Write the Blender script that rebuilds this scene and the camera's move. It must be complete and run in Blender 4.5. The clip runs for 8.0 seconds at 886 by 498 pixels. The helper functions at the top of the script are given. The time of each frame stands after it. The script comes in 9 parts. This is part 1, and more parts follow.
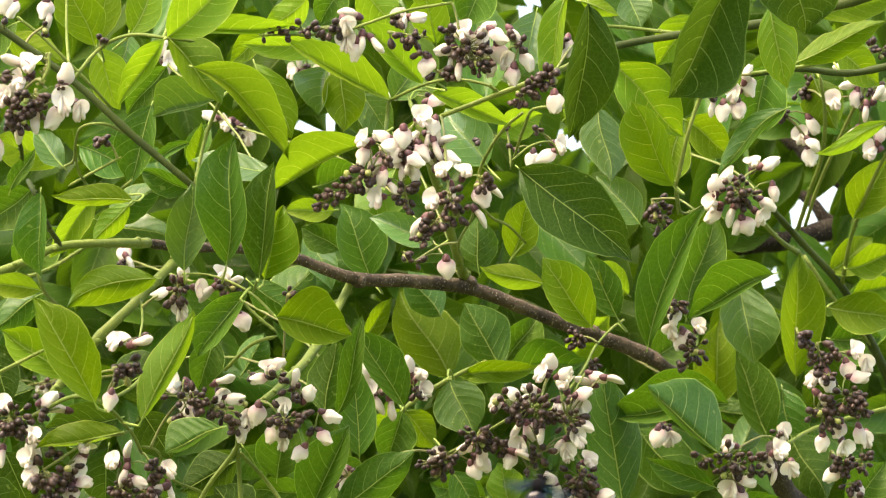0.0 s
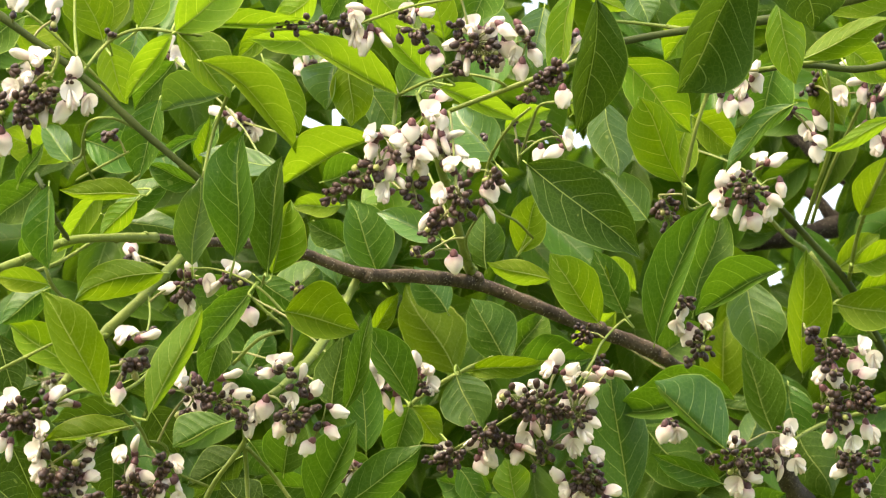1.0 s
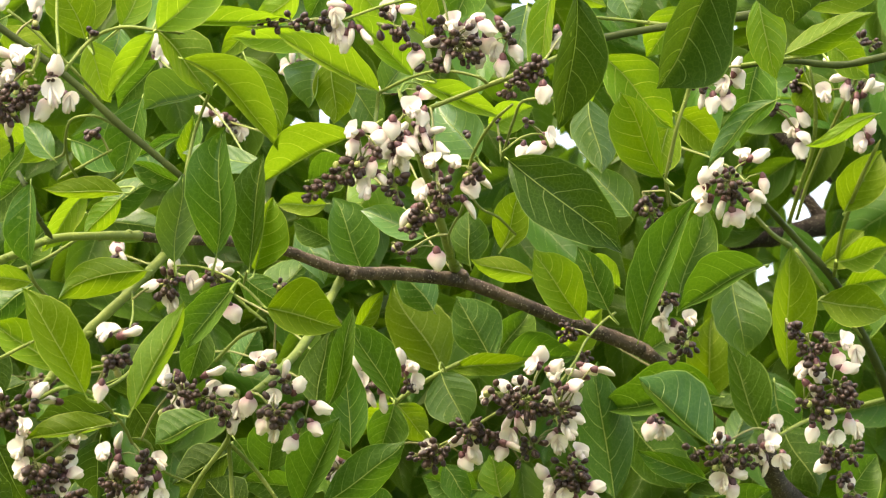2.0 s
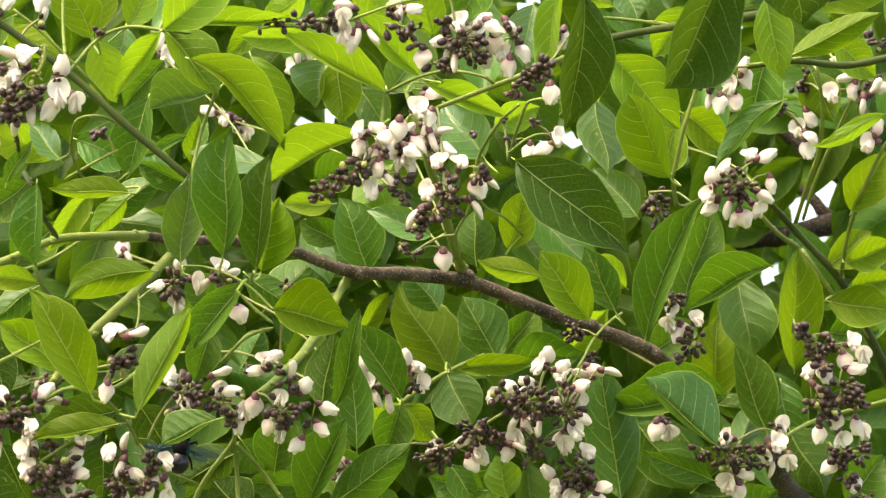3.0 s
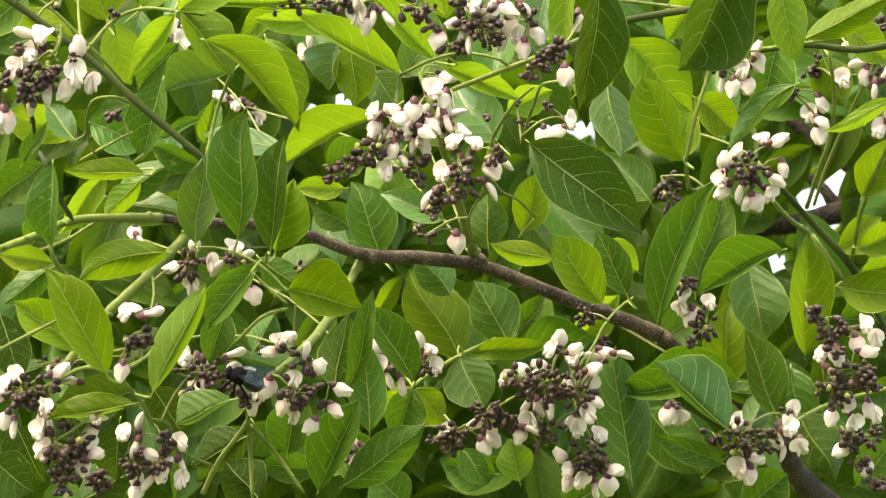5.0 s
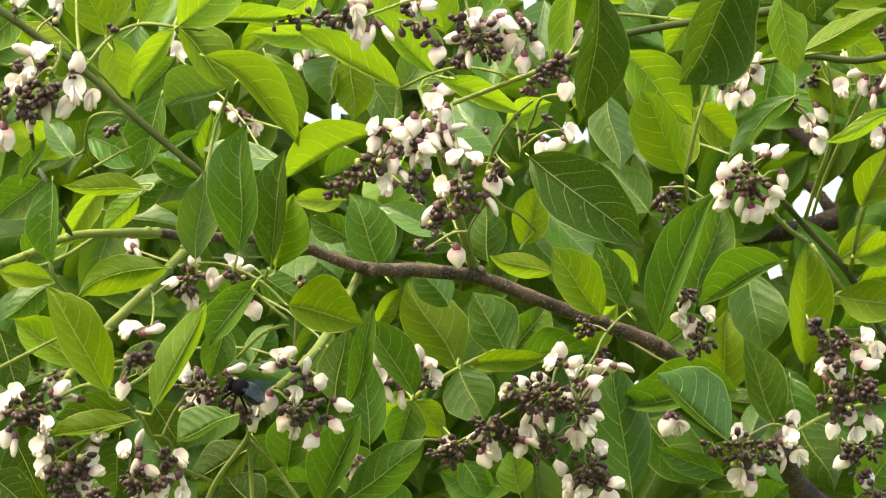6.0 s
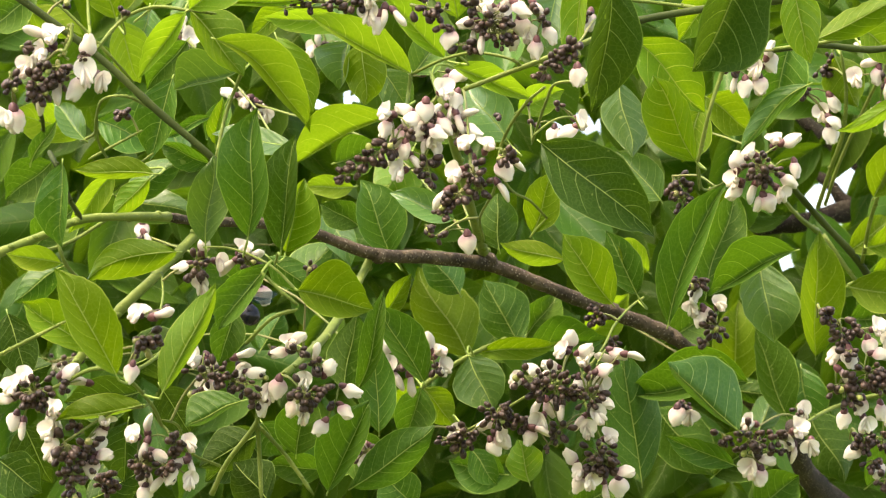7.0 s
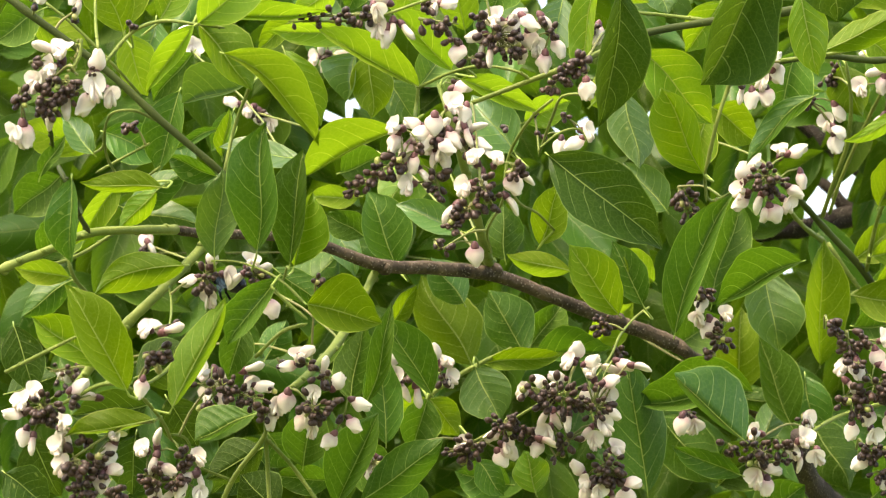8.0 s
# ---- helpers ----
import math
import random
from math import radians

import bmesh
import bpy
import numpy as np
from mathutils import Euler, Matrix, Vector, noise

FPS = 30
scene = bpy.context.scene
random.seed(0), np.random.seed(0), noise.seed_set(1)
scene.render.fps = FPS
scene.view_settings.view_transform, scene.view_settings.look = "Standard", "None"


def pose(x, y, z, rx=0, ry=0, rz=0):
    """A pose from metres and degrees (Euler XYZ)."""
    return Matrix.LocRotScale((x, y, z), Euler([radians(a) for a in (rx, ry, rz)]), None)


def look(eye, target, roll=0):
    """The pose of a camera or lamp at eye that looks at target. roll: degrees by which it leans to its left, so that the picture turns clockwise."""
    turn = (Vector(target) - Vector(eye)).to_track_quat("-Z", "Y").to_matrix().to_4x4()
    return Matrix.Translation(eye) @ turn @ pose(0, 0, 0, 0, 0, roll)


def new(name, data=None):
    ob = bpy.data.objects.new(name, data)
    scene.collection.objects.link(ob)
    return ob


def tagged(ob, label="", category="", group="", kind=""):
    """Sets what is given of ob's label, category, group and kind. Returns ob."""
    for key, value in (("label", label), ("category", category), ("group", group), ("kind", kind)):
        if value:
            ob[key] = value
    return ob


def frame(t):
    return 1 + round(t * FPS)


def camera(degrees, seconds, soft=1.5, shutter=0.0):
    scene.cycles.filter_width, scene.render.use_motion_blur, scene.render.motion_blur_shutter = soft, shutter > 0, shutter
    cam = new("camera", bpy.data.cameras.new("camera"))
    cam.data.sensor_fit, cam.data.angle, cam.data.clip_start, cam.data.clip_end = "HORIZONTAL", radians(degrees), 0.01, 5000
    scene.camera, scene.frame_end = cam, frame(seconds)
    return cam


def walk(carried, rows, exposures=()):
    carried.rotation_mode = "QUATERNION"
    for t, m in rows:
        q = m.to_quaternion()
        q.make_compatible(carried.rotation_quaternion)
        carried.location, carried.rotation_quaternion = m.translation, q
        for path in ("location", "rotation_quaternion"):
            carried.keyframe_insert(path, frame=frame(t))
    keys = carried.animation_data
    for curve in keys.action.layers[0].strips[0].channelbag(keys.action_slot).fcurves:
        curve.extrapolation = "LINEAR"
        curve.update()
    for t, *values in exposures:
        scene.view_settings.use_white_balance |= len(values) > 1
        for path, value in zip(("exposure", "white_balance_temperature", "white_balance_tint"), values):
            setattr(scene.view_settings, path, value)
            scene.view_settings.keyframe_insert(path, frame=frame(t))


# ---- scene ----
cam = camera(10.66, 8.0, 1.15, 0.4)
walk(cam, [
    (0.0, pose(0.0000, 0.0000, 1.6000, 99.7276, -0.0000, 0.0000)),
    (0.2, pose(-0.0009, 0.0003, 1.6005, 99.7021, -0.0353, -0.0018)),
    (0.5, pose(0.0019, 0.0013, 1.5940, 99.7713, -0.1475, 0.0519)),
    (0.8, pose(0.0014, -0.0011, 1.5954, 99.7247, -0.2526, 0.0567)),
    (1.0, pose(-0.0056, 0.0008, 1.5964, 99.7338, -0.1116, -0.0274)),
    (1.2, pose(-0.0113, 0.0033, 1.5985, 99.7279, 0.0555, -0.1048)),
    (1.5, pose(-0.0064, -0.0023, 1.5959, 99.7555, 0.1986, -0.0393)),
    (1.7, pose(0.0015, -0.0050, 1.5901, 99.8096, 0.1517, 0.0230)),
    (2.8, pose(0.0203, -0.0008, 1.5836, 99.8874, 0.1863, 0.2541)),
    (3.0, pose(0.0078, 0.0010, 1.5895, 99.8194, 0.0783, 0.1145)),
    (3.2, pose(-0.0086, 0.0032, 1.5985, 99.6797, 0.0548, -0.0783)),
    (3.5, pose(-0.0203, 0.0027, 1.6029, 99.5639, -0.0730, -0.1866)),
    (3.8, pose(-0.0193, -0.0005, 1.5998, 99.5425, -0.1737, -0.1529)),
    (4.0, pose(-0.0135, 0.0026, 1.5935, 99.6055, -0.2176, -0.0768)),
    (4.2, pose(-0.0100, 0.0020, 1.5870, 99.6886, -0.1258, -0.0403)),
    (4.5, pose(-0.0056, -0.0020, 1.5741, 99.8710, -0.0359, 0.0332)),
    (4.7, pose(-0.0029, -0.0047, 1.5703, 99.8929, -0.0462, 0.0603)),
    (5.8, pose(-0.0089, -0.0032, 1.5914, 99.7172, 0.1507, -0.0253)),
    (6.0, pose(-0.0132, -0.0005, 1.5920, 99.7264, 0.2198, -0.0737)),
    (6.2, pose(-0.0112, 0.0028, 1.5944, 99.6608, 0.0299, -0.0454)),
    (6.5, pose(-0.0078, 0.0041, 1.5889, 99.6833, -0.1953, 0.0259)),
    (6.8, pose(-0.0087, 0.0079, 1.5894, 99.5872, -0.2853, 0.0242)),
    (7.0, pose(-0.0125, 0.0117, 1.5858, 99.7062, -0.1962, -0.0007)),
    (7.2, pose(-0.0180, 0.0159, 1.5894, 99.7191, -0.1711, -0.0711)),
    (7.5, pose(-0.0305, 0.0143, 1.6035, 99.5524, -0.1521, -0.2214)),
    (7.8, pose(-0.0376, 0.0110, 1.6022, 99.5914, 0.1423, -0.2806)),
    (8.0, pose(-0.0312, 0.0086, 1.6030, 99.5465, -0.0345, -0.2156)),
], exposures=[(0.0, 2.29, 8000, 15), (8.0, 2.29, 8000, 15)])
cam.data.dof.use_dof = True
cam.data.dof.focus_distance = 3.25
cam.data.dof.aperture_fstop = 26.0

# ---------------------------------------------------------------- world and light
world = bpy.data.worlds.new("overcast_sky")
scene.world = world
world.use_nodes = True
wn = world.node_tree
sky = wn.nodes.new("ShaderNodeTexSky")
sky.sky_type = "NISHITA"
sky.sun_disc = False
sky.sun_elevation = radians(62)
sky.sun_rotation = radians(230)
sky.altitude = 50
sky.air_density = 1.0
sky.dust_density = 4.0
sky.ozone_density = 0.0
wn.nodes["Background"].inputs["Strength"].default_value = 0.15
wn.links.new(sky.outputs[0], wn.nodes["Background"].inputs[0])

sun_data = bpy.data.lights.new("sun", "SUN")
sun_data.energy = 1.1
sun_data.angle = radians(25)
sun_data.color = (1.0, 0.96, 0.88)
sun = new("sun", sun_data)
sun.matrix_world = look((-2.2, 2.4, 9.0), (0, 3.4, 2.2))

# ---------------------------------------------------------------- materials


class Nodes:
    """A small wrapper to wire a node material."""

    def __init__(self, name):
        self.mat = bpy.data.materials.new(name)
        self.mat.use_nodes = True
        self.tree = self.mat.node_tree
        self.tree.nodes.clear()
        self.out = self.tree.nodes.new("ShaderNodeOutputMaterial")

    def add(self, kind, **sets):
        n = self.tree.nodes.new(kind)
        for key, value in sets.items():
            if key == "operation":
                n.operation = value
            elif key == "blend":
                n.blend_type = value
            elif key == "data":
                n.data_type = value
        return n

    def put(self, socket, value):
        if hasattr(value, "is_output"):
            self.tree.links.new(value, socket)
        else:
            socket.default_value = value

    def math(self, op, a, b=0.0, c=0.0):
        n = self.add("ShaderNodeMath", operation=op)
        for i, v in enumerate((a, b, c)):
            self.put(n.inputs[i], v)
        return n.outputs[0]

    def mix(self, fac, a, b, blend="MIX"):
        n = self.add("ShaderNodeMix", data="RGBA", blend=blend)
        self.put(n.inputs[0], fac)
        self.put(n.inputs[6], a)
        self.put(n.inputs[7], b)
        return n.outputs[2]

    def smooth(self, value, lo, hi, a=0.0, b=1.0):
        n = self.add("ShaderNodeMapRange")
        n.interpolation_type = "SMOOTHSTEP"
        for i, v in enumerate((value, lo, hi, a, b)):
            self.put(n.inputs[i], v)
        return n.outputs[0]

    def noise(self, scale, detail=3.0, vector=None, rough=0.55):
        n = self.add("ShaderNodeTexNoise")
        n.inputs["Scale"].default_value = scale
        n.inputs["Detail"].default_value = detail
        n.inputs["Roughness"].default_value = rough
        if vector is not None:
            self.put(n.inputs["Vector"], vector)
        return n.outputs[0]

    def objvec(self):
        return self.add("ShaderNodeTexCoord").outputs["Object"]

    def bump(self, height, strength, distance):
        n = self.add("ShaderNodeBump")
        n.inputs["Strength"].default_value = strength
        n.inputs["Distance"].default_value = distance
        self.put(n.inputs["Height"], height)
        return n.outputs[0]

    def principled(self, color, rough, normal=None, spec=0.5, metal=0.0):
        n = self.add("ShaderNodeBsdfPrincipled")
        self.put(n.inputs["Base Color"], color)
        self.put(n.inputs["Roughness"], rough)
        self.put(n.inputs["Specular IOR Level"], spec)
        self.put(n.inputs["Metallic"], metal)
        if normal is not None:
            self.put(n.inputs["Normal"], normal)
        return n

    def done(self, shader):
        self.tree.links.new(shader, self.out.inputs[0])
        return self.mat


def leaf_material(name, lamina, vein, glow, rough, see_through, spec, per_island=False):
    """A leaf blade: pinnate veins along the blade's UV, puckered between them, pale margin, spots, light shining through."""
    m = Nodes(name)
    uv = m.add("ShaderNodeUVMap")
    sep = m.add("ShaderNodeSeparateXYZ")
    m.put(sep.inputs[0], uv.outputs[0])
    u, v = sep.outputs[0], sep.outputs[1]
    if per_island:
        rnd = m.add("ShaderNodeNewGeometry").outputs["Random Per Island"]
    else:
        rnd = m.add("ShaderNodeObjectInfo").outputs["Random"]
    vec = m.objvec()
    side = m.math("SUBTRACT", u, 0.5)
    across = m.math("MULTIPLY", m.math("ABSOLUTE", side), 2.0)
    wob = m.math("MULTIPLY", m.math("SUBTRACT", m.noise(40.0, 2.0, vec), 0.5), 0.35)
    right = m.math("MULTIPLY", m.math("GREATER_THAN", side, 0.0), 0.45)
    rise = m.math("MULTIPLY", m.math("POWER", across, 1.5), 1.75)
    phase = m.math("ADD", m.math("SUBTRACT", m.math("MULTIPLY", v, 6.2), rise), m.math("ADD", right, wob))
    phase = m.math("ADD", phase, m.math("MULTIPLY", rnd, 3.0))
    dist = m.math("ABSOLUTE", m.math("SUBTRACT", m.math("FRACT", m.math("ADD", phase, 10.0)), 0.5))
    width = m.math("MULTIPLY_ADD", across, -0.018, 0.038)
    lateral = m.math("MULTIPLY", m.smooth(dist, m.math("MULTIPLY", width, 0.3), width, 1.0, 0.0), m.smooth(across, 0.72, 0.97, 1.0, 0.0))
    mid = m.smooth(across, 0.008, 0.030, 1.0, 0.0)
    veins = m.math("MAXIMUM", m.math("MULTIPLY", lateral, m.math("MULTIPLY_ADD", rnd, 0.40, 0.46)), mid)
    margin = m.smooth(across, 0.955, 0.995)
    net = m.add("ShaderNodeTexVoronoi")
    net.feature = "DISTANCE_TO_EDGE"
    net.inputs["Scale"].default_value = 260.0
    m.put(net.inputs["Vector"], vec)
    mesh_veins = m.smooth(net.outputs["Distance"], 0.02, 0.10, 1.0, 0.0)
    broad = m.noise(22.0, 3.0, vec)
    fine = m.noise(420.0, 3.0, vec)
    hue = m.add("ShaderNodeHueSaturation")
    m.put(hue.inputs["Hue"], m.math("MULTIPLY_ADD", rnd, 0.040, 0.478))
    m.put(hue.inputs["Value"], m.math("ADD", m.math("MULTIPLY_ADD", rnd, 0.55, 0.50), m.math("MULTIPLY", broad, 0.45)))
    m.put(hue.inputs["Saturation"], 1.0)
    m.put(hue.inputs["Color"], (*lamina, 1))
    col = m.mix(m.math("MULTIPLY", fine, 0.35), hue.outputs[0], (lamina[0] * 0.6, lamina[1] * 0.7, lamina[2] * 0.6, 1))
    spots = m.smooth(m.noise(160.0, 1.0, vec), 0.73, 0.78)
    col = m.mix(m.math("MULTIPLY", spots, 0.45), col, (0.30, 0.36, 0.10, 1))
    col = m.mix(m.math("MULTIPLY", mesh_veins, 0.11), col, (*vein, 1))
    col = m.mix(m.math("MULTIPLY", veins, 0.85), col, (*vein, 1))
    col = m.mix(m.math("MULTIPLY", margin, 0.8), col, (*vein, 1))
    pucker = m.math("MULTIPLY", m.math("COSINE", m.math("MULTIPLY", phase, 6.2832)), m.math("MULTIPLY_ADD", broad, -0.30, 0.02))
    height = m.math("ADD", m.math("ADD", pucker, m.math("MULTIPLY", veins, -0.5)), m.math("ADD", m.math("MULTIPLY", fine, 0.25), m.math("MULTIPLY", broad, 1.5)))
    nrm = m.bump(height, 0.55, 0.0013)
    surf = m.principled(col, m.math("MULTIPLY_ADD", broad, 0.25, rough - 0.12), nrm, m.math("MULTIPLY_ADD", m.math("MULTIPLY", rnd, rnd), spec * 1.3, spec * 0.45))
    thru = m.add("ShaderNodeBsdfTranslucent")
    tcol = m.mix(m.math("MULTIPLY", broad, 0.6), (*glow, 1), (glow[0] * 0.5, glow[1] * 0.7, glow[2] * 0.5, 1))
    tcol = m.mix(m.math("MULTIPLY", veins, 0.75), tcol, (min(1, glow[0] * 1.5 + 0.1), min(1, glow[1] * 1.25 + 0.06), glow[2] * 1.6 + 0.06, 1))
    m.put(thru.inputs[0], tcol)
    m.put(thru.inputs[1], nrm)
    both = m.add("ShaderNodeMixShader")
    m.put(both.inputs[0], see_through)
    m.put(both.inputs[1], surf.outputs[0])
    m.put(both.inputs[2], thru.outputs[0])
    return m.done(both.outputs[0])


def bark_material(name, deep, light, moss=0.0):
    m = Nodes(name)
    vec = m.objvec()
    rough_n = m.noise(60.0, 6.0, vec, 0.7)
    grain = m.noise(260.0, 4.0, vec, 0.65)
    patch = m.noise(14.0, 3.0, vec)
    col = m.mix(m.smooth(rough_n, 0.3, 0.75), (*deep, 1), (*light, 1))
    col = m.mix(m.math("MULTIPLY", m.smooth(patch, 0.5, 0.7), 0.4), col, (light[0] * 1.25, light[1] * 1.2, light[2] * 1.1, 1))
    vor = m.add("ShaderNodeTexVoronoi")
    vor.inputs["Scale"].default_value = 380.0
    m.put(vor.inputs["Vector"], vec)
    specks = m.smooth(vor.outputs["Distance"], 0.12, 0.3, 1.0, 0.0)
    col = m.mix(m.math("MULTIPLY", specks, 0.6), col, (0.40, 0.36, 0.28, 1))
    if moss:
        col = m.mix(m.math("MULTIPLY", m.smooth(m.noise(30.0, 4.0, vec), 0.45, 0.65), moss), col, (0.12, 0.14, 0.06, 1))
    h = m.math("ADD", m.math("ADD", rough_n, m.math("MULTIPLY", grain, 0.5)), m.math("MULTIPLY", specks, 0.4))
    return m.done(m.principled(col, 0.85, m.bump(h, 1.0, 0.0024), 0.2).outputs[0])


def stem_material(name, a, b, rough=0.5):
    m = Nodes(name)
    vec = m.objvec()
    col = m.mix(m.smooth(m.noise(35.0, 4.0, vec), 0.35, 0.7), (*a, 1), (*b, 1))
    specks = m.smooth(m.noise(500.0, 2.0, vec), 0.62, 0.72)
    col = m.mix(m.math("MULTIPLY", specks, 0.5), col, (b[0] * 2.2, b[1] * 2.0, b[2] * 2.2, 1))
    return m.done(m.principled(col, rough, m.bump(m.noise(300.0, 3.0, vec), 0.4, 0.0006), 0.2).outputs[0])


def petal_material(name, pale, tinge, amount, see_through=0.3):
    """Petals: cream white with a tinge towards the calyx (object x runs from calyx to tip)."""
    m = Nodes(name)
    vec = m.objvec()
    sep = m.add("ShaderNodeSeparateXYZ")
    m.put(sep.inputs[0], vec)
    rnd = m.add("ShaderNodeObjectInfo").outputs["Random"]
    n = m.noise(3.0, 3.0, vec)
    tip = m.smooth(sep.outputs[0], 0.58, 0.20)
    fac = m.math("MULTIPLY", m.math("ADD", tip, m.math("MULTIPLY", m.smooth(n, 0.45, 0.75), 0.3)), m.math("MULTIPLY_ADD", rnd, amount, amount * 0.35))
    hue = m.mix(rnd, (*pale, 1), (pale[0] * 0.97, pale[1] * 0.92, pale[2] * 0.86, 1))
    col = m.mix(fac, hue, (*tinge, 1))
    streak = m.noise(14.0, 2.0, vec)
    nrm = m.bump(m.math("ADD", n, m.math("MULTIPLY", streak, 0.3)), 0.35, 0.0008)
    surf = m.principled(col, 0.55, nrm, 0.25)
    thru = m.add("ShaderNodeBsdfTranslucent")
    m.put(thru.inputs[0], (0.74, 0.70, 0.58, 1))
    both = m.add("ShaderNodeMixShader")
    m.put(both.inputs[0], see_through)
    m.put(both.inputs[1], surf.outputs[0])
    m.put(both.inputs[2], thru.outputs[0])
    return m.done(both.outputs[0])


def bud_material(name, a, b, rough=0.5):
    m = Nodes(name)
    vec = m.objvec()
    rnd = m.add("ShaderNodeObjectInfo").outputs["Random"]
    col = m.mix(rnd, (*a, 1), (*b, 1))
    col = m.mix(m.math("MULTIPLY", m.noise(4.0, 3.0, vec), 0.5), col, (a[0] * 0.5, a[1] * 0.5, a[2] * 0.5, 1))
    surf = m.principled(col, rough, m.bump(m.noise(9.0, 3.0, vec), 0.3, 0.0004), 0.35)
    surf.inputs["Sheen Weight"].default_value = 0.02
    return m.done(surf.outputs[0])


MATURE = leaf_material("mature_leaf", (0.033, 0.088, 0.010), (0.28, 0.40, 0.09), (0.110, 0.250, 0.010), 0.42, 0.28, 0.16)
# Shaded copy of the mature leaf: the shade is put into its darker colour.
SHADED = leaf_material("shaded_leaf", (0.019, 0.048, 0.006), (0.19, 0.29, 0.07), (0.074, 0.142, 0.007), 0.50, 0.28, 0.10)
# In-between copy for leaflets of middling brightness; their light is put into the colour.
MIDDLE = leaf_material("mid_lit_leaf", (0.072, 0.147, 0.010), (0.38, 0.46, 0.09), (0.230, 0.375, 0.009), 0.45, 0.37, 0.15)
# Light from behind the leaflet is put into this brighter yellow-green.
BACKLIT = leaf_material("backlit_leaf", (0.114, 0.197, 0.012), (0.43, 0.50, 0.10), (0.268, 0.440, 0.016), 0.46, 0.40, 0.15)
# Glossier copy; sky sheen on upturned leaflets is put into its bluish colour.
PALE = leaf_material("sky_sheen_leaf", (0.052, 0.122, 0.027), (0.26, 0.35, 0.10), (0.14, 0.27, 0.02), 0.34, 0.25, 0.46)
FAR = leaf_material("crown_leaf", (0.042, 0.108, 0.011), (0.18, 0.27, 0.06), (0.160, 0.31, 0.011), 0.45, 0.36, 0.18, True)
RIB = stem_material("leaf_rib", (0.24, 0.33, 0.07), (0.18, 0.26, 0.05), 0.6)
BARK = bark_material("branch_bark", (0.026, 0.020, 0.013), (0.125, 0.098, 0.064))
DARK_BARK = bark_material("trunk_bark", (0.018, 0.013, 0.011), (0.050, 0.038, 0.032), 0.1)
STEM = stem_material("green_stem", (0.105, 0.155, 0.026), (0.160, 0.208, 0.044), 0.6)
DARK_STEM = stem_material("dark_green_stem", (0.029, 0.046, 0.008), (0.046, 0.068, 0.012), 0.7)
PEDICEL = stem_material("pedicel", (0.15, 0.20, 0.05), (0.15, 0.15, 0.055))
PETAL = petal_material("petal", (0.735, 0.735, 0.635), (0.47, 0.29, 0.31), 0.84)
PINK_PETAL = petal_material("keel_petal", (0.76, 0.68, 0.64), (0.50, 0.26, 0.33), 0.70)
CALYX = bud_material("calyx", (0.055, 0.020, 0.022), (0.15, 0.055, 0.052), 0.5)
BUD = bud_material("bud_skin", (0.019, 0.010, 0.006), (0.064, 0.034, 0.020), 0.45)
GREEN_BUD = bud_material("green_bud", (0.25, 0.30, 0.07), (0.22, 0.21, 0.07), 0.5)


def plain(name, color, rough, spec=0.5, metal=0.0, scale=200.0, depth=0.0004):
    m = Nodes(name)
    n = m.noise(scale, 4.0, m.objvec())
    col = m.mix(n, (*color, 1), (color[0] * 0.6, color[1] * 0.6, color[2] * 0.6, 1))
    return m.done(m.principled(col, rough, m.bump(n, 0.5, depth), spec, metal).outputs[0])


BEE_BODY = plain("bee_shell", (0.004, 0.005, 0.009), 0.2, 0.35)
BEE_FUZZ = plain("bee_fuzz", (0.005, 0.005, 0.006), 0.8, 0.08, 0.0, 900.0, 0.0008)


def wing_material():
    m = Nodes("bee_wing_film")
    vec = m.objvec()
    col = m.mix(m.noise(120.0, 2.0, vec), (0.003, 0.012, 0.022, 1), (0.006, 0.040, 0.052, 1))
    n = m.principled(col, 0.45, m.bump(m.noise(500.0, 3.0, vec), 0.3, 0.0004), 0.15)
    clear = m.add("ShaderNodeBsdfTransparent")
    m.put(clear.inputs[0], (0.55, 0.62, 0.62, 1))
    both = m.add("ShaderNodeMixShader")
    m.put(both.inputs[0], 0.5)
    m.put(both.inputs[1], n.outputs[0])
    m.put(both.inputs[2], clear.outputs[0])
    return m.done(both.outputs[0])


WING = wing_material()


def ground_material():
    m = Nodes("grassy_soil")
    vec = m.objvec()
    col = m.mix(m.smooth(m.noise(0.8, 5.0, vec), 0.35, 0.65), (0.07, 0.11, 0.03, 1), (0.14, 0.12, 0.07, 1))
    col = m.mix(m.noise(18.0, 5.0, vec), col, (0.05, 0.08, 0.02, 1))
    return m.done(m.principled(col, 0.95, m.bump(m.noise(12.0, 6.0, vec), 0.8, 0.05), 0.1).outputs[0])


GROUND = ground_material()

# ---------------------------------------------------------------- building helpers
FACE = Vector((0.0, -3.5, -0.6)).normalized()      # from the crown towards where one stands
ACROSS = Vector((1.0, 0.0, 0.0))
RISE = ACROSS.cross(-FACE).normalized()


def part(name, bm, material, parent, label=""):
    """Links a bmesh (or a ready mesh) as ONE mesh object under a thing or part."""
    if isinstance(bm, bpy.types.Mesh):
        me = bm
    else:
        me = bpy.data.meshes.new(name)
        bm.to_mesh(me)
        bm.free()
        for poly in me.polygons:
            poly.use_smooth = True
        me.materials.append(material)
    ob = new(name, me)
    ob.parent = parent
    if label:
        ob["label"] = label
    return ob


def thing(name, place, label, category, group="", kind=""):
    """An Empty at the base of a thing."""
    ob = new(name)
    ob.empty_display_size = 0.02
    ob.matrix_basis = Matrix.Translation(place)
    return tagged(ob, label, category, group, kind)


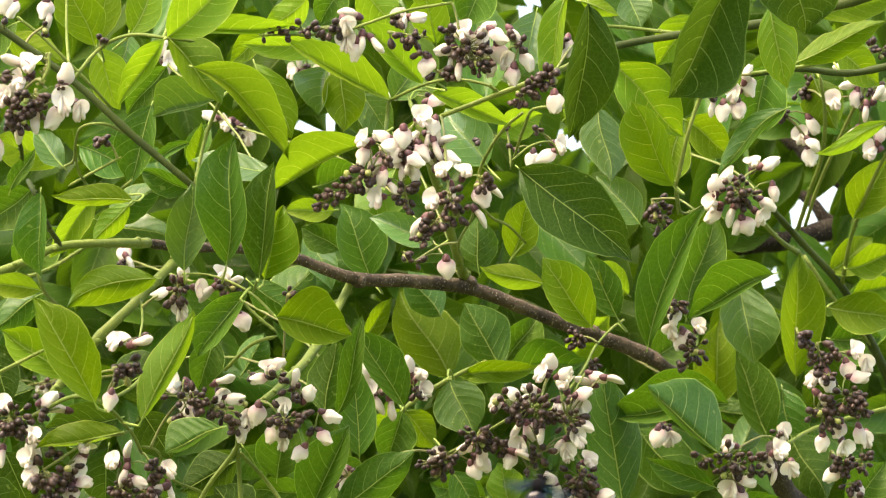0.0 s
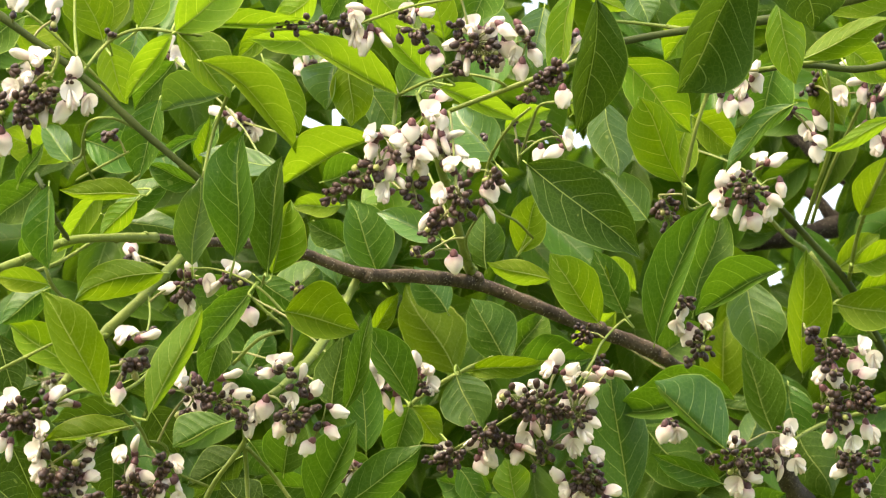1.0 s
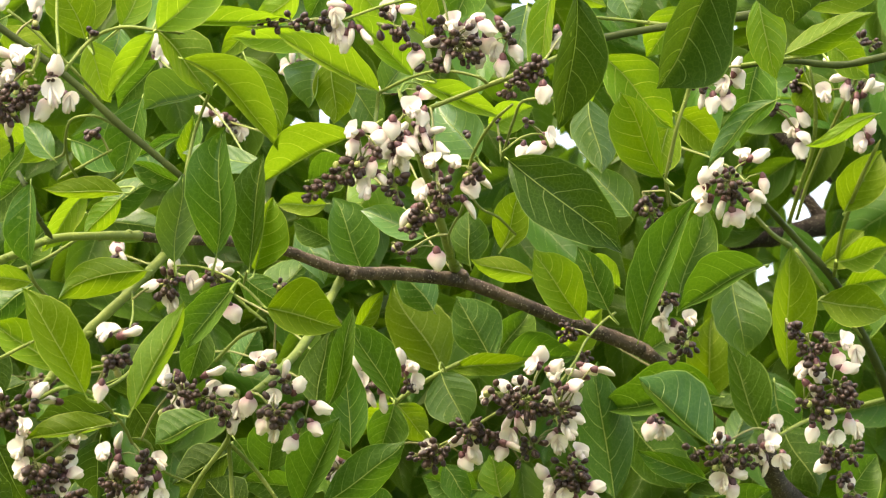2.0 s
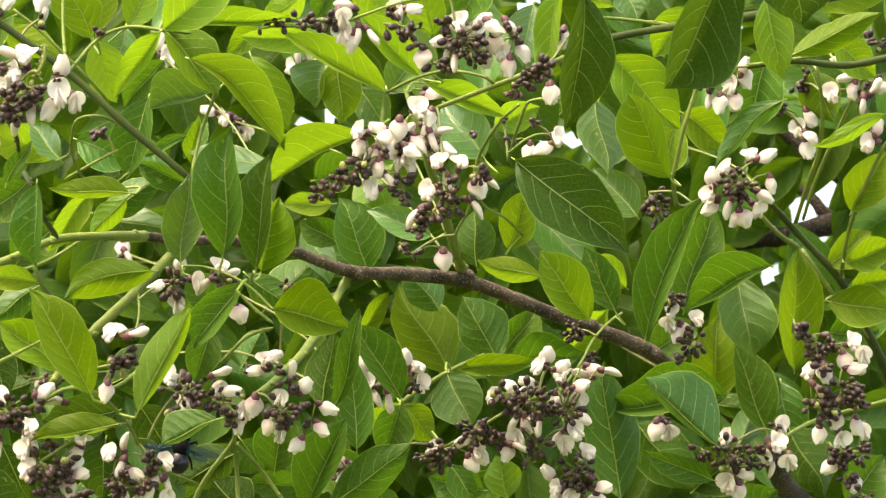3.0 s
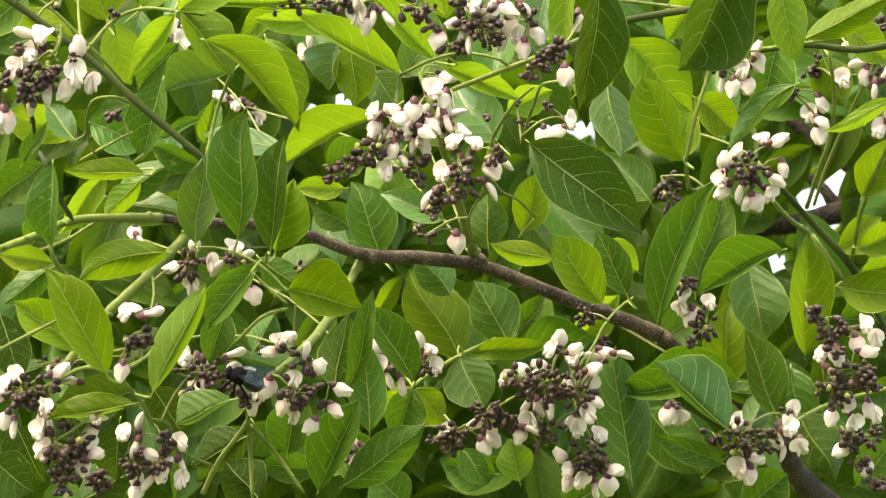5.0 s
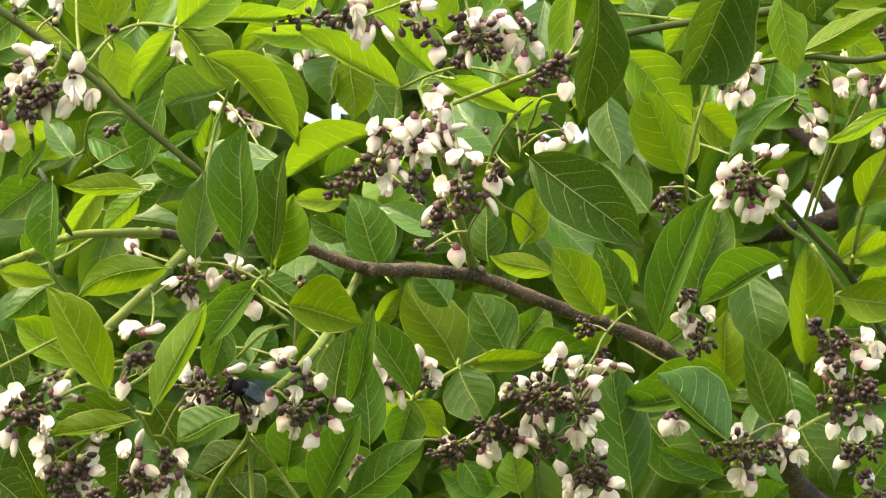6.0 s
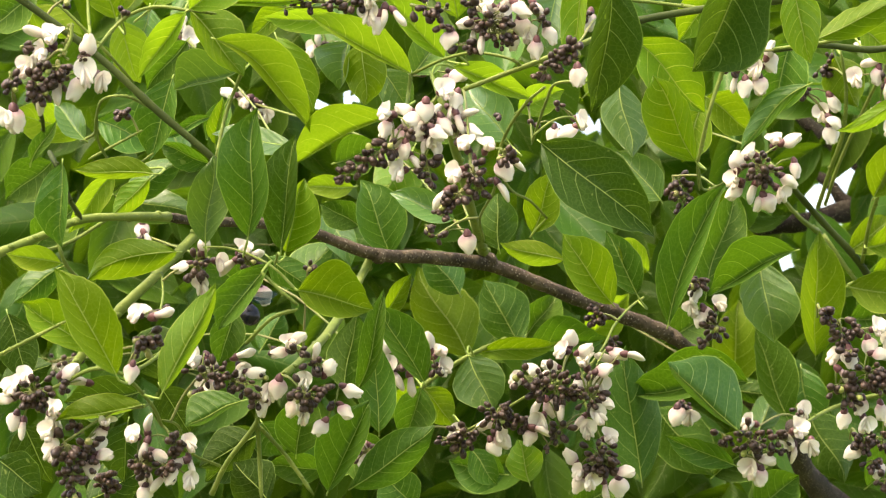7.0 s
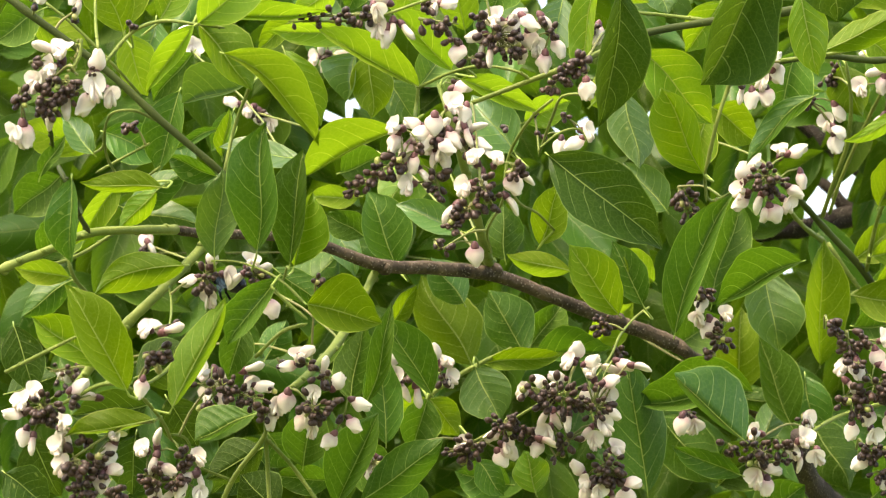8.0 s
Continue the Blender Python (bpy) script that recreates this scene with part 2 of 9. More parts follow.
def spline(points, steps):
    """Catmull-Rom through (x, y, z, r) points."""
    p = [Vector(q) for q in points]
    p = [p[0] * 2 - p[1]] + p + [p[-1] * 2 - p[-2]]
    out = []
    for i in range(1, len(p) - 2):
        for k in range(steps):
            t = k / steps
            a, b, c, d = p[i - 1], p[i], p[i + 1], p[i + 2]
            out.append(0.5 * (2 * b + (c - a) * t + (2 * a - 5 * b + 4 * c - d) * t * t + (3 * b - a - 3 * c + d) * t ** 3))
    out.append(p[-2])
    return out


def tube(bm, rings, sides=8, wobble=0.0, freq=60.0, closed=True):
    """A tapered tube through rings of (x, y, z, r)."""
    prev = None
    loops = []
    for i, q in enumerate(rings):
        c = Vector(q[:3])
        a = Vector(rings[max(i - 1, 0)][:3])
        b = Vector(rings[min(i + 1, len(rings) - 1)][:3])
        d = (b - a)
        d = d.normalized() if d.length > 1e-9 else Vector((0, 0, 1))
        ref = prev if prev is not None else (Vector((0, 0, 1)) if abs(d.z) < 0.9 else Vector((1, 0, 0)))
        e1 = (ref - d * ref.dot(d)).normalized()
        e2 = d.cross(e1)
        prev = e1
        loop = []
        for k in range(sides):
            an = 2 * math.pi * k / sides
            v = c + (e1 * math.cos(an) + e2 * math.sin(an)) * q[3]
            if wobble:
                v += (v - c).normalized() * q[3] * wobble * noise.noise(v * freq)
            loop.append(bm.verts.new(v))
        loops.append(loop)
    for a, b in zip(loops, loops[1:]):
        for k in range(sides):
            bm.faces.new((a[k], a[(k + 1) % sides], b[(k + 1) % sides], b[k]))
    if closed:
        bm.faces.new(loops[0][::-1])
        bm.faces.new(loops[-1])


def blade_outline(v, wide=0.42):
    """Half width of an ovate leaflet with a drawn-out tip along its length, 1 at its widest."""
    if v < wide:
        return math.sin(math.pi / 2 * v / wide) ** 0.72
    s = (v - wide) / (1 - wide)
    w = max(math.cos(math.pi / 2 * s), 0.0) ** 0.86
    if s > 0.72:
        w *= 1 - 0.26 * math.sin((s - 0.72) / 0.28 * math.pi)
    return w


def blade_points(base, tip, wl, wr, sag, lean, bow, seed, rows, cols, wide=0.42, crease=None):
    """Grid of points of a leaf blade: left and right half widths differ where it is folded along the rib."""
    rnd = random.Random(seed)
    base, tip = Vector(base), Vector(tip)
    axis = tip - base
    length = axis.length
    flat = (axis - FACE * axis.dot(FACE)).normalized()
    left = FACE.cross(flat).normalized()
    full = max(wl, wr) * 1.06
    ph = rnd.uniform(0, 6.28)
    ruffle = rnd.uniform(0.3, 1.0) * 0.055 * length
    off = Vector((rnd.uniform(0, 50), rnd.uniform(0, 50), rnd.uniform(0, 50)))
    fold = rnd.choice((-1, 1, 1))
    shear = rnd.uniform(-0.30, 0.30)
    folded = 0.26 + 0.42 * rnd.random()
    if crease is not None:
        fold, folded = math.copysign(1, crease), abs(crease)
    twist = rnd.uniform(-0.35, 0.35)
    roll = rnd.uniform(-0.10, 0.22)
    bitten, bite, bite_at, bite_side = rnd.random() < 0.04, rnd.uniform(0.10, 0.22), rnd.uniform(0.3, 0.8), rnd.choice((-1, 1))
    wave = rnd.uniform(0.4, 1.0) * 0.026 * length
    swing = rnd.uniform(-0.028, 0.028) * length
    hook = rnd.uniform(-0.045, 0.045) * length
    droop = rnd.uniform(-0.02, 0.10) * length
    skew = rnd.uniform(-0.06, 0.06)
    grid, ribs = [], []
    for i in range(rows + 1):
        v = i / rows
        rib = base + axis * v + left * (sag * 4 * v * (1 - v) + swing * math.sin(2 * math.pi * v) + hook * max(v - 0.8, 0) ** 2 * 25)
        rib += FACE * (bow * length * math.sin(math.pi * v) - droop * max(v - 0.55, 0) ** 2 * 5)
        wide_here = (blade_outline(v, wide + skew), blade_outline(v, wide - skew))
        row = []
        for j in range(-cols, cols + 1):
            f = abs(j) / cols
            half = wl if j < 0 else wr
            sign = 1 if j < 0 else -1
            w = wide_here[0] if j < 0 else wide_here[1]
            edge = 1 + 0.09 * noise.noise(off + Vector((v * 5, sign * 3.0, 0))) + 0.035 * noise.noise(off + Vector((v * 17, sign * 3.0, 4.0)))
            x = half * w * f * edge
            if bitten and sign == bite_side:
                x *= 1 - bite * f * math.exp(-((v - bite_at) / 0.04) ** 2)
            depth = math.sqrt(max(full * full - half * half, 0.0)) * w * f * fold
            depth += folded * full * w * f * fold * (0.6 + 0.4 * f)
            depth += ruffle * f * f * math.sin(v * 9 + ph + sign)
            depth += roll * full * w * max(f - 0.55, 0) ** 2 * 3.0
            depth += wave * noise.noise(off + Vector((v * 3.2, sign * f * 2.2, 9.0)))
            depth += sign * x * (shear + twist * v)
            p = rib + left * (sign * x)
            p += FACE * depth
            # the whole blade leans: its upper parts lie further back (or forward)
            p -= FACE * lean * (p - base).dot(RISE)
            row.append(p)
        grid.append(row)
        ribs.append(row[cols])
    return grid, ribs, length


def blade_into(bm, uv, grid):
    rows, n = len(grid) - 1, len(grid[0])
    verts = [[bm.verts.new(p) for p in row] for row in grid]
    for i in range(rows):
        for j in range(n - 1):
            face = bm.faces.new((verts[i][j], verts[i][j + 1], verts[i + 1][j + 1], verts[i + 1][j]))
            face.smooth = True
            for loop, (a, b) in zip(face.loops, ((j, i), (j + 1, i), (j + 1, i + 1), (j, i + 1))):
                loop[uv].uv = (a / (n - 1), b / rows)


leaf_count = [0]


def leaf(branch, mat, base, tip, wl, wr, sag=0.0, lean=0.0, bow=0.05, wide=0.44, crease=None, stalk=None):
    """One leaflet on a branch: its blade, and its rib with the stalk that joins it to the twig."""
    leaf_count[0] += 1
    at = branch.matrix_basis.translation
    grid, ribs, length = blade_points(base, tip, wl, wr, sag, lean, bow, leaf_count[0], 18, 5, wide, crease)
    grid = [[p - at for p in row] for row in grid]
    ribs = [p - at for p in ribs]
    bm = bmesh.new()
    uv = bm.loops.layers.uv.new("UVMap")
    blade_into(bm, uv, grid)
    blade = part("leaf", bm, mat, branch)
    bm = bmesh.new()
    back = (ribs[0] - ribs[1]).normalized()
    if stalk is None:
        chain = [ribs[0] + back * 0.003 - FACE * 0.004, ribs[0] + back * 0.0016 - FACE * 0.001]
    else:
        end = Vector(stalk) - at
        gap = (end - ribs[0]).length
        chain = [end, end.lerp(ribs[0] + back * gap * 0.4, 0.55) + Vector((0, 0, gap * 0.08)), ribs[0] + back * min(0.004, gap * 0.3)]
        chain = [Vector(q[:3]) for q in spline([(*c, 0) for c in chain], 4)]
    n = len(chain)
    rings = [(*p, 0.00055 if stalk is None else 0.0008) for p in chain]
    for i, p in enumerate(ribs[:-1]):
        rings.append((*(p + FACE * 0.0002), 0.00034 * (1 - i / len(ribs)) + 0.00008))
    tube(bm, rings, 6)
    part("midrib", bm, RIB, blade)
    return blade


def twig(branch, mat, rows, steps=5, sides=9, wobble=0.12, name="stem", label="", knots=0.0):
    """A tapering stem through (x, y, z, radius) rows, with small swollen nodes."""
    at = branch.matrix_basis.translation
    rings = spline([(r[0] - at.x, r[1] - at.y, r[2] - at.z, r[3]) for r in rows], steps)
    rings = [list(r) for r in rings]
    rings[-1][3] *= 0.4
    if knots:
        rnd = random.Random(len(rings))
        for r in rings:
            if rnd.random() < 0.22:
                r[3] *= 1 + min(knots, 0.14) * rnd.uniform(0.4, 1)
    bm = bmesh.new()
    tube(bm, rings, sides, wobble, 90.0)
    if knots > 0.3:
        rnd = random.Random(len(rings) + 3)
        for k in range(1, len(rings) - 1):
            r = rings[k][3]
            way = Vector((rnd.gauss(0, 1), rnd.gauss(0, 1), rnd.gauss(0, 1))).normalized()
            if rnd.random() < knots:
                egg(bm, Vector(rings[k][:3]) + way * r * 0.9, (r * 0.8, r * 0.7, r * 0.7), (0, 0, 0), 0.0, 6, 5)
    return part(name, bm, mat, branch, label)


# ---- flowers: meshes made once, calyx at x = 0, petal tips at x = 1
def egg(bm, centre, radii, turn=(0, 0, 0), taper=0.0, u=10, v=7):
    m = Matrix.LocRotScale(centre, Euler([radians(a) for a in turn]), None)
    made = bmesh.ops.create_uvsphere(bm, u_segments=u, v_segments=v, radius=1.0)["verts"]
    for vert in made:
        p = vert.co
        k = 1 + taper * p.z
        q = Vector((p.z * radii[0], p.x * radii[1] * k, p.y * radii[2] * k))
        vert.co = m @ q
    return made


def as_mesh(name, bm, mat):
    me = bpy.data.meshes.new(name)
    bm.to_mesh(me)
    bm.free()
    for poly in me.polygons:
        poly.use_smooth = True
    me.materials.append(mat)
    return me


def soften(bm, seed, amount, scale):
    for v in bm.verts:
        v.co += Vector((0.3, 0.6, 1.0)) * amount * noise.noise(v.co * scale + Vector((seed * 2.3, 0, 0)))


def banner(bm, centre, turn, wide, tall, cup, fold, seed):
    """The round banner petal: a cupped disc across x with a crease down its middle and a small notch at its top."""
    m = Matrix.LocRotScale(centre, Euler([radians(a) for a in turn]), None)
    off = Vector((seed * 1.3, 4.0, 0))
    rings, segs = 6, 18
    hub = bm.verts.new(m @ Vector((-0.03, 0, 0)))
    last = None
    for i in range(1, rings + 1):
        r = i / rings
        loop = []
        for k in range(segs):
            an = 2 * math.pi * k / segs
            y, z = math.cos(an) * r, math.sin(an) * r
            z *= 1 - 0.14 * math.exp(-(y * 4) ** 2) * (z > 0)
            x = cup * r * r + fold * abs(y) - 0.05 * math.exp(-(y * 6) ** 2)
            x += 0.05 * r * noise.noise(off + Vector((y * 1.6, z * 1.6, 0)))
            loop.append(bm.verts.new(m @ Vector((x, y * wide * 0.5, z * tall * 0.5))))
        for k in range(segs):
            if last is None:
                bm.faces.new((hub, loop[k], loop[(k + 1) % segs]))
            else:
                bm.faces.new((last[k], loop[k], loop[(k + 1) % segs], last[(k + 1) % segs]))
        last = loop


def hood(bm, first, last, spread, height, flare, lift, seed):
    """The banner folded over the inner petals: a saddle along x, its margins flaring outwards and its tip turned up."""
    off = Vector((seed * 1.7, 2.0, 0))
    rows, cols = 9, 12
    grid = []
    for i in range(rows + 1):
        t = i / rows
        swell = max(math.sin(math.pi * (0.10 + 0.83 * t ** 0.9)), 0.12)
        line = []
        for k in range(cols + 1):
            c = 2 * k / cols - 1
            an = c * spread * (0.72 + 0.28 * swell)
            r = height * swell * (1 + flare * c * c)
            r *= 1 + 0.16 * noise.noise(off + Vector((t * 2.4, c * 2.0, 0)))
            x = first + (last - first) * (t - 0.07 * math.exp(-(c * 4) ** 2) * t ** 4 - 0.10 * c * c * t)
            line.append(bm.verts.new((x, r * math.sin(an), r * math.cos(an) - height * 0.25 + lift * max(t - 0.45, 0) ** 2)))
        grid.append(line)
    for i in range(rows):
        for k in range(cols):
            bm.faces.new((grid[i][k], grid[i][k + 1], grid[i + 1][k + 1], grid[i + 1][k]))


def wings(bm, drop, apart, rnd):
    """The two side petals, plump and cupped, hanging beside the keel."""
    for side in (-1, 1):
        egg(bm, (0.54, 0.11 * side, -0.05), (rnd.uniform(0.32, 0.40), 0.09, rnd.uniform(0.15, 0.19)), (rnd.uniform(10, 30) * side, drop + rnd.uniform(-8, 8), apart * side), 0.22, 12, 10)


def closed_flower(seed):
    """A flower half shut or seen from its side: the folded banner saddles the plump inner petals."""
    rnd = random.Random(seed + 40)
    bm = bmesh.new()
    egg(bm, (0.50, 0, -0.02), (0.38, 0.16, 0.19), (0, rnd.uniform(-2, 12), 0), 0.16, 14, 11)
    wings(bm, rnd.uniform(0, 22), rnd.uniform(0, 16), rnd)
    hood(bm, 0.12, rnd.uniform(0.86, 1.0), radians(rnd.uniform(80, 118)), rnd.uniform(0.25, 0.33), rnd.uniform(0.05, 0.45), rnd.uniform(0.0, 0.9), seed)
    soften(bm, seed, 0.06, 2.2)
    return as_mesh("closed_petals", bm, PETAL)


def open_flower(seed):
    """An open pea flower: the broad notched banner stands up behind the side petals."""
    rnd = random.Random(seed + 80)
    bm = bmesh.new()
    banner(bm, (0.42, 0, 0.14), (rnd.uniform(-14, 14), rnd.uniform(-34, 0), rnd.uniform(-8, 8)), rnd.uniform(0.74, 0.88), rnd.uniform(0.68, 0.80), rnd.uniform(0.06, 0.22), rnd.uniform(0.0, 0.24), seed)
    wings(bm, rnd.uniform(28, 46), rnd.uniform(8, 26), rnd)
    soften(bm, seed, 0.05, 2.5)
    return as_mesh("open_petals", bm, PETAL)


def pod_flower(seed):
    """A flower not yet open: a long cream pod, slightly bent, with the seam of the banner along it."""
    rnd = random.Random(seed + 60)
    bm = bmesh.new()
    egg(bm, (0.56, 0, 0.0), (0.44, 0.15, 0.20), (0, rnd.uniform(-8, 4), 0), 0.12, 14, 13)
    egg(bm, (0.54, 0, 0.06), (0.40, 0.17, 0.17), (0, -6, rnd.uniform(-5, 5)), 0.16, 14, 12)
    bend = 0.34 if seed % 2 else 0.14
    for v in bm.verts:
        v.co.z -= bend * max(v.co.x - 0.35, 0) ** 2
    soften(bm, seed, 0.075, 2.2)
    return as_mesh("pod_petals", bm, PETAL)


def keel_mesh(seed):
    """The two inner petals that show under the banner, flushed pink."""
    rnd = random.Random(seed + 120)
    bm = bmesh.new()
    for side in (-1, 1):
        egg(bm, (0.56, 0.05 * side, -0.10), (0.34, 0.11, 0.14), (10 * side, rnd.uniform(4, 14), rnd.uniform(0, 8) * side), 0.15, 10, 8)
    soften(bm, seed, 0.05, 4.0)
    return as_mesh("keel", bm, PINK_PETAL)


def hanging_keel_mesh(seed):
    """The inner petals of an open flower, hanging before the banner."""
    rnd = random.Random(seed + 160)
    bm = bmesh.new()
    for side in (-1, 1):
        egg(bm, (0.56, 0.06 * side, -0.20), (0.30, 0.10, 0.13), (14 * side, rnd.uniform(52, 70), rnd.uniform(0, 8) * side), 0.15, 10, 8)
    soften(bm, seed, 0.04, 4.0)
    return as_mesh("keel", bm, PINK_PETAL)


def calyx_mesh():
    bm = bmesh.new()
    rings = []
    for k in range(7):
        t = k / 6
        rings.append((-0.04 + 0.31 * t, 0, 0.0, (0.05, 0.11, 0.145, 0.16, 0.17, 0.175, 0.17)[k]))
    tube(bm, rings, 10, 0.08, 6.0)
    return as_mesh("calyx", bm, CALYX)


def bud_mesh(seed, mat):
    bm = bmesh.new()
    egg(bm, (0.50, 0, 0), (0.55, 0.45, 0.45), (0, 0, 0), 0.16, 8, 6)
    for v in bm.verts:
        v.co += Vector((0.0, 0.05, 0.05)) * noise.noise(v.co * 2.4 + Vector((seed, 0, 5)))
        v.co.z += 0.12 * v.co.x * v.co.x
    return as_mesh("bud", bm, mat)


CLOSED = [closed_flower(k) for k in range(7)] + [pod_flower(k) for k in range(2)]
OPEN = [open_flower(k) for k in range(5)]
KEELS = [keel_mesh(k) for k in range(3)]
HANGING_KEELS = [hanging_keel_mesh(k) for k in range(3)]
CALYX_MESH = calyx_mesh()
BUDS = [bud_mesh(k, BUD) for k in range(3)]
GREEN_BUDS = [bud_mesh(7, GREEN_BUD)]


def raceme(place, label, seed):
    """A hanging or standing flower cluster, to be filled with blossom() and buds()."""
    ob = thing("flower_cluster", place, label, "flower cluster", "flower clusters on the tree")
    ob["seed"] = seed
    return ob


def aim(direction, facing):
    """Rotation that takes +x along direction and +z as near to facing as it goes."""
    x = Vector(direction).normalized()
    z = (Vector(facing) - x * Vector(facing).dot(x)).normalized()
    y = z.cross(x)
    return Matrix((x, y, z)).transposed().to_4x4()


flower_count = [0]


def blossom(cluster, mid, angle, size=0.0160, opened=False, toward=0.15):
    """A flower whose middle is at mid, its petals pointing along angle (degrees; 0 across, 90 down)."""
    flower_count[0] += 1
    rnd = random.Random(flower_count[0])
    an = radians(angle)
    d = ACROSS * math.cos(an) - RISE * math.sin(an) + FACE * (toward + rnd.uniform(-0.15, 0.25))
    up = FACE * 0.7 + RISE * 0.8 + ACROSS * rnd.uniform(-0.5, 0.5)
    opened = rnd.random() < (0.95 if opened else 0.10)
    if opened:
        d = d * 0.9 + FACE * rnd.uniform(0.5, 1.4) + ACROSS * rnd.uniform(-0.35, 0.35)
        up = RISE - FACE * 0.2 + ACROSS * rnd.uniform(-0.4, 0.4)
    m = aim(d, up)
    size *= rnd.uniform(0.92, 1.1)
    at = Vector(mid) - d.normalized() * size * 0.5 - cluster.matrix_basis.translation
    me = OPEN[rnd.randrange(5)] if opened else CLOSED[rnd.randrange(9)]
    fl = part("flower", me, PETAL, cluster)
    fl.matrix_basis = Matrix.Translation(at) @ m @ Matrix.Diagonal((size * 1.08, size * rnd.uniform(0.82, 1.08), size * 0.95, 1))
    part("calyx", CALYX_MESH, CALYX, fl)
    if not me.name.startswith("pod"):
        part("keel", (HANGING_KEELS if me in OPEN else KEELS)[rnd.randrange(3)], PINK_PETAL, fl)
    return at


def stems_of(cluster, rows):
    bm = bmesh.new()
    for chain in rows:
        tube(bm, chain, 5)
    return part("flower_stalk", bm, PEDICEL, cluster)


def bud_group(cluster, start, end, spread, count, size=0.0047, green=0.03, seed=1):
    """Buds round an axis from start to end, each on a short pedicel, larger towards the start."""
    rnd = random.Random(seed * 31 + count)
    at = cluster.matrix_basis.translation
    a, b = Vector(start) - at, Vector(end) - at
    axis = b - a
    chains = [[(*a.lerp(b, k / 5), 0.0012 - 0.0007 * k / 5) for k in range(6)]]
    along = axis.normalized() if axis.length > 1e-6 else RISE
    for k in range(count):
        t = rnd.random() if axis.length > 0.004 else 0.5
        root = a.lerp(b, t)
        way = Vector((rnd.gauss(0, 1), rnd.gauss(0, 1), rnd.gauss(0, 1))).normalized()
        way = (way + FACE * 0.55 + along * 0.3).normalized()
        reach = spread * (0.45 + 0.55 * rnd.random()) * (1 - 0.35 * t)
        pos = root + way * reach
        s = size * rnd.uniform(0.75, 1.2) * (1.12 - 0.35 * t)
        droop = (way + Vector((0, 0, -0.45)) + FACE * 0.1).normalized()
        me = GREEN_BUDS[0] if rnd.random() < green else BUDS[rnd.randrange(3)]
        bud = part("bud", me, BUD, cluster)
        bud.matrix_basis = Matrix.Translation(pos) @ aim(droop, RISE + FACE * 0.3) @ Matrix.Diagonal((s * 1.25, s * 1.05, s * 1.05, 1))
        chains.append([(*root, 0.0005), (*(root.lerp(pos, 0.5) + RISE * reach * 0.12), 0.00045), (*pos, 0.00055)])
    return chains



def pedicel(cluster, root, end):
    """A thin curved flower stalk from the cluster's axis to a calyx."""
    a = Vector(root) - cluster.matrix_basis.translation
    b = Vector(end)
    mid = a.lerp(b, 0.55) + RISE * (b - a).length * 0.12
    return [(*a, 0.0007), (*mid, 0.0006), (*b, 0.0007)]


def peduncle(cluster, root, end):
    """The cluster's own stalk, from its twig."""
    at = cluster.matrix_basis.translation
    a, b = Vector(root) - at, Vector(end) - at
    gap = (b - a).length
    rows = [(*a, 0.0010), (*(a.lerp(b, 0.4) + RISE * gap * 0.10 - FACE * gap * 0.05), 0.0009), (*b, 0.0009)]
    return [tuple(q) for q in spline(rows, 4)]



# ---------------------------------------------------------------- branches and twigs
main_branch = thing("tree_branch", (-0.2051, 3.2288, 2.1579), "woody brown branch with pale specks and green side shoots", "branch", "branches of the tree")
twig(main_branch, BARK, [(-0.2051, 3.2288, 2.1579, 0.00309), (-0.1809, 3.2640, 2.1607, 0.00347), (-0.1415, 3.3116, 2.1681, 0.00370), (-0.1067, 3.3492, 2.1680, 0.00392), (-0.0648, 3.3766, 2.1574, 0.00466), (-0.0264, 3.4148, 2.1620, 0.00489), (0.0192, 3.4624, 2.1643, 0.00514), (0.0571, 3.4832, 2.1537, 0.00517), (0.0998, 3.5128, 2.1417, 0.00539), (0.1345, 3.5367, 2.1329, 0.00561), (0.1563, 3.5519, 2.1261, 0.00601), (0.1692, 3.5726, 2.1214, 0.00435), (0.2026, 3.7818, 2.1372, 0.00480), (0.2378, 3.9157, 2.1287, 0.00579), (0.2811, 3.9896, 2.1040, 0.00631), (0.2997, 4.0658, 2.0803, 0.00771)], 6, 12, 0.14, "wood", knots=0.08)
twig(main_branch, STEM, [(-0.2035, 3.2288, 2.1579, 0.00331), (-0.2322, 3.1837, 2.1497, 0.00292), (-0.2592, 3.1619, 2.1436, 0.00275), (-0.2821, 3.1419, 2.1294, 0.00284), (-0.3178, 3.1230, 2.1109, 0.00320)], 5, 9, 0.10, "shoot", knots=0.45)
twig(main_branch, STEM, [(-0.1802, 3.2528, 2.1560, 0.00353), (-0.2087, 3.2126, 2.1158, 0.00329), (-0.2322, 3.1941, 2.0887, 0.00346), (-0.2514, 3.1979, 2.0667, 0.00308), (-0.2707, 3.2021, 2.0421, 0.00308)], 5, 9, 0.10, "shoot", knots=0.45)
twig(main_branch, STEM, [(-0.0653, 3.3816, 2.1582, 0.00326), (-0.0735, 3.3695, 2.1389, 0.00305), (-0.0911, 3.2648, 2.0864, 0.00314), (-0.1115, 3.1781, 2.0491, 0.00267), (-0.1266, 3.1583, 2.0341, 0.00209)], 5, 9, 0.10, "shoot", knots=0.45)
twig(main_branch, STEM, [(0.0188, 3.4702, 2.1664, 0.00377), (0.0150, 3.4527, 2.1737, 0.00375), (0.0064, 3.3345, 2.1802, 0.00342), (-0.0046, 3.1768, 2.1898, 0.00308), (-0.0148, 3.1272, 2.2153, 0.00227), (-0.0237, 3.1447, 2.2441, 0.00122)], 5, 9, 0.10, "shoot", knots=0.45)
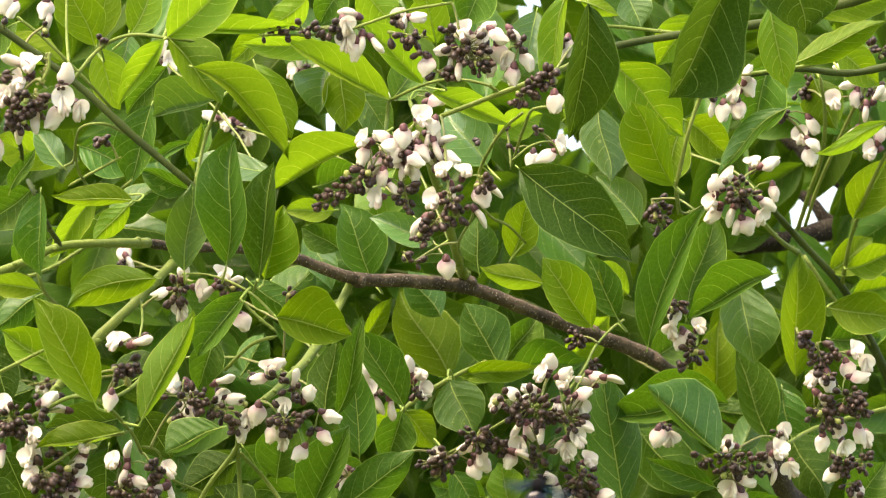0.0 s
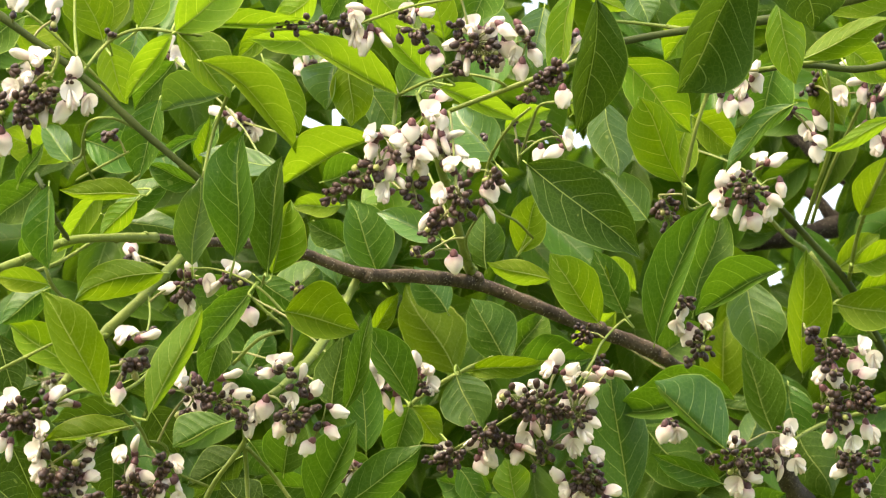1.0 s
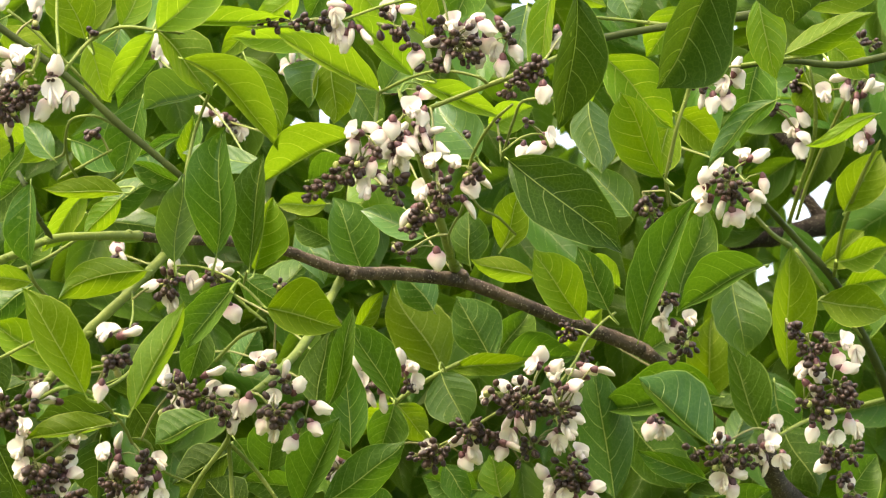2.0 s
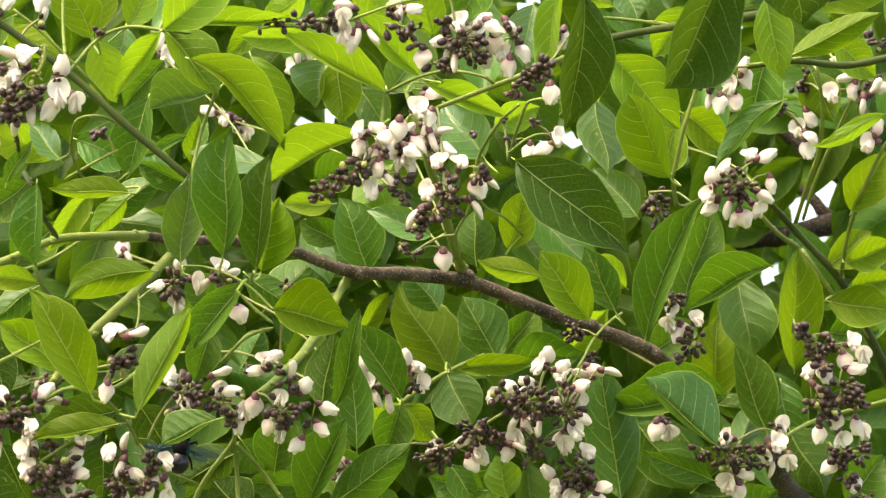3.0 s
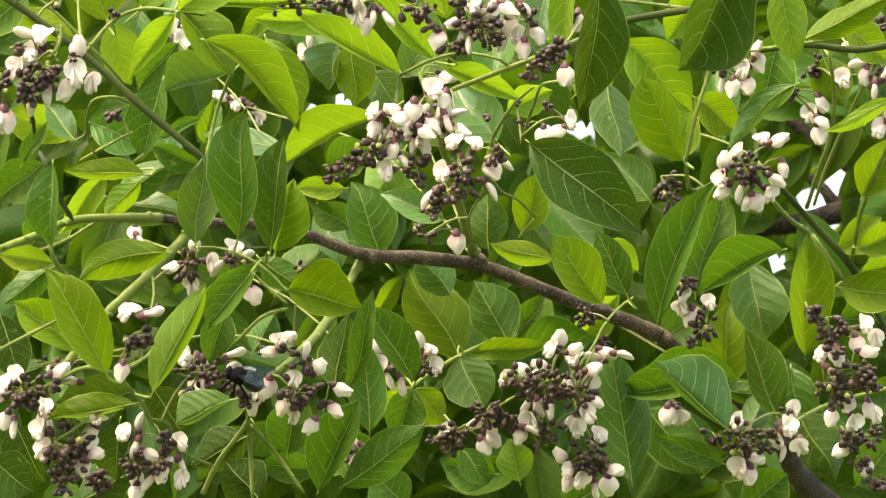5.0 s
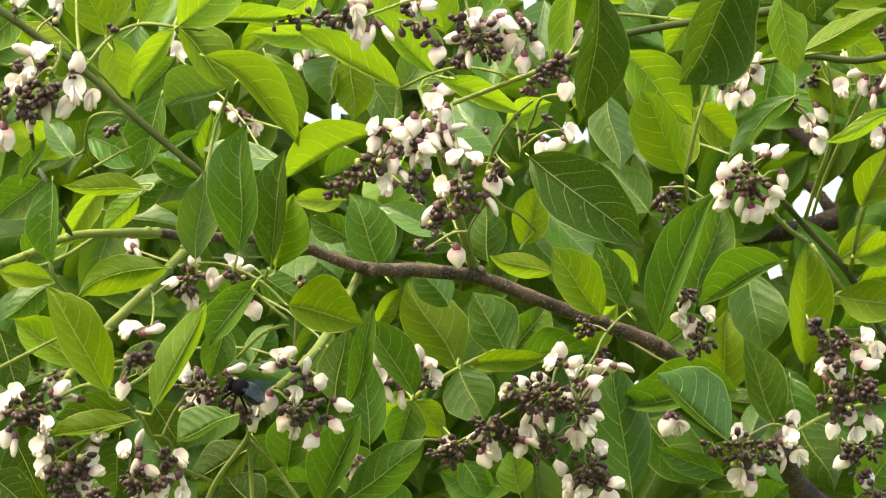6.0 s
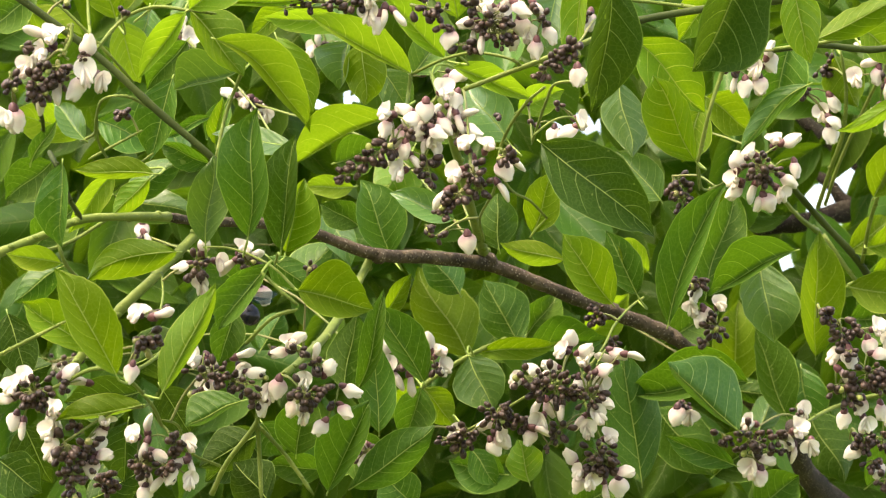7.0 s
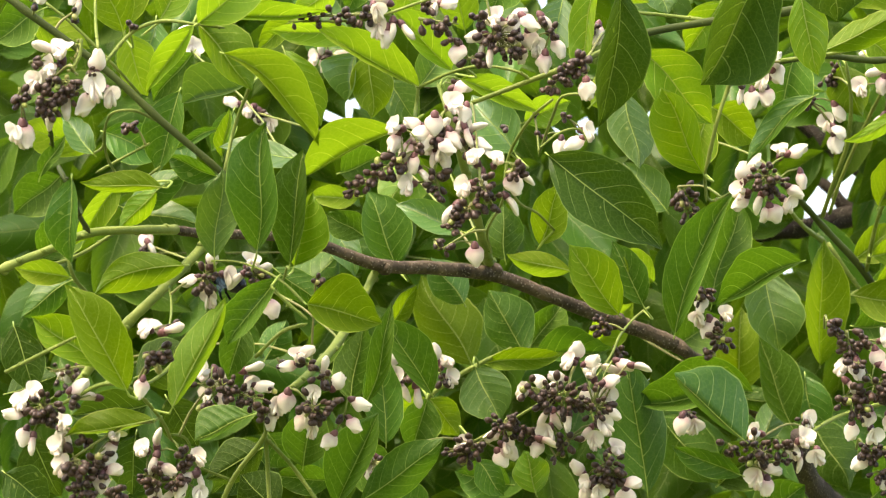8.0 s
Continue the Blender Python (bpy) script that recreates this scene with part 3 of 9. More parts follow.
for place, size in (((-0.0620, 3.3797, 2.1566), 0.0056), ((0.0184, 3.4608, 2.1683), 0.0059), ((0.1110, 3.5203, 2.1403), 0.0062), ((-0.1262, 3.3281, 2.1693), 0.0045)):
    bm = bmesh.new()
    egg(bm, Vector(place) - main_branch.matrix_basis.translation, (size * 1.25, size, size * 0.95), (0, 20, 10), 0.15, 12, 9)
    for v in bm.verts:
        v.co += Vector((0.3, 1, 1)) * size * 0.25 * noise.noise(v.co * 260)
    part("node", bm, BARK, main_branch)
left_branch = thing("tree_branch", (-0.3210, 3.0481, 2.2944), "dark green stem crossing the foliage, with leaflets", "branch", "branches of the tree")
twig(left_branch, DARK_STEM, [(-0.3210, 3.0481, 2.2944, 0.00274), (-0.2940, 3.0414, 2.2713, 0.00258), (-0.2421, 3.0479, 2.2337, 0.00243), (-0.2033, 3.0538, 2.1990, 0.00243), (-0.1662, 3.0591, 2.1680, 0.00228), (-0.1612, 3.0707, 2.1626, 0.00122)], 5, 9, 0.10, "wood", knots=0.16)
twig(left_branch, STEM, [(-0.2421, 3.0476, 2.2355, 0.00133), (-0.2251, 3.0544, 2.2578, 0.00119), (-0.2044, 3.0427, 2.2640, 0.00113), (-0.1801, 3.0328, 2.2596, 0.00103), (-0.1620, 3.0332, 2.2574, 0.00074)], 5, 9, 0.10, "shoot", knots=0.45)
twig(left_branch, STEM, [(-0.1631, 3.0696, 2.1688, 0.00134), (-0.1573, 3.0751, 2.1994, 0.00119), (-0.1471, 3.0604, 2.2230, 0.00119), (-0.1436, 3.0488, 2.2282, 0.00089)], 5, 9, 0.10, "shoot", knots=0.45)
twig(left_branch, STEM, [(-0.2525, 3.1109, 2.3106, 0.00106), (-0.2508, 3.0946, 2.2761, 0.00105), (-0.2467, 3.0666, 2.2490, 0.00119)], 5, 9, 0.10, "shoot", knots=0.45)
twig(left_branch, STEM, [(-0.2839, 3.0927, 2.2872, 0.00105), (-0.2651, 3.0953, 2.2724, 0.00105), (-0.2387, 3.0997, 2.2464, 0.00105), (-0.2214, 3.1246, 2.2303, 0.00091)], 5, 9, 0.10, "shoot", knots=0.45)
twig(left_branch, STEM, [(-0.2072, 3.0850, 2.2051, 0.00090), (-0.2210, 3.0423, 2.2043, 0.00089), (-0.2358, 3.0426, 2.2025, 0.00089), (-0.2418, 3.0651, 2.1955, 0.00089), (-0.2446, 3.0878, 2.1885, 0.00090), (-0.2557, 3.1098, 2.1877, 0.00090)], 5, 9, 0.10, "shoot", knots=0.45)
upper_branch = thing("twig", (-0.0015, 3.0724, 2.2156), "slender green twig bearing leaves and blossom", "twig", "branches of the tree")
twig(upper_branch, STEM, [(-0.0015, 3.0724, 2.2156, 0.00157), (0.0376, 3.0699, 2.2303, 0.00179), (0.0658, 3.0785, 2.2431, 0.00194), (0.1004, 3.1056, 2.2638, 0.00227)], 5, 9, 0.10, "wood", knots=0.16)
twig(upper_branch, DARK_STEM, [(0.0989, 3.1046, 2.2628, 0.00230), (0.1160, 3.1174, 2.2725, 0.00246), (0.1583, 3.1269, 2.2823, 0.00266), (0.2199, 3.1363, 2.2930, 0.00305), (0.2657, 3.1344, 2.3043, 0.00344), (0.3192, 3.1318, 2.3193, 0.00382)], 5, 9, 0.10, "wood", knots=0.16)
twig(upper_branch, STEM, [(-0.0356, 3.1235, 2.2366, 0.00106), (-0.0147, 3.1005, 2.2419, 0.00105), (0.0060, 3.0786, 2.2420, 0.00090), (0.0283, 3.0688, 2.2361, 0.00104), (0.0376, 3.0699, 2.2303, 0.00119)], 5, 9, 0.10, "shoot", knots=0.45)
twig(upper_branch, STEM, [(-0.0364, 3.1235, 2.2366, 0.00121), (-0.0379, 3.1259, 2.2228, 0.00136), (-0.0392, 3.1064, 2.2074, 0.00090)], 5, 9, 0.10, "shoot", knots=0.45)
twig(upper_branch, STEM, [(0.0059, 3.0289, 2.2825, 0.00089), (-0.0255, 3.0298, 2.2770, 0.00094), (-0.0531, 3.0314, 2.2679, 0.00094), (-0.0716, 3.0323, 2.2625, 0.00089), (-0.1214, 3.0325, 2.2617, 0.00059)], 5, 9, 0.10, "shoot", knots=0.45)
twig(upper_branch, STEM, [(0.0825, 3.1460, 2.2365, 0.00098), (0.0617, 3.1572, 2.2376, 0.00098), (0.0556, 3.1814, 2.2299, 0.00099), (0.0511, 3.2177, 2.2224, 0.00094), (0.0469, 3.2548, 2.2143, 0.00082)], 5, 9, 0.10, "shoot", knots=0.45)
twig(upper_branch, STEM, [(0.0538, 3.1467, 2.2328, 0.00092), (0.0427, 3.1703, 2.2277, 0.00105), (0.0325, 3.1950, 2.2180, 0.00112), (0.0257, 3.2202, 2.2078, 0.00106), (0.0226, 3.2232, 2.1905, 0.00094)], 5, 9, 0.10, "shoot", knots=0.45)
twig(upper_branch, STEM, [(0.0472, 3.2192, 2.2136, 0.00078), (0.0610, 3.2289, 2.2262, 0.00081), (0.0750, 3.2400, 2.2307, 0.00075), (0.0809, 3.2415, 2.2218, 0.00063)], 5, 9, 0.10, "shoot", knots=0.45)
twig(upper_branch, STEM, [(0.0565, 3.2060, 2.1539, 0.00093), (0.0446, 3.1817, 2.1614, 0.00092), (0.0326, 3.1368, 2.1593, 0.00085), (0.0247, 3.0926, 2.1609, 0.00078)], 5, 9, 0.10, "shoot", knots=0.45)
twig(upper_branch, STEM, [(0.0141, 3.2545, 2.1464, 0.00088), (0.0108, 3.2060, 2.1539, 0.00093), (0.0195, 3.1586, 2.1632, 0.00092), (0.0218, 3.1128, 2.1703, 0.00078)], 5, 9, 0.10, "shoot", knots=0.45)
twig(upper_branch, STEM, [(0.1046, 3.1150, 2.2863, 0.00106), (0.1278, 3.1261, 2.2868, 0.00122), (0.1583, 3.1268, 2.2831, 0.00152)], 5, 9, 0.10, "shoot", knots=0.45)
twig(upper_branch, STEM, [(0.1838, 3.1628, 2.2713, 0.00154), (0.1765, 3.1889, 2.2539, 0.00155), (0.1680, 3.1933, 2.2283, 0.00139), (0.1628, 3.2088, 2.2057, 0.00140), (0.1606, 3.2225, 2.1944, 0.00094), (0.1645, 3.2719, 2.1854, 0.00079)], 5, 9, 0.10, "shoot", knots=0.45)
edge_branch = thing("twig", (-0.2469, 2.9169, 2.2256), "thin green shoot with knobbly nodes and leaves", "twig", "branches of the tree")
twig(edge_branch, STEM, [(-0.2469, 2.9169, 2.2256, 0.00074), (-0.2476, 2.9186, 2.2158, 0.00114), (-0.2518, 2.9201, 2.2068, 0.00085)], 5, 9, 0.10, "shoot", knots=0.8)
twig(edge_branch, STEM, [(-0.2418, 3.0651, 2.1955, 0.00089), (-0.2433, 3.1099, 2.1870, 0.00090), (-0.2397, 3.2005, 2.1864, 0.00093)], 5, 9, 0.10, "shoot", knots=0.8)
twig(edge_branch, STEM, [(-0.2188, 3.1737, 2.2076, 0.00086), (-0.2380, 3.1755, 2.1974, 0.00092), (-0.2553, 3.1771, 2.1879, 0.00092)], 5, 9, 0.10, "shoot", knots=0.8)
twig(edge_branch, STEM, [(-0.2111, 3.1763, 2.1925, 0.00080), (-0.2199, 3.1775, 2.1857, 0.00080), (-0.2346, 3.2016, 2.1799, 0.00074)], 5, 9, 0.10, "shoot", knots=0.8)
twig(edge_branch, STEM, [(-0.2160, 3.2122, 2.1861, 0.00062), (-0.2280, 3.2007, 2.1852, 0.00068), (-0.2397, 3.2005, 2.1860, 0.00068)], 5, 9, 0.10, "shoot", knots=0.8)
twig(edge_branch, STEM, [(-0.2974, 2.9899, 2.0250, 0.00125), (-0.2719, 2.9680, 2.0340, 0.00115), (-0.2482, 2.9512, 2.0429, 0.00085)], 5, 9, 0.10, "wood", knots=0.8)
twig(edge_branch, DARK_STEM, [(-0.2781, 2.9820, 2.1941, 0.00145), (-0.2727, 3.0042, 2.1837, 0.00146), (-0.2727, 3.0261, 2.1768, 0.00110)], 5, 9, 0.10, "shoot", knots=0.8)
twig(edge_branch, DARK_STEM, [(-0.2655, 2.9884, 2.1567, 0.00163), (-0.2584, 2.9707, 2.1424, 0.00162), (-0.2562, 3.0332, 2.1352, 0.00165), (-0.2563, 3.1400, 2.1406, 0.00190)], 5, 9, 0.10, "shoot", knots=0.8)
twig(edge_branch, STEM, [(-0.2437, 3.1841, 2.1470, 0.00123), (-0.2650, 3.1644, 2.1293, 0.00128), (-0.2897, 3.1442, 2.1163, 0.00136)], 5, 9, 0.10, "shoot", knots=0.8)
twig(edge_branch, STEM, [(-0.2619, 2.9963, 2.1104, 0.00116), (-0.2564, 3.0000, 2.0890, 0.00130), (-0.2505, 3.0626, 2.0861, 0.00118)], 5, 9, 0.10, "shoot", knots=0.8)
right_branch = thing("twig", (0.1649, 3.2926, 2.2073), "dark green forked twig with thin shoots", "twig", "branches of the tree")
twig(right_branch, STEM, [(0.1649, 3.2926, 2.2073, 0.00096), (0.1702, 3.3437, 2.2003, 0.00097), (0.1816, 3.3683, 2.2059, 0.00085), (0.1932, 3.3421, 2.2094, 0.00084)], 5, 9, 0.10, "shoot", knots=0.45)
twig(right_branch, DARK_STEM, [(0.2431, 3.5510, 2.2475, 0.00193), (0.2742, 3.5985, 2.2239, 0.00261), (0.3080, 3.6189, 2.1907, 0.00305), (0.3303, 3.6543, 2.1577, 0.00352), (0.3529, 3.6909, 2.1207, 0.00399), (0.3922, 3.8271, 2.0613, 0.00641)], 5, 9, 0.10, "wood", knots=0.16)
twig(right_branch, STEM, [(0.2719, 3.5829, 2.2300, 0.00173), (0.2774, 3.5223, 2.2497, 0.00170), (0.2838, 3.4909, 2.2697, 0.00169), (0.2837, 3.4589, 2.2956, 0.00134), (0.2774, 3.4278, 2.3190, 0.00117)], 5, 9, 0.10, "shoot", knots=0.45)
twig(right_branch, STEM, [(0.2786, 3.5967, 2.2346, 0.00139), (0.2852, 3.5494, 2.2568, 0.00137), (0.3028, 3.4866, 2.2947, 0.00135), (0.3215, 3.4532, 2.3287, 0.00134)], 5, 9, 0.10, "shoot", knots=0.45)
twig(right_branch, STEM, [(0.2316, 3.4455, 2.2156, 0.00167), (0.2540, 3.5288, 2.2118, 0.00170), (0.2755, 3.6005, 2.2124, 0.00261)], 5, 9, 0.10, "shoot", knots=0.45)
twig(right_branch, STEM, [(0.2784, 3.6148, 2.2148, 0.00157), (0.3037, 3.6209, 2.1791, 0.00157), (0.3325, 3.6554, 2.1512, 0.00176)], 5, 9, 0.10, "shoot", knots=0.45)
twig(right_branch, STEM, [(0.3080, 3.6187, 2.1920, 0.00175), (0.3110, 3.5556, 2.2209, 0.00165), (0.3197, 3.4948, 2.2467, 0.00152), (0.3320, 3.4632, 2.2708, 0.00134)], 5, 9, 0.10, "shoot", knots=0.45)
twig(right_branch, STEM, [(0.3419, 3.5777, 2.0917, 0.00172), (0.2861, 3.5803, 2.0769, 0.00155), (0.2542, 3.5277, 2.0550, 0.00135)], 5, 9, 0.10, "shoot", knots=0.45)
corner_branch = thing("twig", (0.2144, 3.2321, 2.2772), "thin dark twig in the upper foliage", "twig", "branches of the tree")
twig(corner_branch, DARK_STEM, [(0.2144, 3.2321, 2.2772, 0.00196), (0.2476, 3.2546, 2.2859, 0.00218), (0.2852, 3.2788, 2.2878, 0.00239), (0.3131, 3.2779, 2.2925, 0.00259), (0.3490, 3.2764, 2.3015, 0.00319)], 5, 9, 0.10, "wood", knots=0.16)
twig(corner_branch, STEM, [(0.2129, 3.2090, 2.2731, 0.00125), (0.2480, 3.2082, 2.2778, 0.00125), (0.2675, 3.2073, 2.2828, 0.00125), (0.2831, 3.2060, 2.2904, 0.00094)], 5, 9, 0.10, "shoot", knots=0.45)
low_branch = thing("twig", (-0.1713, 3.2267, 1.9657), "green forked twig under the blossom", "twig", "branches of the tree")
twig(low_branch, STEM, [(-0.1713, 3.2267, 1.9657, 0.00193), (-0.1599, 3.2117, 1.9864, 0.00169), (-0.1414, 3.1965, 2.0084, 0.00169), (-0.1390, 3.1834, 2.0183, 0.00137), (-0.1418, 3.1592, 2.0285, 0.00133)], 5, 9, 0.10, "wood", knots=0.16)
twig(low_branch, STEM, [(-0.1395, 3.1961, 2.0103, 0.00153), (-0.1384, 3.2109, 1.9909, 0.00154), (-0.1369, 3.2161, 1.9606, 0.00154)], 5, 9, 0.10, "shoot", knots=0.45)
twig(low_branch, STEM, [(-0.1375, 3.1966, 2.0077, 0.00138), (-0.1216, 3.2335, 1.9937, 0.00139), (-0.1022, 3.2381, 1.9669, 0.00139)], 5, 9, 0.10, "shoot", knots=0.45)
twig(low_branch, STEM, [(-0.1649, 3.2122, 1.9833, 0.00108), (-0.1848, 3.1883, 1.9901, 0.00092), (-0.1911, 3.1634, 2.0042, 0.00091), (-0.1997, 3.1197, 2.0024, 0.00090)], 5, 9, 0.10, "shoot", knots=0.45)
loose_branch = thing("twig", (-0.1970, 3.0785, 1.9933), "thin curved green leaf stalk with leaflets", "twig", "branches of the tree")
twig(loose_branch, STEM, [(-0.1970, 3.0785, 1.9933, 0.00111), (-0.2010, 3.0355, 2.0007, 0.00117), (-0.2156, 2.9830, 2.0122, 0.00122), (-0.2342, 2.9823, 2.0164, 0.00129), (-0.2548, 2.9936, 2.0086, 0.00122), (-0.2673, 2.9946, 2.0025, 0.00108)], 5, 9, 0.10, "wood", knots=0.16)
twig(loose_branch, STEM, [(-0.2010, 3.0352, 2.0025, 0.00102), (-0.2058, 3.0159, 1.9963, 0.00087)], 5, 9, 0.10, "shoot", knots=0.45)
twig(loose_branch, STEM, [(-0.2163, 2.9928, 2.0135, 0.00115), (-0.2007, 3.0710, 2.0370, 0.00133), (-0.1835, 3.1512, 2.0752, 0.00152)], 5, 9, 0.10, "shoot", knots=0.45)
drop_branch = thing("twig", (0.1351, 3.5063, 2.1475), "thin green stalk hanging from the woody branch", "twig", "branches of the tree")
twig(drop_branch, STEM, [(0.1351, 3.5063, 2.1475, 0.00097), (0.1245, 3.4942, 2.1380, 0.00097), (0.1116, 3.4620, 2.1195, 0.00096), (0.1018, 3.3875, 2.0935, 0.00088), (0.0876, 3.3783, 2.0725, 0.00117), (0.0711, 3.3686, 2.0548, 0.00102)], 5, 9, 0.10, "wood", knots=0.16)
twig(drop_branch, STEM, [(0.0876, 3.3783, 2.0725, 0.00114), (0.0550, 3.3680, 2.0588, 0.00097), (0.0307, 3.3703, 2.0449, 0.00097), (-0.0016, 3.3734, 2.0270, 0.00081)], 5, 9, 0.10, "shoot", knots=0.45)
twig(drop_branch, STEM, [(0.0816, 3.3794, 2.0665, 0.00097), (0.0914, 3.3714, 2.0389, 0.00097), (0.1035, 3.3755, 2.0150, 0.00081)], 5, 9, 0.10, "shoot", knots=0.45)
mid_branch = thing("twig", (0.0320, 3.5035, 2.1155), "thin green leaf stalk under the woody branch", "twig", "branches of the tree")
twig(mid_branch, STEM, [(0.0320, 3.5035, 2.1155, 0.00147), (0.0054, 3.4790, 2.0993, 0.00167), (-0.0163, 3.4812, 2.0861, 0.00167), (-0.0293, 3.4830, 2.0758, 0.00167), (-0.0436, 3.5000, 2.0557, 0.00126)], 5, 9, 0.10, "wood", knots=0.16)
twig(mid_branch, STEM, [(0.0054, 3.4790, 2.0993, 0.00067), (0.0116, 3.4463, 2.0862, 0.00066)], 5, 9, 0.10, "shoot", knots=0.45)
fine_branch = thing("twig", (-0.1728, 3.1005, 2.1148), "fine green flower stalk with tiny knobs", "twig", "branches of the tree")
twig(fine_branch, STEM, [(-0.1728, 3.1005, 2.1148, 0.00076), (-0.1548, 3.1006, 2.1141, 0.00081), (-0.1357, 3.0912, 2.1057, 0.00089), (-0.1222, 3.0822, 2.0956, 0.00088), (-0.1096, 3.0739, 2.0815, 0.00088)], 5, 9, 0.10, "wood", knots=0.16)
twig(fine_branch, STEM, [(-0.1307, 3.0211, 2.0850, 0.00099), (-0.1198, 3.0229, 2.0743, 0.00104), (-0.1070, 3.0247, 2.0642, 0.00104)], 5, 9, 0.10, "shoot", knots=0.8)
twig(fine_branch, STEM, [(-0.1419, 3.0592, 2.0446, 0.00125), (-0.1242, 3.0462, 2.0594, 0.00125), (-0.1074, 3.0351, 2.0632, 0.00114)], 5, 9, 0.10, "shoot", knots=0.8)
twig(fine_branch, STEM, [(-0.1214, 3.0595, 2.1043, 0.00088), (-0.1248, 3.0817, 2.0985, 0.00076)], 5, 9, 0.10, "shoot", knots=0.8)
twig(fine_branch, STEM, [(-0.2039, 3.1679, 2.1086, 0.00083), (-0.1990, 3.1058, 2.0835, 0.00076), (-0.1953, 3.0061, 2.0533, 0.00074)], 5, 9, 0.10, "shoot", knots=0.8)

# the dark limbs behind, down to the ground
trunk = thing("tree", (0.456, 4.344, 0.0), "dark-barked tree trunk with limbs behind the leaves", "tree")
twig(trunk, DARK_BARK, [(0.2432, 4.1022, 2.3037, 0.00644), (0.2717, 4.1203, 2.3099, 0.00746), (0.3079, 4.1382, 2.3180, 0.00850), (0.3611, 4.1745, 2.3341, 0.01009), (0.4154, 4.2145, 2.3333, 0.01324), (0.4357, 4.2265, 2.2631, 0.01731), (0.4357, 4.2437, 2.1627, 0.02138), (0.436, 4.294, 1.5, 0.045), (0.456, 4.324, 0.9, 0.06), (0.456, 4.344, 0.3, 0.075), (0.456, 4.344, -0.05, 0.12)], 6, 14, 0.25, "trunk", knots=0.1)
twig(trunk, DARK_BARK, [(0.3140, 4.3598, 2.4595, 0.00581), (0.3435, 4.3228, 2.4245, 0.00733), (0.3714, 4.2861, 2.3932, 0.00830), (0.4039, 4.2521, 2.3503, 0.00925), (0.4256, 4.2188, 2.3082, 0.01018)], 6, 12, 0.25, "limb", knots=0.12)
twig(trunk, DARK_BARK, [(0.2958, 4.2074, 2.3745, 0.00356), (0.3223, 4.1886, 2.3674, 0.00456), (0.3420, 4.1731, 2.3425, 0.00605), (0.3561, 4.1748, 2.3326, 0.00706)], 6, 12, 0.25, "limb", knots=0.12)
twig(trunk, DARK_BARK, [(0.2497, 3.5550, 2.0585, 0.00639), (0.2551, 3.5864, 2.0409, 0.00773), (0.2866, 3.7678, 2.0338, 0.00991), (0.3679, 4.1834, 2.0540, 0.01299), (0.4307, 4.2558, 2.0925, 0.01527)], 6, 12, 0.25, "limb", knots=0.12)

# ---------------------------------------------------------------- leaflets, one by one: rib base, tip, left and right half widths
leaf(left_branch, BACKLIT, (-0.1791, 3.0226, 2.2581), (-0.1265, 3.0154, 2.3001), 0.0182, 0.0170, 0.0000, -0.31, 0.06, stalk=(-0.1801, 3.0328, 2.2596))
leaf(left_branch, BACKLIT, (-0.1767, 3.0327, 2.2603), (-0.0956, 3.0313, 2.2686), 0.0103, 0.0033, 0.0000, -0.24, 0.08, stalk=(-0.1688, 3.0331, 2.2582))
leaf(left_branch, MIDDLE, (-0.1793, 3.0329, 2.2596), (-0.1435, 3.0400, 2.2181), 0.0203, 0.0103, 0.0000, -0.06, 0.08, stalk=(-0.1801, 3.0328, 2.2596))
leaf(left_branch, BACKLIT, (-0.1612, 3.0017, 2.2338), (-0.0985, 3.0114, 2.1780), 0.0197, 0.0047, 0.0058, -0.52, 0.03, wide=0.52)
leaf(upper_branch, MIDDLE, (-0.1266, 3.1193, 2.2613), (-0.1001, 3.1279, 2.2112), 0.0142, 0.0133, 0.0000, 0.24, 0.05)
leaf(upper_branch, BACKLIT, (-0.0356, 3.1235, 2.2366), (-0.1077, 3.1169, 2.2755), 0.0038, 0.0174, 0.0000, -0.21, -0.01, stalk=(-0.0356, 3.1235, 2.2366))
leaf(upper_branch, PALE, (-0.0799, 3.2544, 2.2875), (-0.0862, 3.2602, 2.2532), 0.0035, 0.0218, 0.0000, 0.41, 0.01)
leaf(upper_branch, MIDDLE, (-0.0706, 3.2082, 2.2778), (-0.0671, 3.2158, 2.2336), 0.0154, 0.0146, 0.0000, -0.13, 0.04)
leaf(upper_branch, BACKLIT, (-0.0503, 3.0547, 2.1935), (-0.1140, 3.0604, 2.1607), 0.0019, 0.0215, -0.0030, -0.53, 0.00, wide=0.45, stalk=(-0.0390, 3.1088, 2.2093))
leaf(fine_branch, MATURE, (-0.1404, 3.0374, 2.1107), (-0.1356, 3.0232, 2.1937), 0.0220, 0.0114, 0.0000, 0.00, 0.08, wide=0.50, stalk=(-0.1452, 3.0959, 2.1099))
leaf(fine_branch, MATURE, (-0.1195, 3.0490, 2.1037), (-0.1111, 3.0362, 2.1787), 0.0180, 0.0077, 0.0007, 0.18, -0.00, wide=0.52, stalk=(-0.1214, 3.0595, 2.1043))
leaf(fine_branch, MIDDLE, (-0.1182, 3.1010, 2.1115), (-0.1073, 3.0927, 2.1602), 0.0082, 0.0187, 0.0000, -0.04, -0.00, stalk=(-0.1227, 3.0678, 2.1021))
leaf(fine_branch, PALE, (-0.1684, 3.0483, 2.1080), (-0.1629, 3.0385, 2.1653), 0.0140, 0.0136, 0.0000, 0.05, -0.01, wide=0.50, crease=0.50, stalk=(-0.1705, 3.1005, 2.1147))
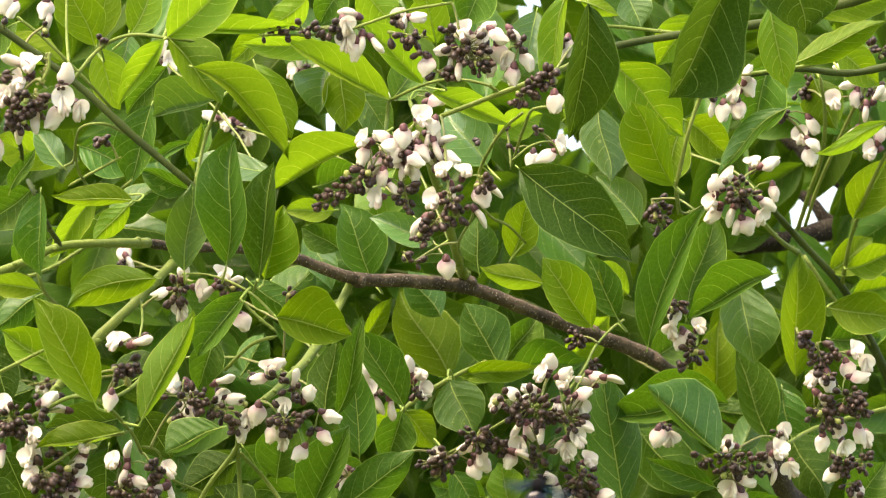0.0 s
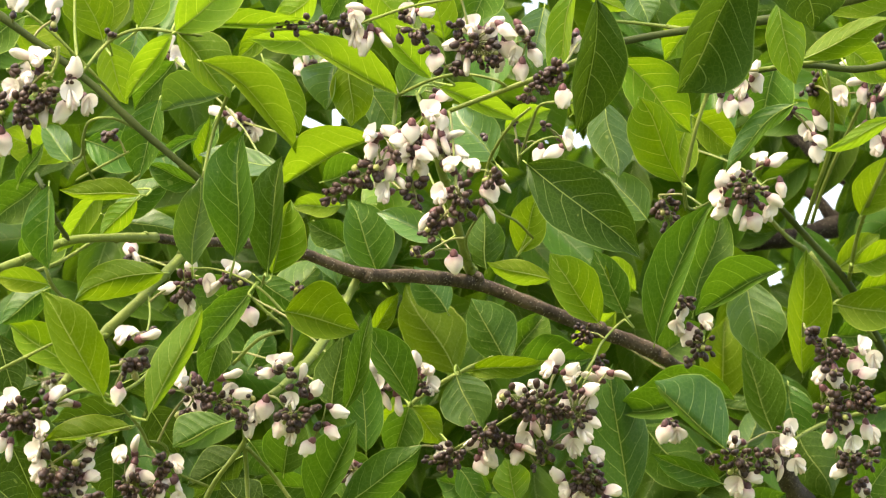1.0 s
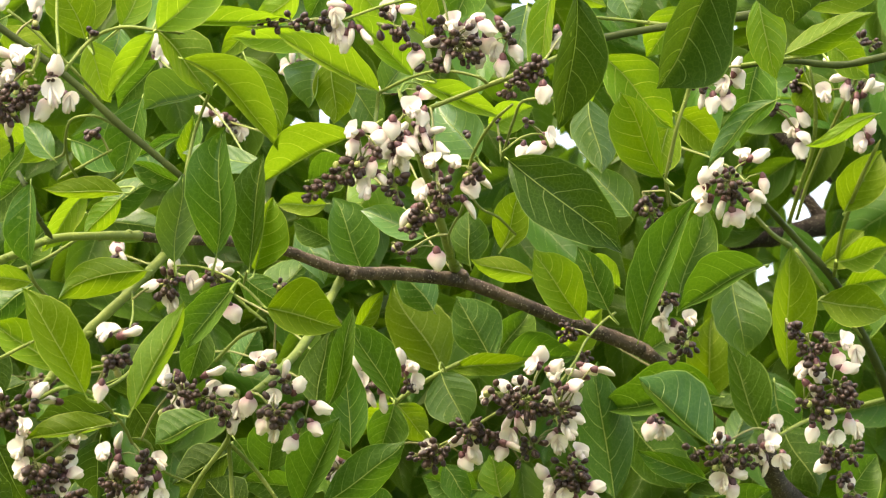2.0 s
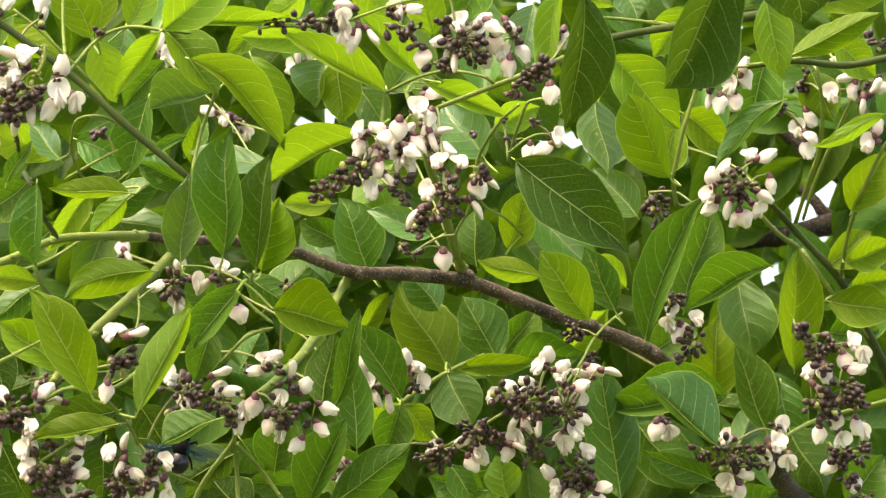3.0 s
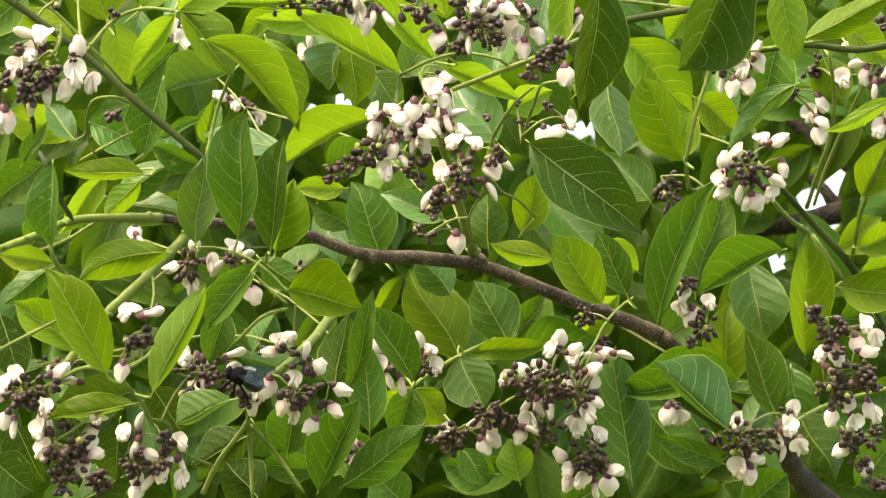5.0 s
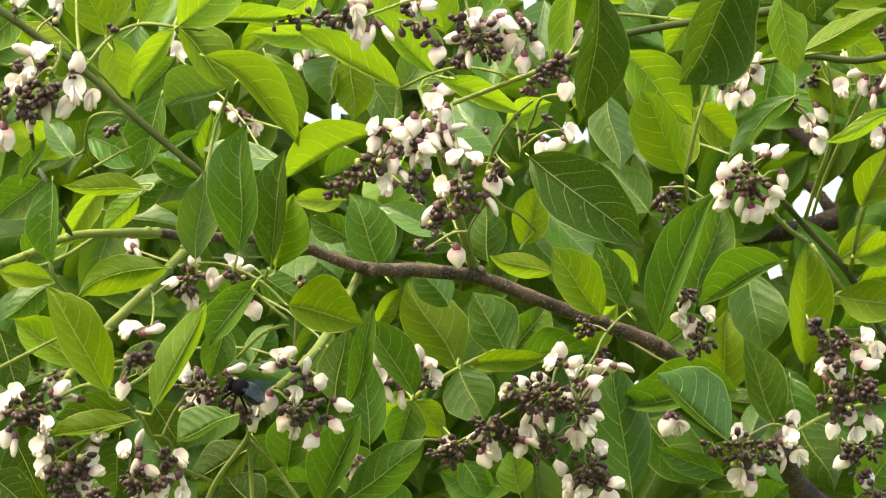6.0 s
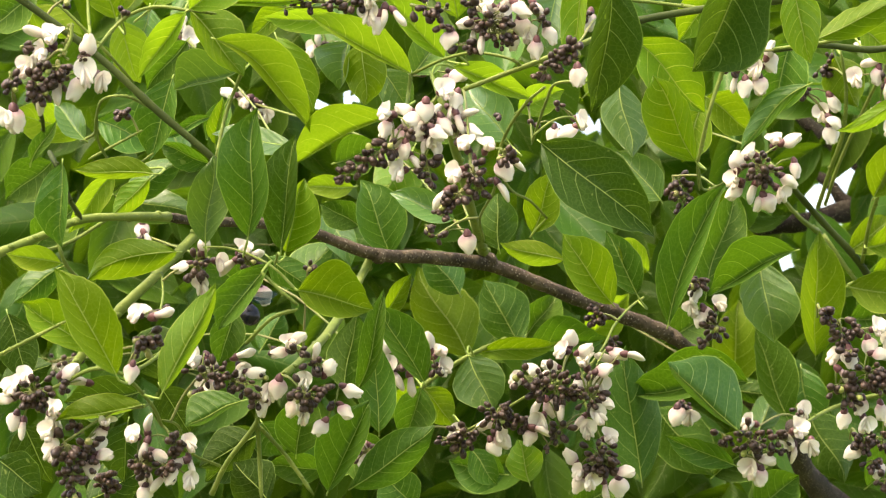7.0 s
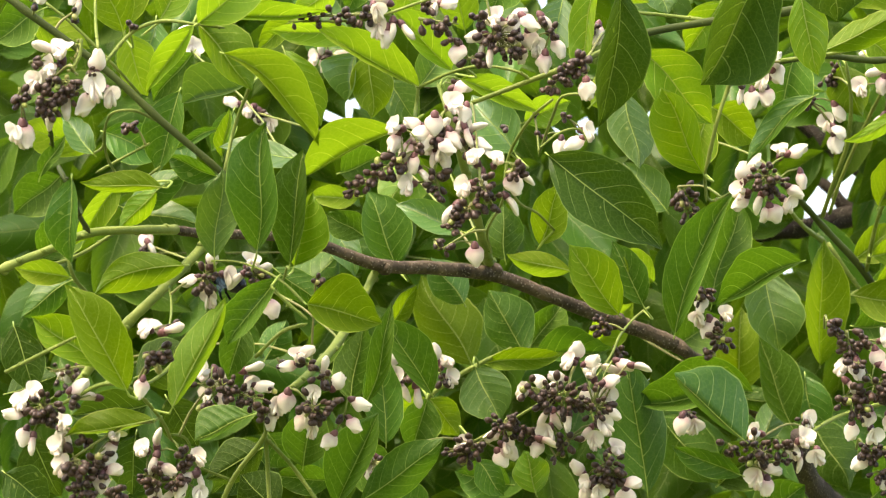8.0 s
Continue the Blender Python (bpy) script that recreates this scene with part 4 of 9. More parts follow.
leaf(main_branch, MATURE, (-0.1763, 3.2455, 2.1986), (-0.2117, 3.2432, 2.2122), 0.0118, 0.0059, 0.0000, -0.10, 0.08)
leaf(edge_branch, MIDDLE, (-0.2080, 3.1349, 2.1704), (-0.2636, 3.1346, 2.1725), 0.0045, 0.0106, 0.0000, -0.30, 0.00, stalk=(-0.2272, 3.1895, 2.1828))
leaf(edge_branch, BACKLIT, (-0.2527, 3.3919, 2.2193), (-0.2868, 3.3993, 2.1761), 0.0111, 0.0082, 0.0000, -0.18, 0.08)
leaf(edge_branch, MATURE, (-0.2550, 2.9604, 2.1442), (-0.2557, 2.9695, 2.0912), 0.0064, 0.0158, 0.0000, 0.00, 0.09, wide=0.50)
leaf(edge_branch, MATURE, (-0.2708, 3.0701, 2.1663), (-0.3005, 3.0745, 2.1406), 0.0155, 0.0155, 0.0000, 0.09, 0.05)
leaf(left_branch, BACKLIT, (-0.2539, 3.0883, 2.1860), (-0.2988, 3.0850, 2.2051), 0.0140, 0.0140, 0.0000, -0.46, 0.08)
leaf(edge_branch, MATURE, (-0.2808, 3.0293, 2.1576), (-0.2646, 3.0246, 2.1851), 0.0060, 0.0048, 0.0000, 0.15, 0.09)
leaf(left_branch, PALE, (-0.2479, 3.0464, 2.1765), (-0.2689, 3.0421, 2.2012), 0.0076, 0.0101, 0.0000, 0.56, 0.01)
leaf(left_branch, BACKLIT, (-0.2353, 3.1611, 2.2812), (-0.2226, 3.1683, 2.2391), 0.0144, 0.0135, 0.0000, -0.40, -0.00)
leaf(left_branch, BACKLIT, (-0.1853, 3.0952, 2.2731), (-0.2184, 3.1028, 2.2286), 0.0058, 0.0108, 0.0000, -0.48, -0.01, stalk=(-0.1831, 3.0341, 2.2601))
leaf(left_branch, PALE, (-0.2199, 3.2505, 2.3101), (-0.2294, 3.2568, 2.2731), 0.0148, 0.0131, 0.0000, 0.01, 0.05)
leaf(left_branch, MATURE, (-0.1962, 3.3019, 2.2975), (-0.2255, 3.3077, 2.2635), 0.0124, 0.0124, 0.0000, -0.10, 0.05)
leaf(left_branch, PALE, (-0.1507, 3.1340, 2.2411), (-0.1948, 3.1365, 2.2261), 0.0030, 0.0228, 0.0000, 0.36, 0.01, wide=0.60, stalk=(-0.1462, 3.0575, 2.2243))
leaf(left_branch, MATURE, (-0.1998, 3.1901, 2.2470), (-0.2137, 3.1996, 2.1913), 0.0105, 0.0178, 0.0000, 0.19, 0.03, wide=0.45)
leaf(left_branch, MIDDLE, (-0.2344, 3.1282, 2.2748), (-0.2534, 3.1203, 2.3206), 0.0159, 0.0151, 0.0000, -0.22, 0.03, stalk=(-0.2251, 3.0544, 2.2578))
leaf(left_branch, MIDDLE, (-0.2353, 3.1603, 2.2857), (-0.2264, 3.1531, 2.3281), 0.0127, 0.0127, 0.0000, -0.08, -0.01)
leaf(left_branch, MIDDLE, (-0.2107, 3.1376, 2.2855), (-0.1901, 3.1309, 2.3250), 0.0134, 0.0134, 0.0000, 0.02, -0.02, stalk=(-0.2044, 3.0427, 2.2640))
leaf(left_branch, BACKLIT, (-0.3114, 3.2979, 2.3205), (-0.2697, 3.3015, 2.2999), 0.0115, 0.0115, 0.0000, -0.26, 0.07)
leaf(edge_branch, MATURE, (-0.2642, 3.3855, 2.2565), (-0.2199, 3.3886, 2.2388), 0.0162, 0.0153, 0.0000, -0.09, 0.07)
leaf(left_branch, MATURE, (-0.1707, 3.3829, 2.2719), (-0.1854, 3.3880, 2.2420), 0.0090, 0.0090, 0.0000, 0.03, 0.04)
leaf(left_branch, PALE, (-0.1150, 3.1755, 2.1974), (-0.1722, 3.1739, 2.2069), 0.0093, 0.0101, 0.0000, 1.60, -0.01)
leaf(upper_branch, MATURE, (-0.0707, 3.2213, 2.3399), (-0.0856, 3.2265, 2.3097), 0.0112, 0.0112, 0.0000, -0.03, 0.09)
leaf(upper_branch, BACKLIT, (-0.0939, 3.2230, 2.3302), (-0.1241, 3.2274, 2.3043), 0.0104, 0.0112, 0.0000, -0.46, 0.06)
leaf(upper_branch, PALE, (-0.0356, 3.2582, 2.2649), (-0.0142, 3.2535, 2.2926), 0.0139, 0.0131, 0.0000, 0.23, 0.08)
leaf(upper_branch, BACKLIT, (-0.0138, 3.1653, 2.2569), (-0.0554, 3.1582, 2.2978), 0.0077, 0.0154, 0.0000, -0.41, 0.02, stalk=(-0.0043, 3.0895, 2.2420))
leaf(upper_branch, BACKLIT, (-0.0046, 3.1830, 2.2882), (-0.0139, 3.1763, 2.3276), 0.0136, 0.0128, 0.0000, -0.34, 0.07)
leaf(main_branch, BACKLIT, (-0.0084, 3.1553, 2.2486), (0.0483, 3.1590, 2.2267), 0.0110, 0.0059, 0.0000, -0.49, 0.06, stalk=(-0.0226, 3.1425, 2.2405))
leaf(upper_branch, PALE, (0.0313, 3.3137, 2.2287), (0.0004, 3.3069, 2.2683), 0.0185, 0.0177, 0.0000, 0.53, 0.07, stalk=(0.0266, 3.2170, 2.2091))
leaf(upper_branch, PALE, (-0.0586, 3.3542, 2.2878), (-0.0367, 3.3595, 2.2573), 0.0134, 0.0134, 0.0000, -0.09, 0.08)
leaf(upper_branch, MIDDLE, (0.0811, 3.0380, 2.2910), (0.0666, 3.0489, 2.2275), 0.0057, 0.0122, 0.0000, -0.30, 0.02)
leaf(upper_branch, SHADED, (0.0948, 3.0290, 2.2821), (0.0841, 3.0438, 2.1952), 0.0229, 0.0114, 0.0026, -0.50, 0.08, wide=0.50, crease=0.25)
leaf(upper_branch, BACKLIT, (0.0906, 3.0492, 2.2882), (0.1159, 3.0507, 2.2794), 0.0057, 0.0049, 0.0000, -0.41, 0.08)
leaf(upper_branch, MIDDLE, (0.1174, 3.2080, 2.2789), (0.1669, 3.2163, 2.2301), 0.0211, 0.0187, 0.0000, -0.33, 0.01, wide=0.45)
leaf(upper_branch, MIDDLE, (0.1564, 3.1682, 2.1863), (0.1273, 3.1584, 2.2437), 0.0230, 0.0092, 0.0000, -0.22, -0.00, wide=0.58, stalk=(0.1609, 3.2208, 2.1958))
leaf(upper_branch, PALE, (0.1100, 3.3068, 2.2691), (0.1196, 3.3157, 2.2169), 0.0159, 0.0159, 0.0000, 0.27, -0.00)
leaf(upper_branch, SHADED, (0.0506, 3.1205, 2.1898), (0.1277, 3.1308, 2.1294), 0.0249, 0.0219, 0.0000, 0.15, 0.09, wide=0.42, crease=0.30)
leaf(upper_branch, MIDDLE, (0.0470, 3.2191, 2.1459), (0.0614, 3.2120, 2.1873), 0.0137, 0.0120, 0.0000, -0.27, -0.01, stalk=(0.0565, 3.2060, 2.1539))
leaf(right_branch, PALE, (0.1407, 3.3451, 2.1919), (0.1108, 3.3391, 2.2270), 0.0142, 0.0142, 0.0000, 0.60, 0.04)
leaf(main_branch, BACKLIT, (0.0720, 3.3524, 2.1497), (0.0255, 3.3507, 2.1596), 0.0089, 0.0089, 0.0000, -0.38, 0.01, crease=-0.70)
leaf(drop_branch, MIDDLE, (0.1070, 3.3677, 2.1201), (0.0697, 3.3593, 2.1689), 0.0142, 0.0195, 0.0000, -0.12, 0.07, wide=0.50)
leaf(drop_branch, MATURE, (0.1273, 3.4322, 2.1376), (0.1050, 3.4242, 2.1841), 0.0127, 0.0136, 0.0000, 0.06, 0.03, stalk=(0.1311, 3.5017, 2.1439))
leaf(drop_branch, BACKLIT, (0.1361, 3.4423, 2.1560), (0.1120, 3.4381, 2.1806), 0.0100, 0.0100, 0.0000, -0.51, 0.08)
leaf(drop_branch, MATURE, (0.1461, 3.3552, 2.1035), (0.1873, 3.3378, 2.2054), 0.0222, 0.0069, 0.0048, 0.10, 0.03, wide=0.45)
leaf(drop_branch, MATURE, (0.1805, 3.4847, 2.1450), (0.2031, 3.4708, 2.2261), 0.0185, 0.0175, 0.0000, 0.20, -0.01)
leaf(right_branch, MATURE, (0.2333, 3.3002, 2.1480), (0.1724, 3.3055, 2.1174), 0.0024, 0.0243, -0.0016, -0.15, 0.08, wide=0.52)
leaf(right_branch, PALE, (0.2251, 3.5616, 2.1857), (0.2354, 3.5723, 2.1235), 0.0227, 0.0217, 0.0000, 0.25, 0.07, wide=0.50)
leaf(right_branch, MIDDLE, (0.2716, 3.6163, 2.1198), (0.2695, 3.6001, 2.2145), 0.0143, 0.0230, 0.0000, -0.29, 0.03, wide=0.50)
leaf(right_branch, MIDDLE, (0.2984, 3.6216, 2.1748), (0.3517, 3.6231, 2.1662), 0.0173, 0.0163, 0.0000, -0.05, 0.07, stalk=(0.3037, 3.6209, 2.1791))
leaf(right_branch, MATURE, (0.3042, 3.6841, 2.1600), (0.3441, 3.6841, 2.1600), 0.0205, 0.0205, 0.0000, 0.01, 0.03)
leaf(right_branch, MIDDLE, (0.2984, 3.6170, 2.2019), (0.3334, 3.6125, 2.2277), 0.0134, 0.0125, 0.0000, 0.26, 0.07, stalk=(0.2996, 3.6138, 2.1990))
leaf(right_branch, MIDDLE, (0.3094, 3.5261, 2.2274), (0.3367, 3.5180, 2.2744), 0.0178, 0.0169, 0.0000, 0.02, 0.03, stalk=(0.3143, 3.5326, 2.2307))
leaf(right_branch, MIDDLE, (0.3100, 3.5881, 2.1997), (0.3489, 3.5860, 2.2117), 0.0133, 0.0124, 0.0000, 0.08, 0.06, stalk=(0.3092, 3.5948, 2.2029))
leaf(right_branch, MIDDLE, (0.3193, 3.6487, 2.1902), (0.3545, 3.6476, 2.1967), 0.0126, 0.0135, 0.0000, 0.07, 0.01, stalk=(0.3136, 3.6277, 2.1825))
leaf(upper_branch, SHADED, (0.1927, 2.9480, 2.2863), (0.1467, 2.9618, 2.2059), 0.0309, 0.0158, -0.0022, -0.50, -0.00, wide=0.66, crease=0.30)
leaf(upper_branch, MIDDLE, (0.1716, 3.2021, 2.3131), (0.1489, 3.2082, 2.2778), 0.0146, 0.0146, 0.0000, -0.19, 0.09, stalk=(0.1736, 3.1293, 2.2850))
leaf(upper_branch, SHADED, (0.2250, 3.0041, 2.3050), (0.2375, 3.0120, 2.2588), 0.0258, 0.0258, 0.0000, -0.50, 0.05)
leaf(upper_branch, MIDDLE, (0.2177, 3.0916, 2.2939), (0.2289, 3.1009, 2.2397), 0.0151, 0.0117, 0.0000, -0.15, 0.02, stalk=(0.2256, 3.1361, 2.2944))
leaf(corner_branch, MIDDLE, (0.2416, 3.1852, 2.2753), (0.3028, 3.1801, 2.3050), 0.0094, 0.0111, 0.0000, -0.30, 0.01, stalk=(0.2436, 3.2083, 2.2772))
leaf(upper_branch, BACKLIT, (0.2560, 3.1576, 2.3016), (0.3099, 3.1550, 2.3168), 0.0110, 0.0110, 0.0000, -0.25, 0.08, stalk=(0.2543, 3.1349, 2.3015))
leaf(corner_branch, MIDDLE, (0.2814, 3.3242, 2.3138), (0.3137, 3.3283, 2.2899), 0.0133, 0.0133, 0.0000, -0.20, 0.07, stalk=(0.2805, 3.2757, 2.2875))
leaf(corner_branch, MATURE, (0.2396, 3.2476, 2.2563), (0.1900, 3.2555, 2.2105), 0.0052, 0.0104, -0.0032, -0.05, 0.06)
leaf(right_branch, MATURE, (0.2389, 3.4010, 2.3197), (0.2236, 3.4104, 2.2647), 0.0191, 0.0182, 0.0000, -0.09, 0.06)
leaf(right_branch, MIDDLE, (0.2753, 3.4547, 2.3204), (0.2921, 3.4610, 2.2832), 0.0166, 0.0157, 0.0000, -0.20, 0.06, stalk=(0.2782, 3.4317, 2.3161))
leaf(upper_branch, MIDDLE, (0.1769, 3.4077, 2.2802), (0.2116, 3.4122, 2.2542), 0.0146, 0.0146, 0.0000, -0.23, 0.03)
leaf(upper_branch, MIDDLE, (0.1714, 3.3584, 2.2637), (0.1580, 3.3654, 2.2228), 0.0134, 0.0134, 0.0000, -0.05, 0.06)
leaf(corner_branch, BACKLIT, (0.3185, 3.3328, 2.2636), (0.2676, 3.3369, 2.2397), 0.0067, 0.0062, 0.0000, -0.42, 0.08)
leaf(right_branch, MATURE, (0.2243, 3.6624, 2.2868), (0.2421, 3.6707, 2.2387), 0.0176, 0.0176, 0.0000, 0.13, 0.04)
leaf(edge_branch, MATURE, (-0.2495, 3.4461, 2.2123), (-0.2057, 3.4417, 2.2378), 0.0128, 0.0119, 0.0000, 0.10, 0.04)
leaf(edge_branch, PALE, (-0.2585, 3.4723, 2.2178), (-0.1956, 3.4749, 2.2025), 0.0126, 0.0143, 0.0000, 0.20, 0.05)
leaf(fine_branch, MIDDLE, (-0.1929, 3.1546, 2.1207), (-0.2553, 3.1578, 2.1023), 0.0133, 0.0126, -0.0057, -0.36, 0.07, wide=0.48, crease=-0.75)
leaf(loose_branch, MIDDLE, (-0.2171, 2.9352, 2.0056), (-0.2530, 2.9237, 2.0723), 0.0099, 0.0201, 0.0000, -0.10, 0.07, wide=0.45, stalk=(-0.2156, 2.9830, 2.0122))
leaf(loose_branch, MIDDLE, (-0.2394, 3.0099, 2.0312), (-0.2821, 3.0044, 2.0633), 0.0090, 0.0174, 0.0000, 0.03, 0.05, wide=0.50, stalk=(-0.2342, 2.9823, 2.0164))
leaf(loose_branch, MIDDLE, (-0.1925, 3.0044, 2.0039), (-0.1568, 2.9926, 2.0728), 0.0148, 0.0058, 0.0000, -0.06, 0.07, wide=0.50, stalk=(-0.2065, 3.0156, 2.0050))
leaf(fine_branch, MATURE, (-0.1264, 3.0303, 2.0917), (-0.1600, 3.0373, 2.0506), 0.0073, 0.0153, 0.0000, 0.20, 0.07, wide=0.60, stalk=(-0.1307, 3.0211, 2.0850))
leaf(fine_branch, MATURE, (-0.1508, 3.0866, 2.0700), (-0.1605, 3.0925, 2.0355), 0.0119, 0.0111, 0.0000, -0.02, 0.06)
leaf(fine_branch, MIDDLE, (-0.1088, 3.0739, 2.0819), (-0.0600, 3.0762, 2.0684), 0.0252, 0.0115, 0.0011, 0.02, 0.09, wide=0.42, crease=0.70, stalk=(-0.1112, 3.0750, 2.0833))
leaf(main_branch, MATURE, (-0.0537, 3.4796, 2.1748), (-0.0739, 3.4701, 2.2302), 0.0148, 0.0231, 0.0000, 0.09, 0.04, stalk=(-0.0505, 3.3908, 2.1591))
leaf(main_branch, MATURE, (-0.0776, 3.5300, 2.2047), (-0.1065, 3.5270, 2.2223), 0.0122, 0.0122, 0.0000, -0.04, 0.07)
leaf(main_branch, BACKLIT, (-0.0818, 3.5249, 2.2341), (-0.1210, 3.5251, 2.2333), 0.0084, 0.0094, 0.0000, -0.19, 0.03)
leaf(main_branch, PALE, (-0.1035, 3.5828, 2.2304), (-0.0831, 3.5907, 2.1844), 0.0124, 0.0124, 0.0000, 0.49, 0.06)
leaf(main_branch, PALE, (-0.0064, 3.3232, 2.1734), (-0.0522, 3.3198, 2.1931), 0.0097, 0.0124, 0.0000, 0.50, -0.00, stalk=(0.0064, 3.3345, 2.1802))
leaf(mid_branch, MIDDLE, (0.0055, 3.7807, 2.1435), (-0.0363, 3.7687, 2.2133), 0.0230, 0.0260, 0.0000, -0.05, 0.04)
leaf(mid_branch, MATURE, (0.0435, 3.5451, 2.1165), (0.0162, 3.5367, 2.1652), 0.0170, 0.0217, 0.0000, 0.14, 0.03, wide=0.50, stalk=(0.0320, 3.5035, 2.1155))
leaf(mid_branch, MATURE, (0.0476, 3.6002, 2.1289), (0.0745, 3.5939, 2.1656), 0.0143, 0.0152, 0.0000, 0.12, 0.07, stalk=(0.0320, 3.5035, 2.1155))
leaf(mid_branch, MIDDLE, (0.0118, 3.4920, 2.1028), (0.0722, 3.4908, 2.1094), 0.0092, 0.0083, 0.0000, -0.10, 0.06, stalk=(0.0120, 3.4851, 2.1033))
leaf(mid_branch, MATURE, (0.0503, 3.5180, 2.1113), (0.1083, 3.5171, 2.1167), 0.0214, 0.0056, 0.0000, -0.09, -0.00)
leaf(mid_branch, MATURE, (-0.0271, 3.2711, 2.0496), (-0.0609, 3.2619, 2.1030), 0.0079, 0.0188, 0.0000, 0.06, 0.05, wide=0.50)
leaf(main_branch, MATURE, (-0.0717, 3.1594, 2.0277), (-0.0523, 3.1479, 2.0946), 0.0091, 0.0072, -0.0015, -0.02, 0.06, wide=0.50, crease=0.60)
leaf(drop_branch, MATURE, (-0.0590, 3.3244, 2.0216), (-0.0629, 3.3128, 2.0891), 0.0149, 0.0140, 0.0000, 0.13, -0.02)
leaf(main_branch, MATURE, (-0.0845, 3.3681, 2.0580), (-0.0768, 3.3589, 2.1114), 0.0160, 0.0160, 0.0000, 0.07, 0.00)
leaf(mid_branch, MIDDLE, (-0.0294, 3.4962, 2.0780), (-0.0554, 3.5002, 2.0548), 0.0111, 0.0111, 0.0000, -0.31, -0.01, stalk=(-0.0293, 3.4830, 2.0758))
leaf(mid_branch, MATURE, (-0.0300, 3.4699, 2.0736), (-0.0416, 3.4766, 2.0341), 0.0165, 0.0156, 0.0000, 0.01, -0.00, stalk=(-0.0293, 3.4830, 2.0758))
leaf(mid_branch, MIDDLE, (-0.0288, 3.5233, 2.0808), (-0.0051, 3.5280, 2.0533), 0.0130, 0.0130, 0.0000, -0.26, -0.02, stalk=(-0.0293, 3.4830, 2.0758))
leaf(mid_branch, PALE, (0.0045, 3.4142, 2.0891), (0.0222, 3.4209, 2.0503), 0.0190, 0.0199, 0.0000, 0.41, 0.02, stalk=(0.0108, 3.4504, 2.0878))
leaf(low_branch, MATURE, (-0.0745, 3.1769, 1.9646), (-0.0175, 3.1701, 2.0039), 0.0160, 0.0144, 0.0000, -0.11, 0.04, wide=0.50)
leaf(low_branch, MATURE, (-0.0911, 3.1883, 1.9632), (-0.0629, 3.1779, 2.0245), 0.0217, 0.0088, 0.0000, -0.01, 0.08, wide=0.55)
leaf(low_branch, MATURE, (-0.1180, 3.3514, 2.0088), (-0.1108, 3.3439, 2.0523), 0.0177, 0.0168, 0.0000, -0.10, 0.02)
leaf(low_branch, MATURE, (-0.1442, 3.3970, 2.0381), (-0.1279, 3.4012, 2.0141), 0.0152, 0.0152, 0.0000, -0.20, 0.03)
leaf(low_branch, MATURE, (-0.0973, 3.4027, 2.0052), (-0.1417, 3.4023, 2.0076), 0.0116, 0.0116, 0.0000, -0.30, 0.07)
leaf(loose_branch, MIDDLE, (-0.2054, 3.0156, 1.9981), (-0.2626, 3.0171, 1.9892), 0.0029, 0.0123, 0.0014, -0.20, -0.02, wide=0.45, crease=-0.40, stalk=(-0.2052, 3.0183, 1.9970))
leaf(low_branch, MATURE, (-0.1437, 3.0553, 2.0063), (-0.1811, 3.0579, 1.9907), 0.0037, 0.0161, 0.0000, -0.11, -0.01, wide=0.74)
leaf(low_branch, SHADED, (-0.2215, 3.2263, 2.0356), (-0.2733, 3.2277, 2.0272), 0.0162, 0.0162, 0.0000, -0.25, 0.02)
leaf(low_branch, SHADED, (-0.2292, 3.2297, 2.0158), (-0.2331, 3.2368, 1.9746), 0.0179, 0.0179, 0.0000, -0.30, 0.09)
leaf(low_branch, SHADED, (-0.1469, 3.3492, 2.0215), (-0.1870, 3.3530, 1.9993), 0.0150, 0.0168, 0.0000, -0.35, 0.03)
leaf(main_branch, SHADED, (-0.2963, 3.1854, 2.0070), (-0.2787, 3.1921, 1.9675), 0.0176, 0.0176, 0.0000, -0.30, 0.05)
leaf(low_branch, SHADED, (-0.2143, 3.3432, 2.0563), (-0.1926, 3.3491, 2.0219), 0.0159, 0.0159, 0.0000, -0.30, -0.00)
leaf(low_branch, SHADED, (-0.1482, 3.3977, 2.0341), (-0.1849, 3.4046, 1.9940), 0.0179, 0.0179, 0.0000, -0.30, 0.04)
leaf(right_branch, MATURE, (0.2132, 3.5089, 2.0840), (0.1188, 3.5101, 2.0765), 0.0059, 0.0295, 0.0000, 0.16, 0.09, wide=0.45)
leaf(right_branch, MATURE, (0.1995, 3.4105, 2.0349), (0.1463, 3.4025, 2.0817), 0.0041, 0.0311, 0.0000, -0.10, 0.02, wide=0.55)
leaf(drop_branch, MATURE, (0.1335, 3.5082, 2.0081), (0.1175, 3.4910, 2.1086), 0.0203, 0.0222, 0.0000, -0.05, -0.02)
leaf(right_branch, MATURE, (0.1992, 3.4532, 2.0150), (0.1472, 3.4497, 2.0358), 0.0109, 0.0091, 0.0000, -0.20, 0.04)
leaf(right_branch, MATURE, (0.2554, 3.6974, 2.0827), (0.2292, 3.6855, 2.1517), 0.0124, 0.0208, 0.0000, 0.12, -0.00, wide=0.45)
leaf(main_branch, MIDDLE, (0.2181, 3.7849, 2.1193), (0.2217, 3.7729, 2.1892), 0.0200, 0.0200, 0.0000, -0.10, 0.08, stalk=(0.2112, 3.8144, 2.1351))
leaf(main_branch, MATURE, (0.2199, 3.7852, 2.1175), (0.2554, 3.7861, 2.1121), 0.0100, 0.0090, 0.0000, 0.04, 0.03, stalk=(0.2112, 3.8144, 2.1351))
leaf(main_branch, PALE, (0.2361, 3.7599, 2.0795), (0.2524, 3.7540, 2.1142), 0.0109, 0.0119, 0.0000, 0.32, 0.01)
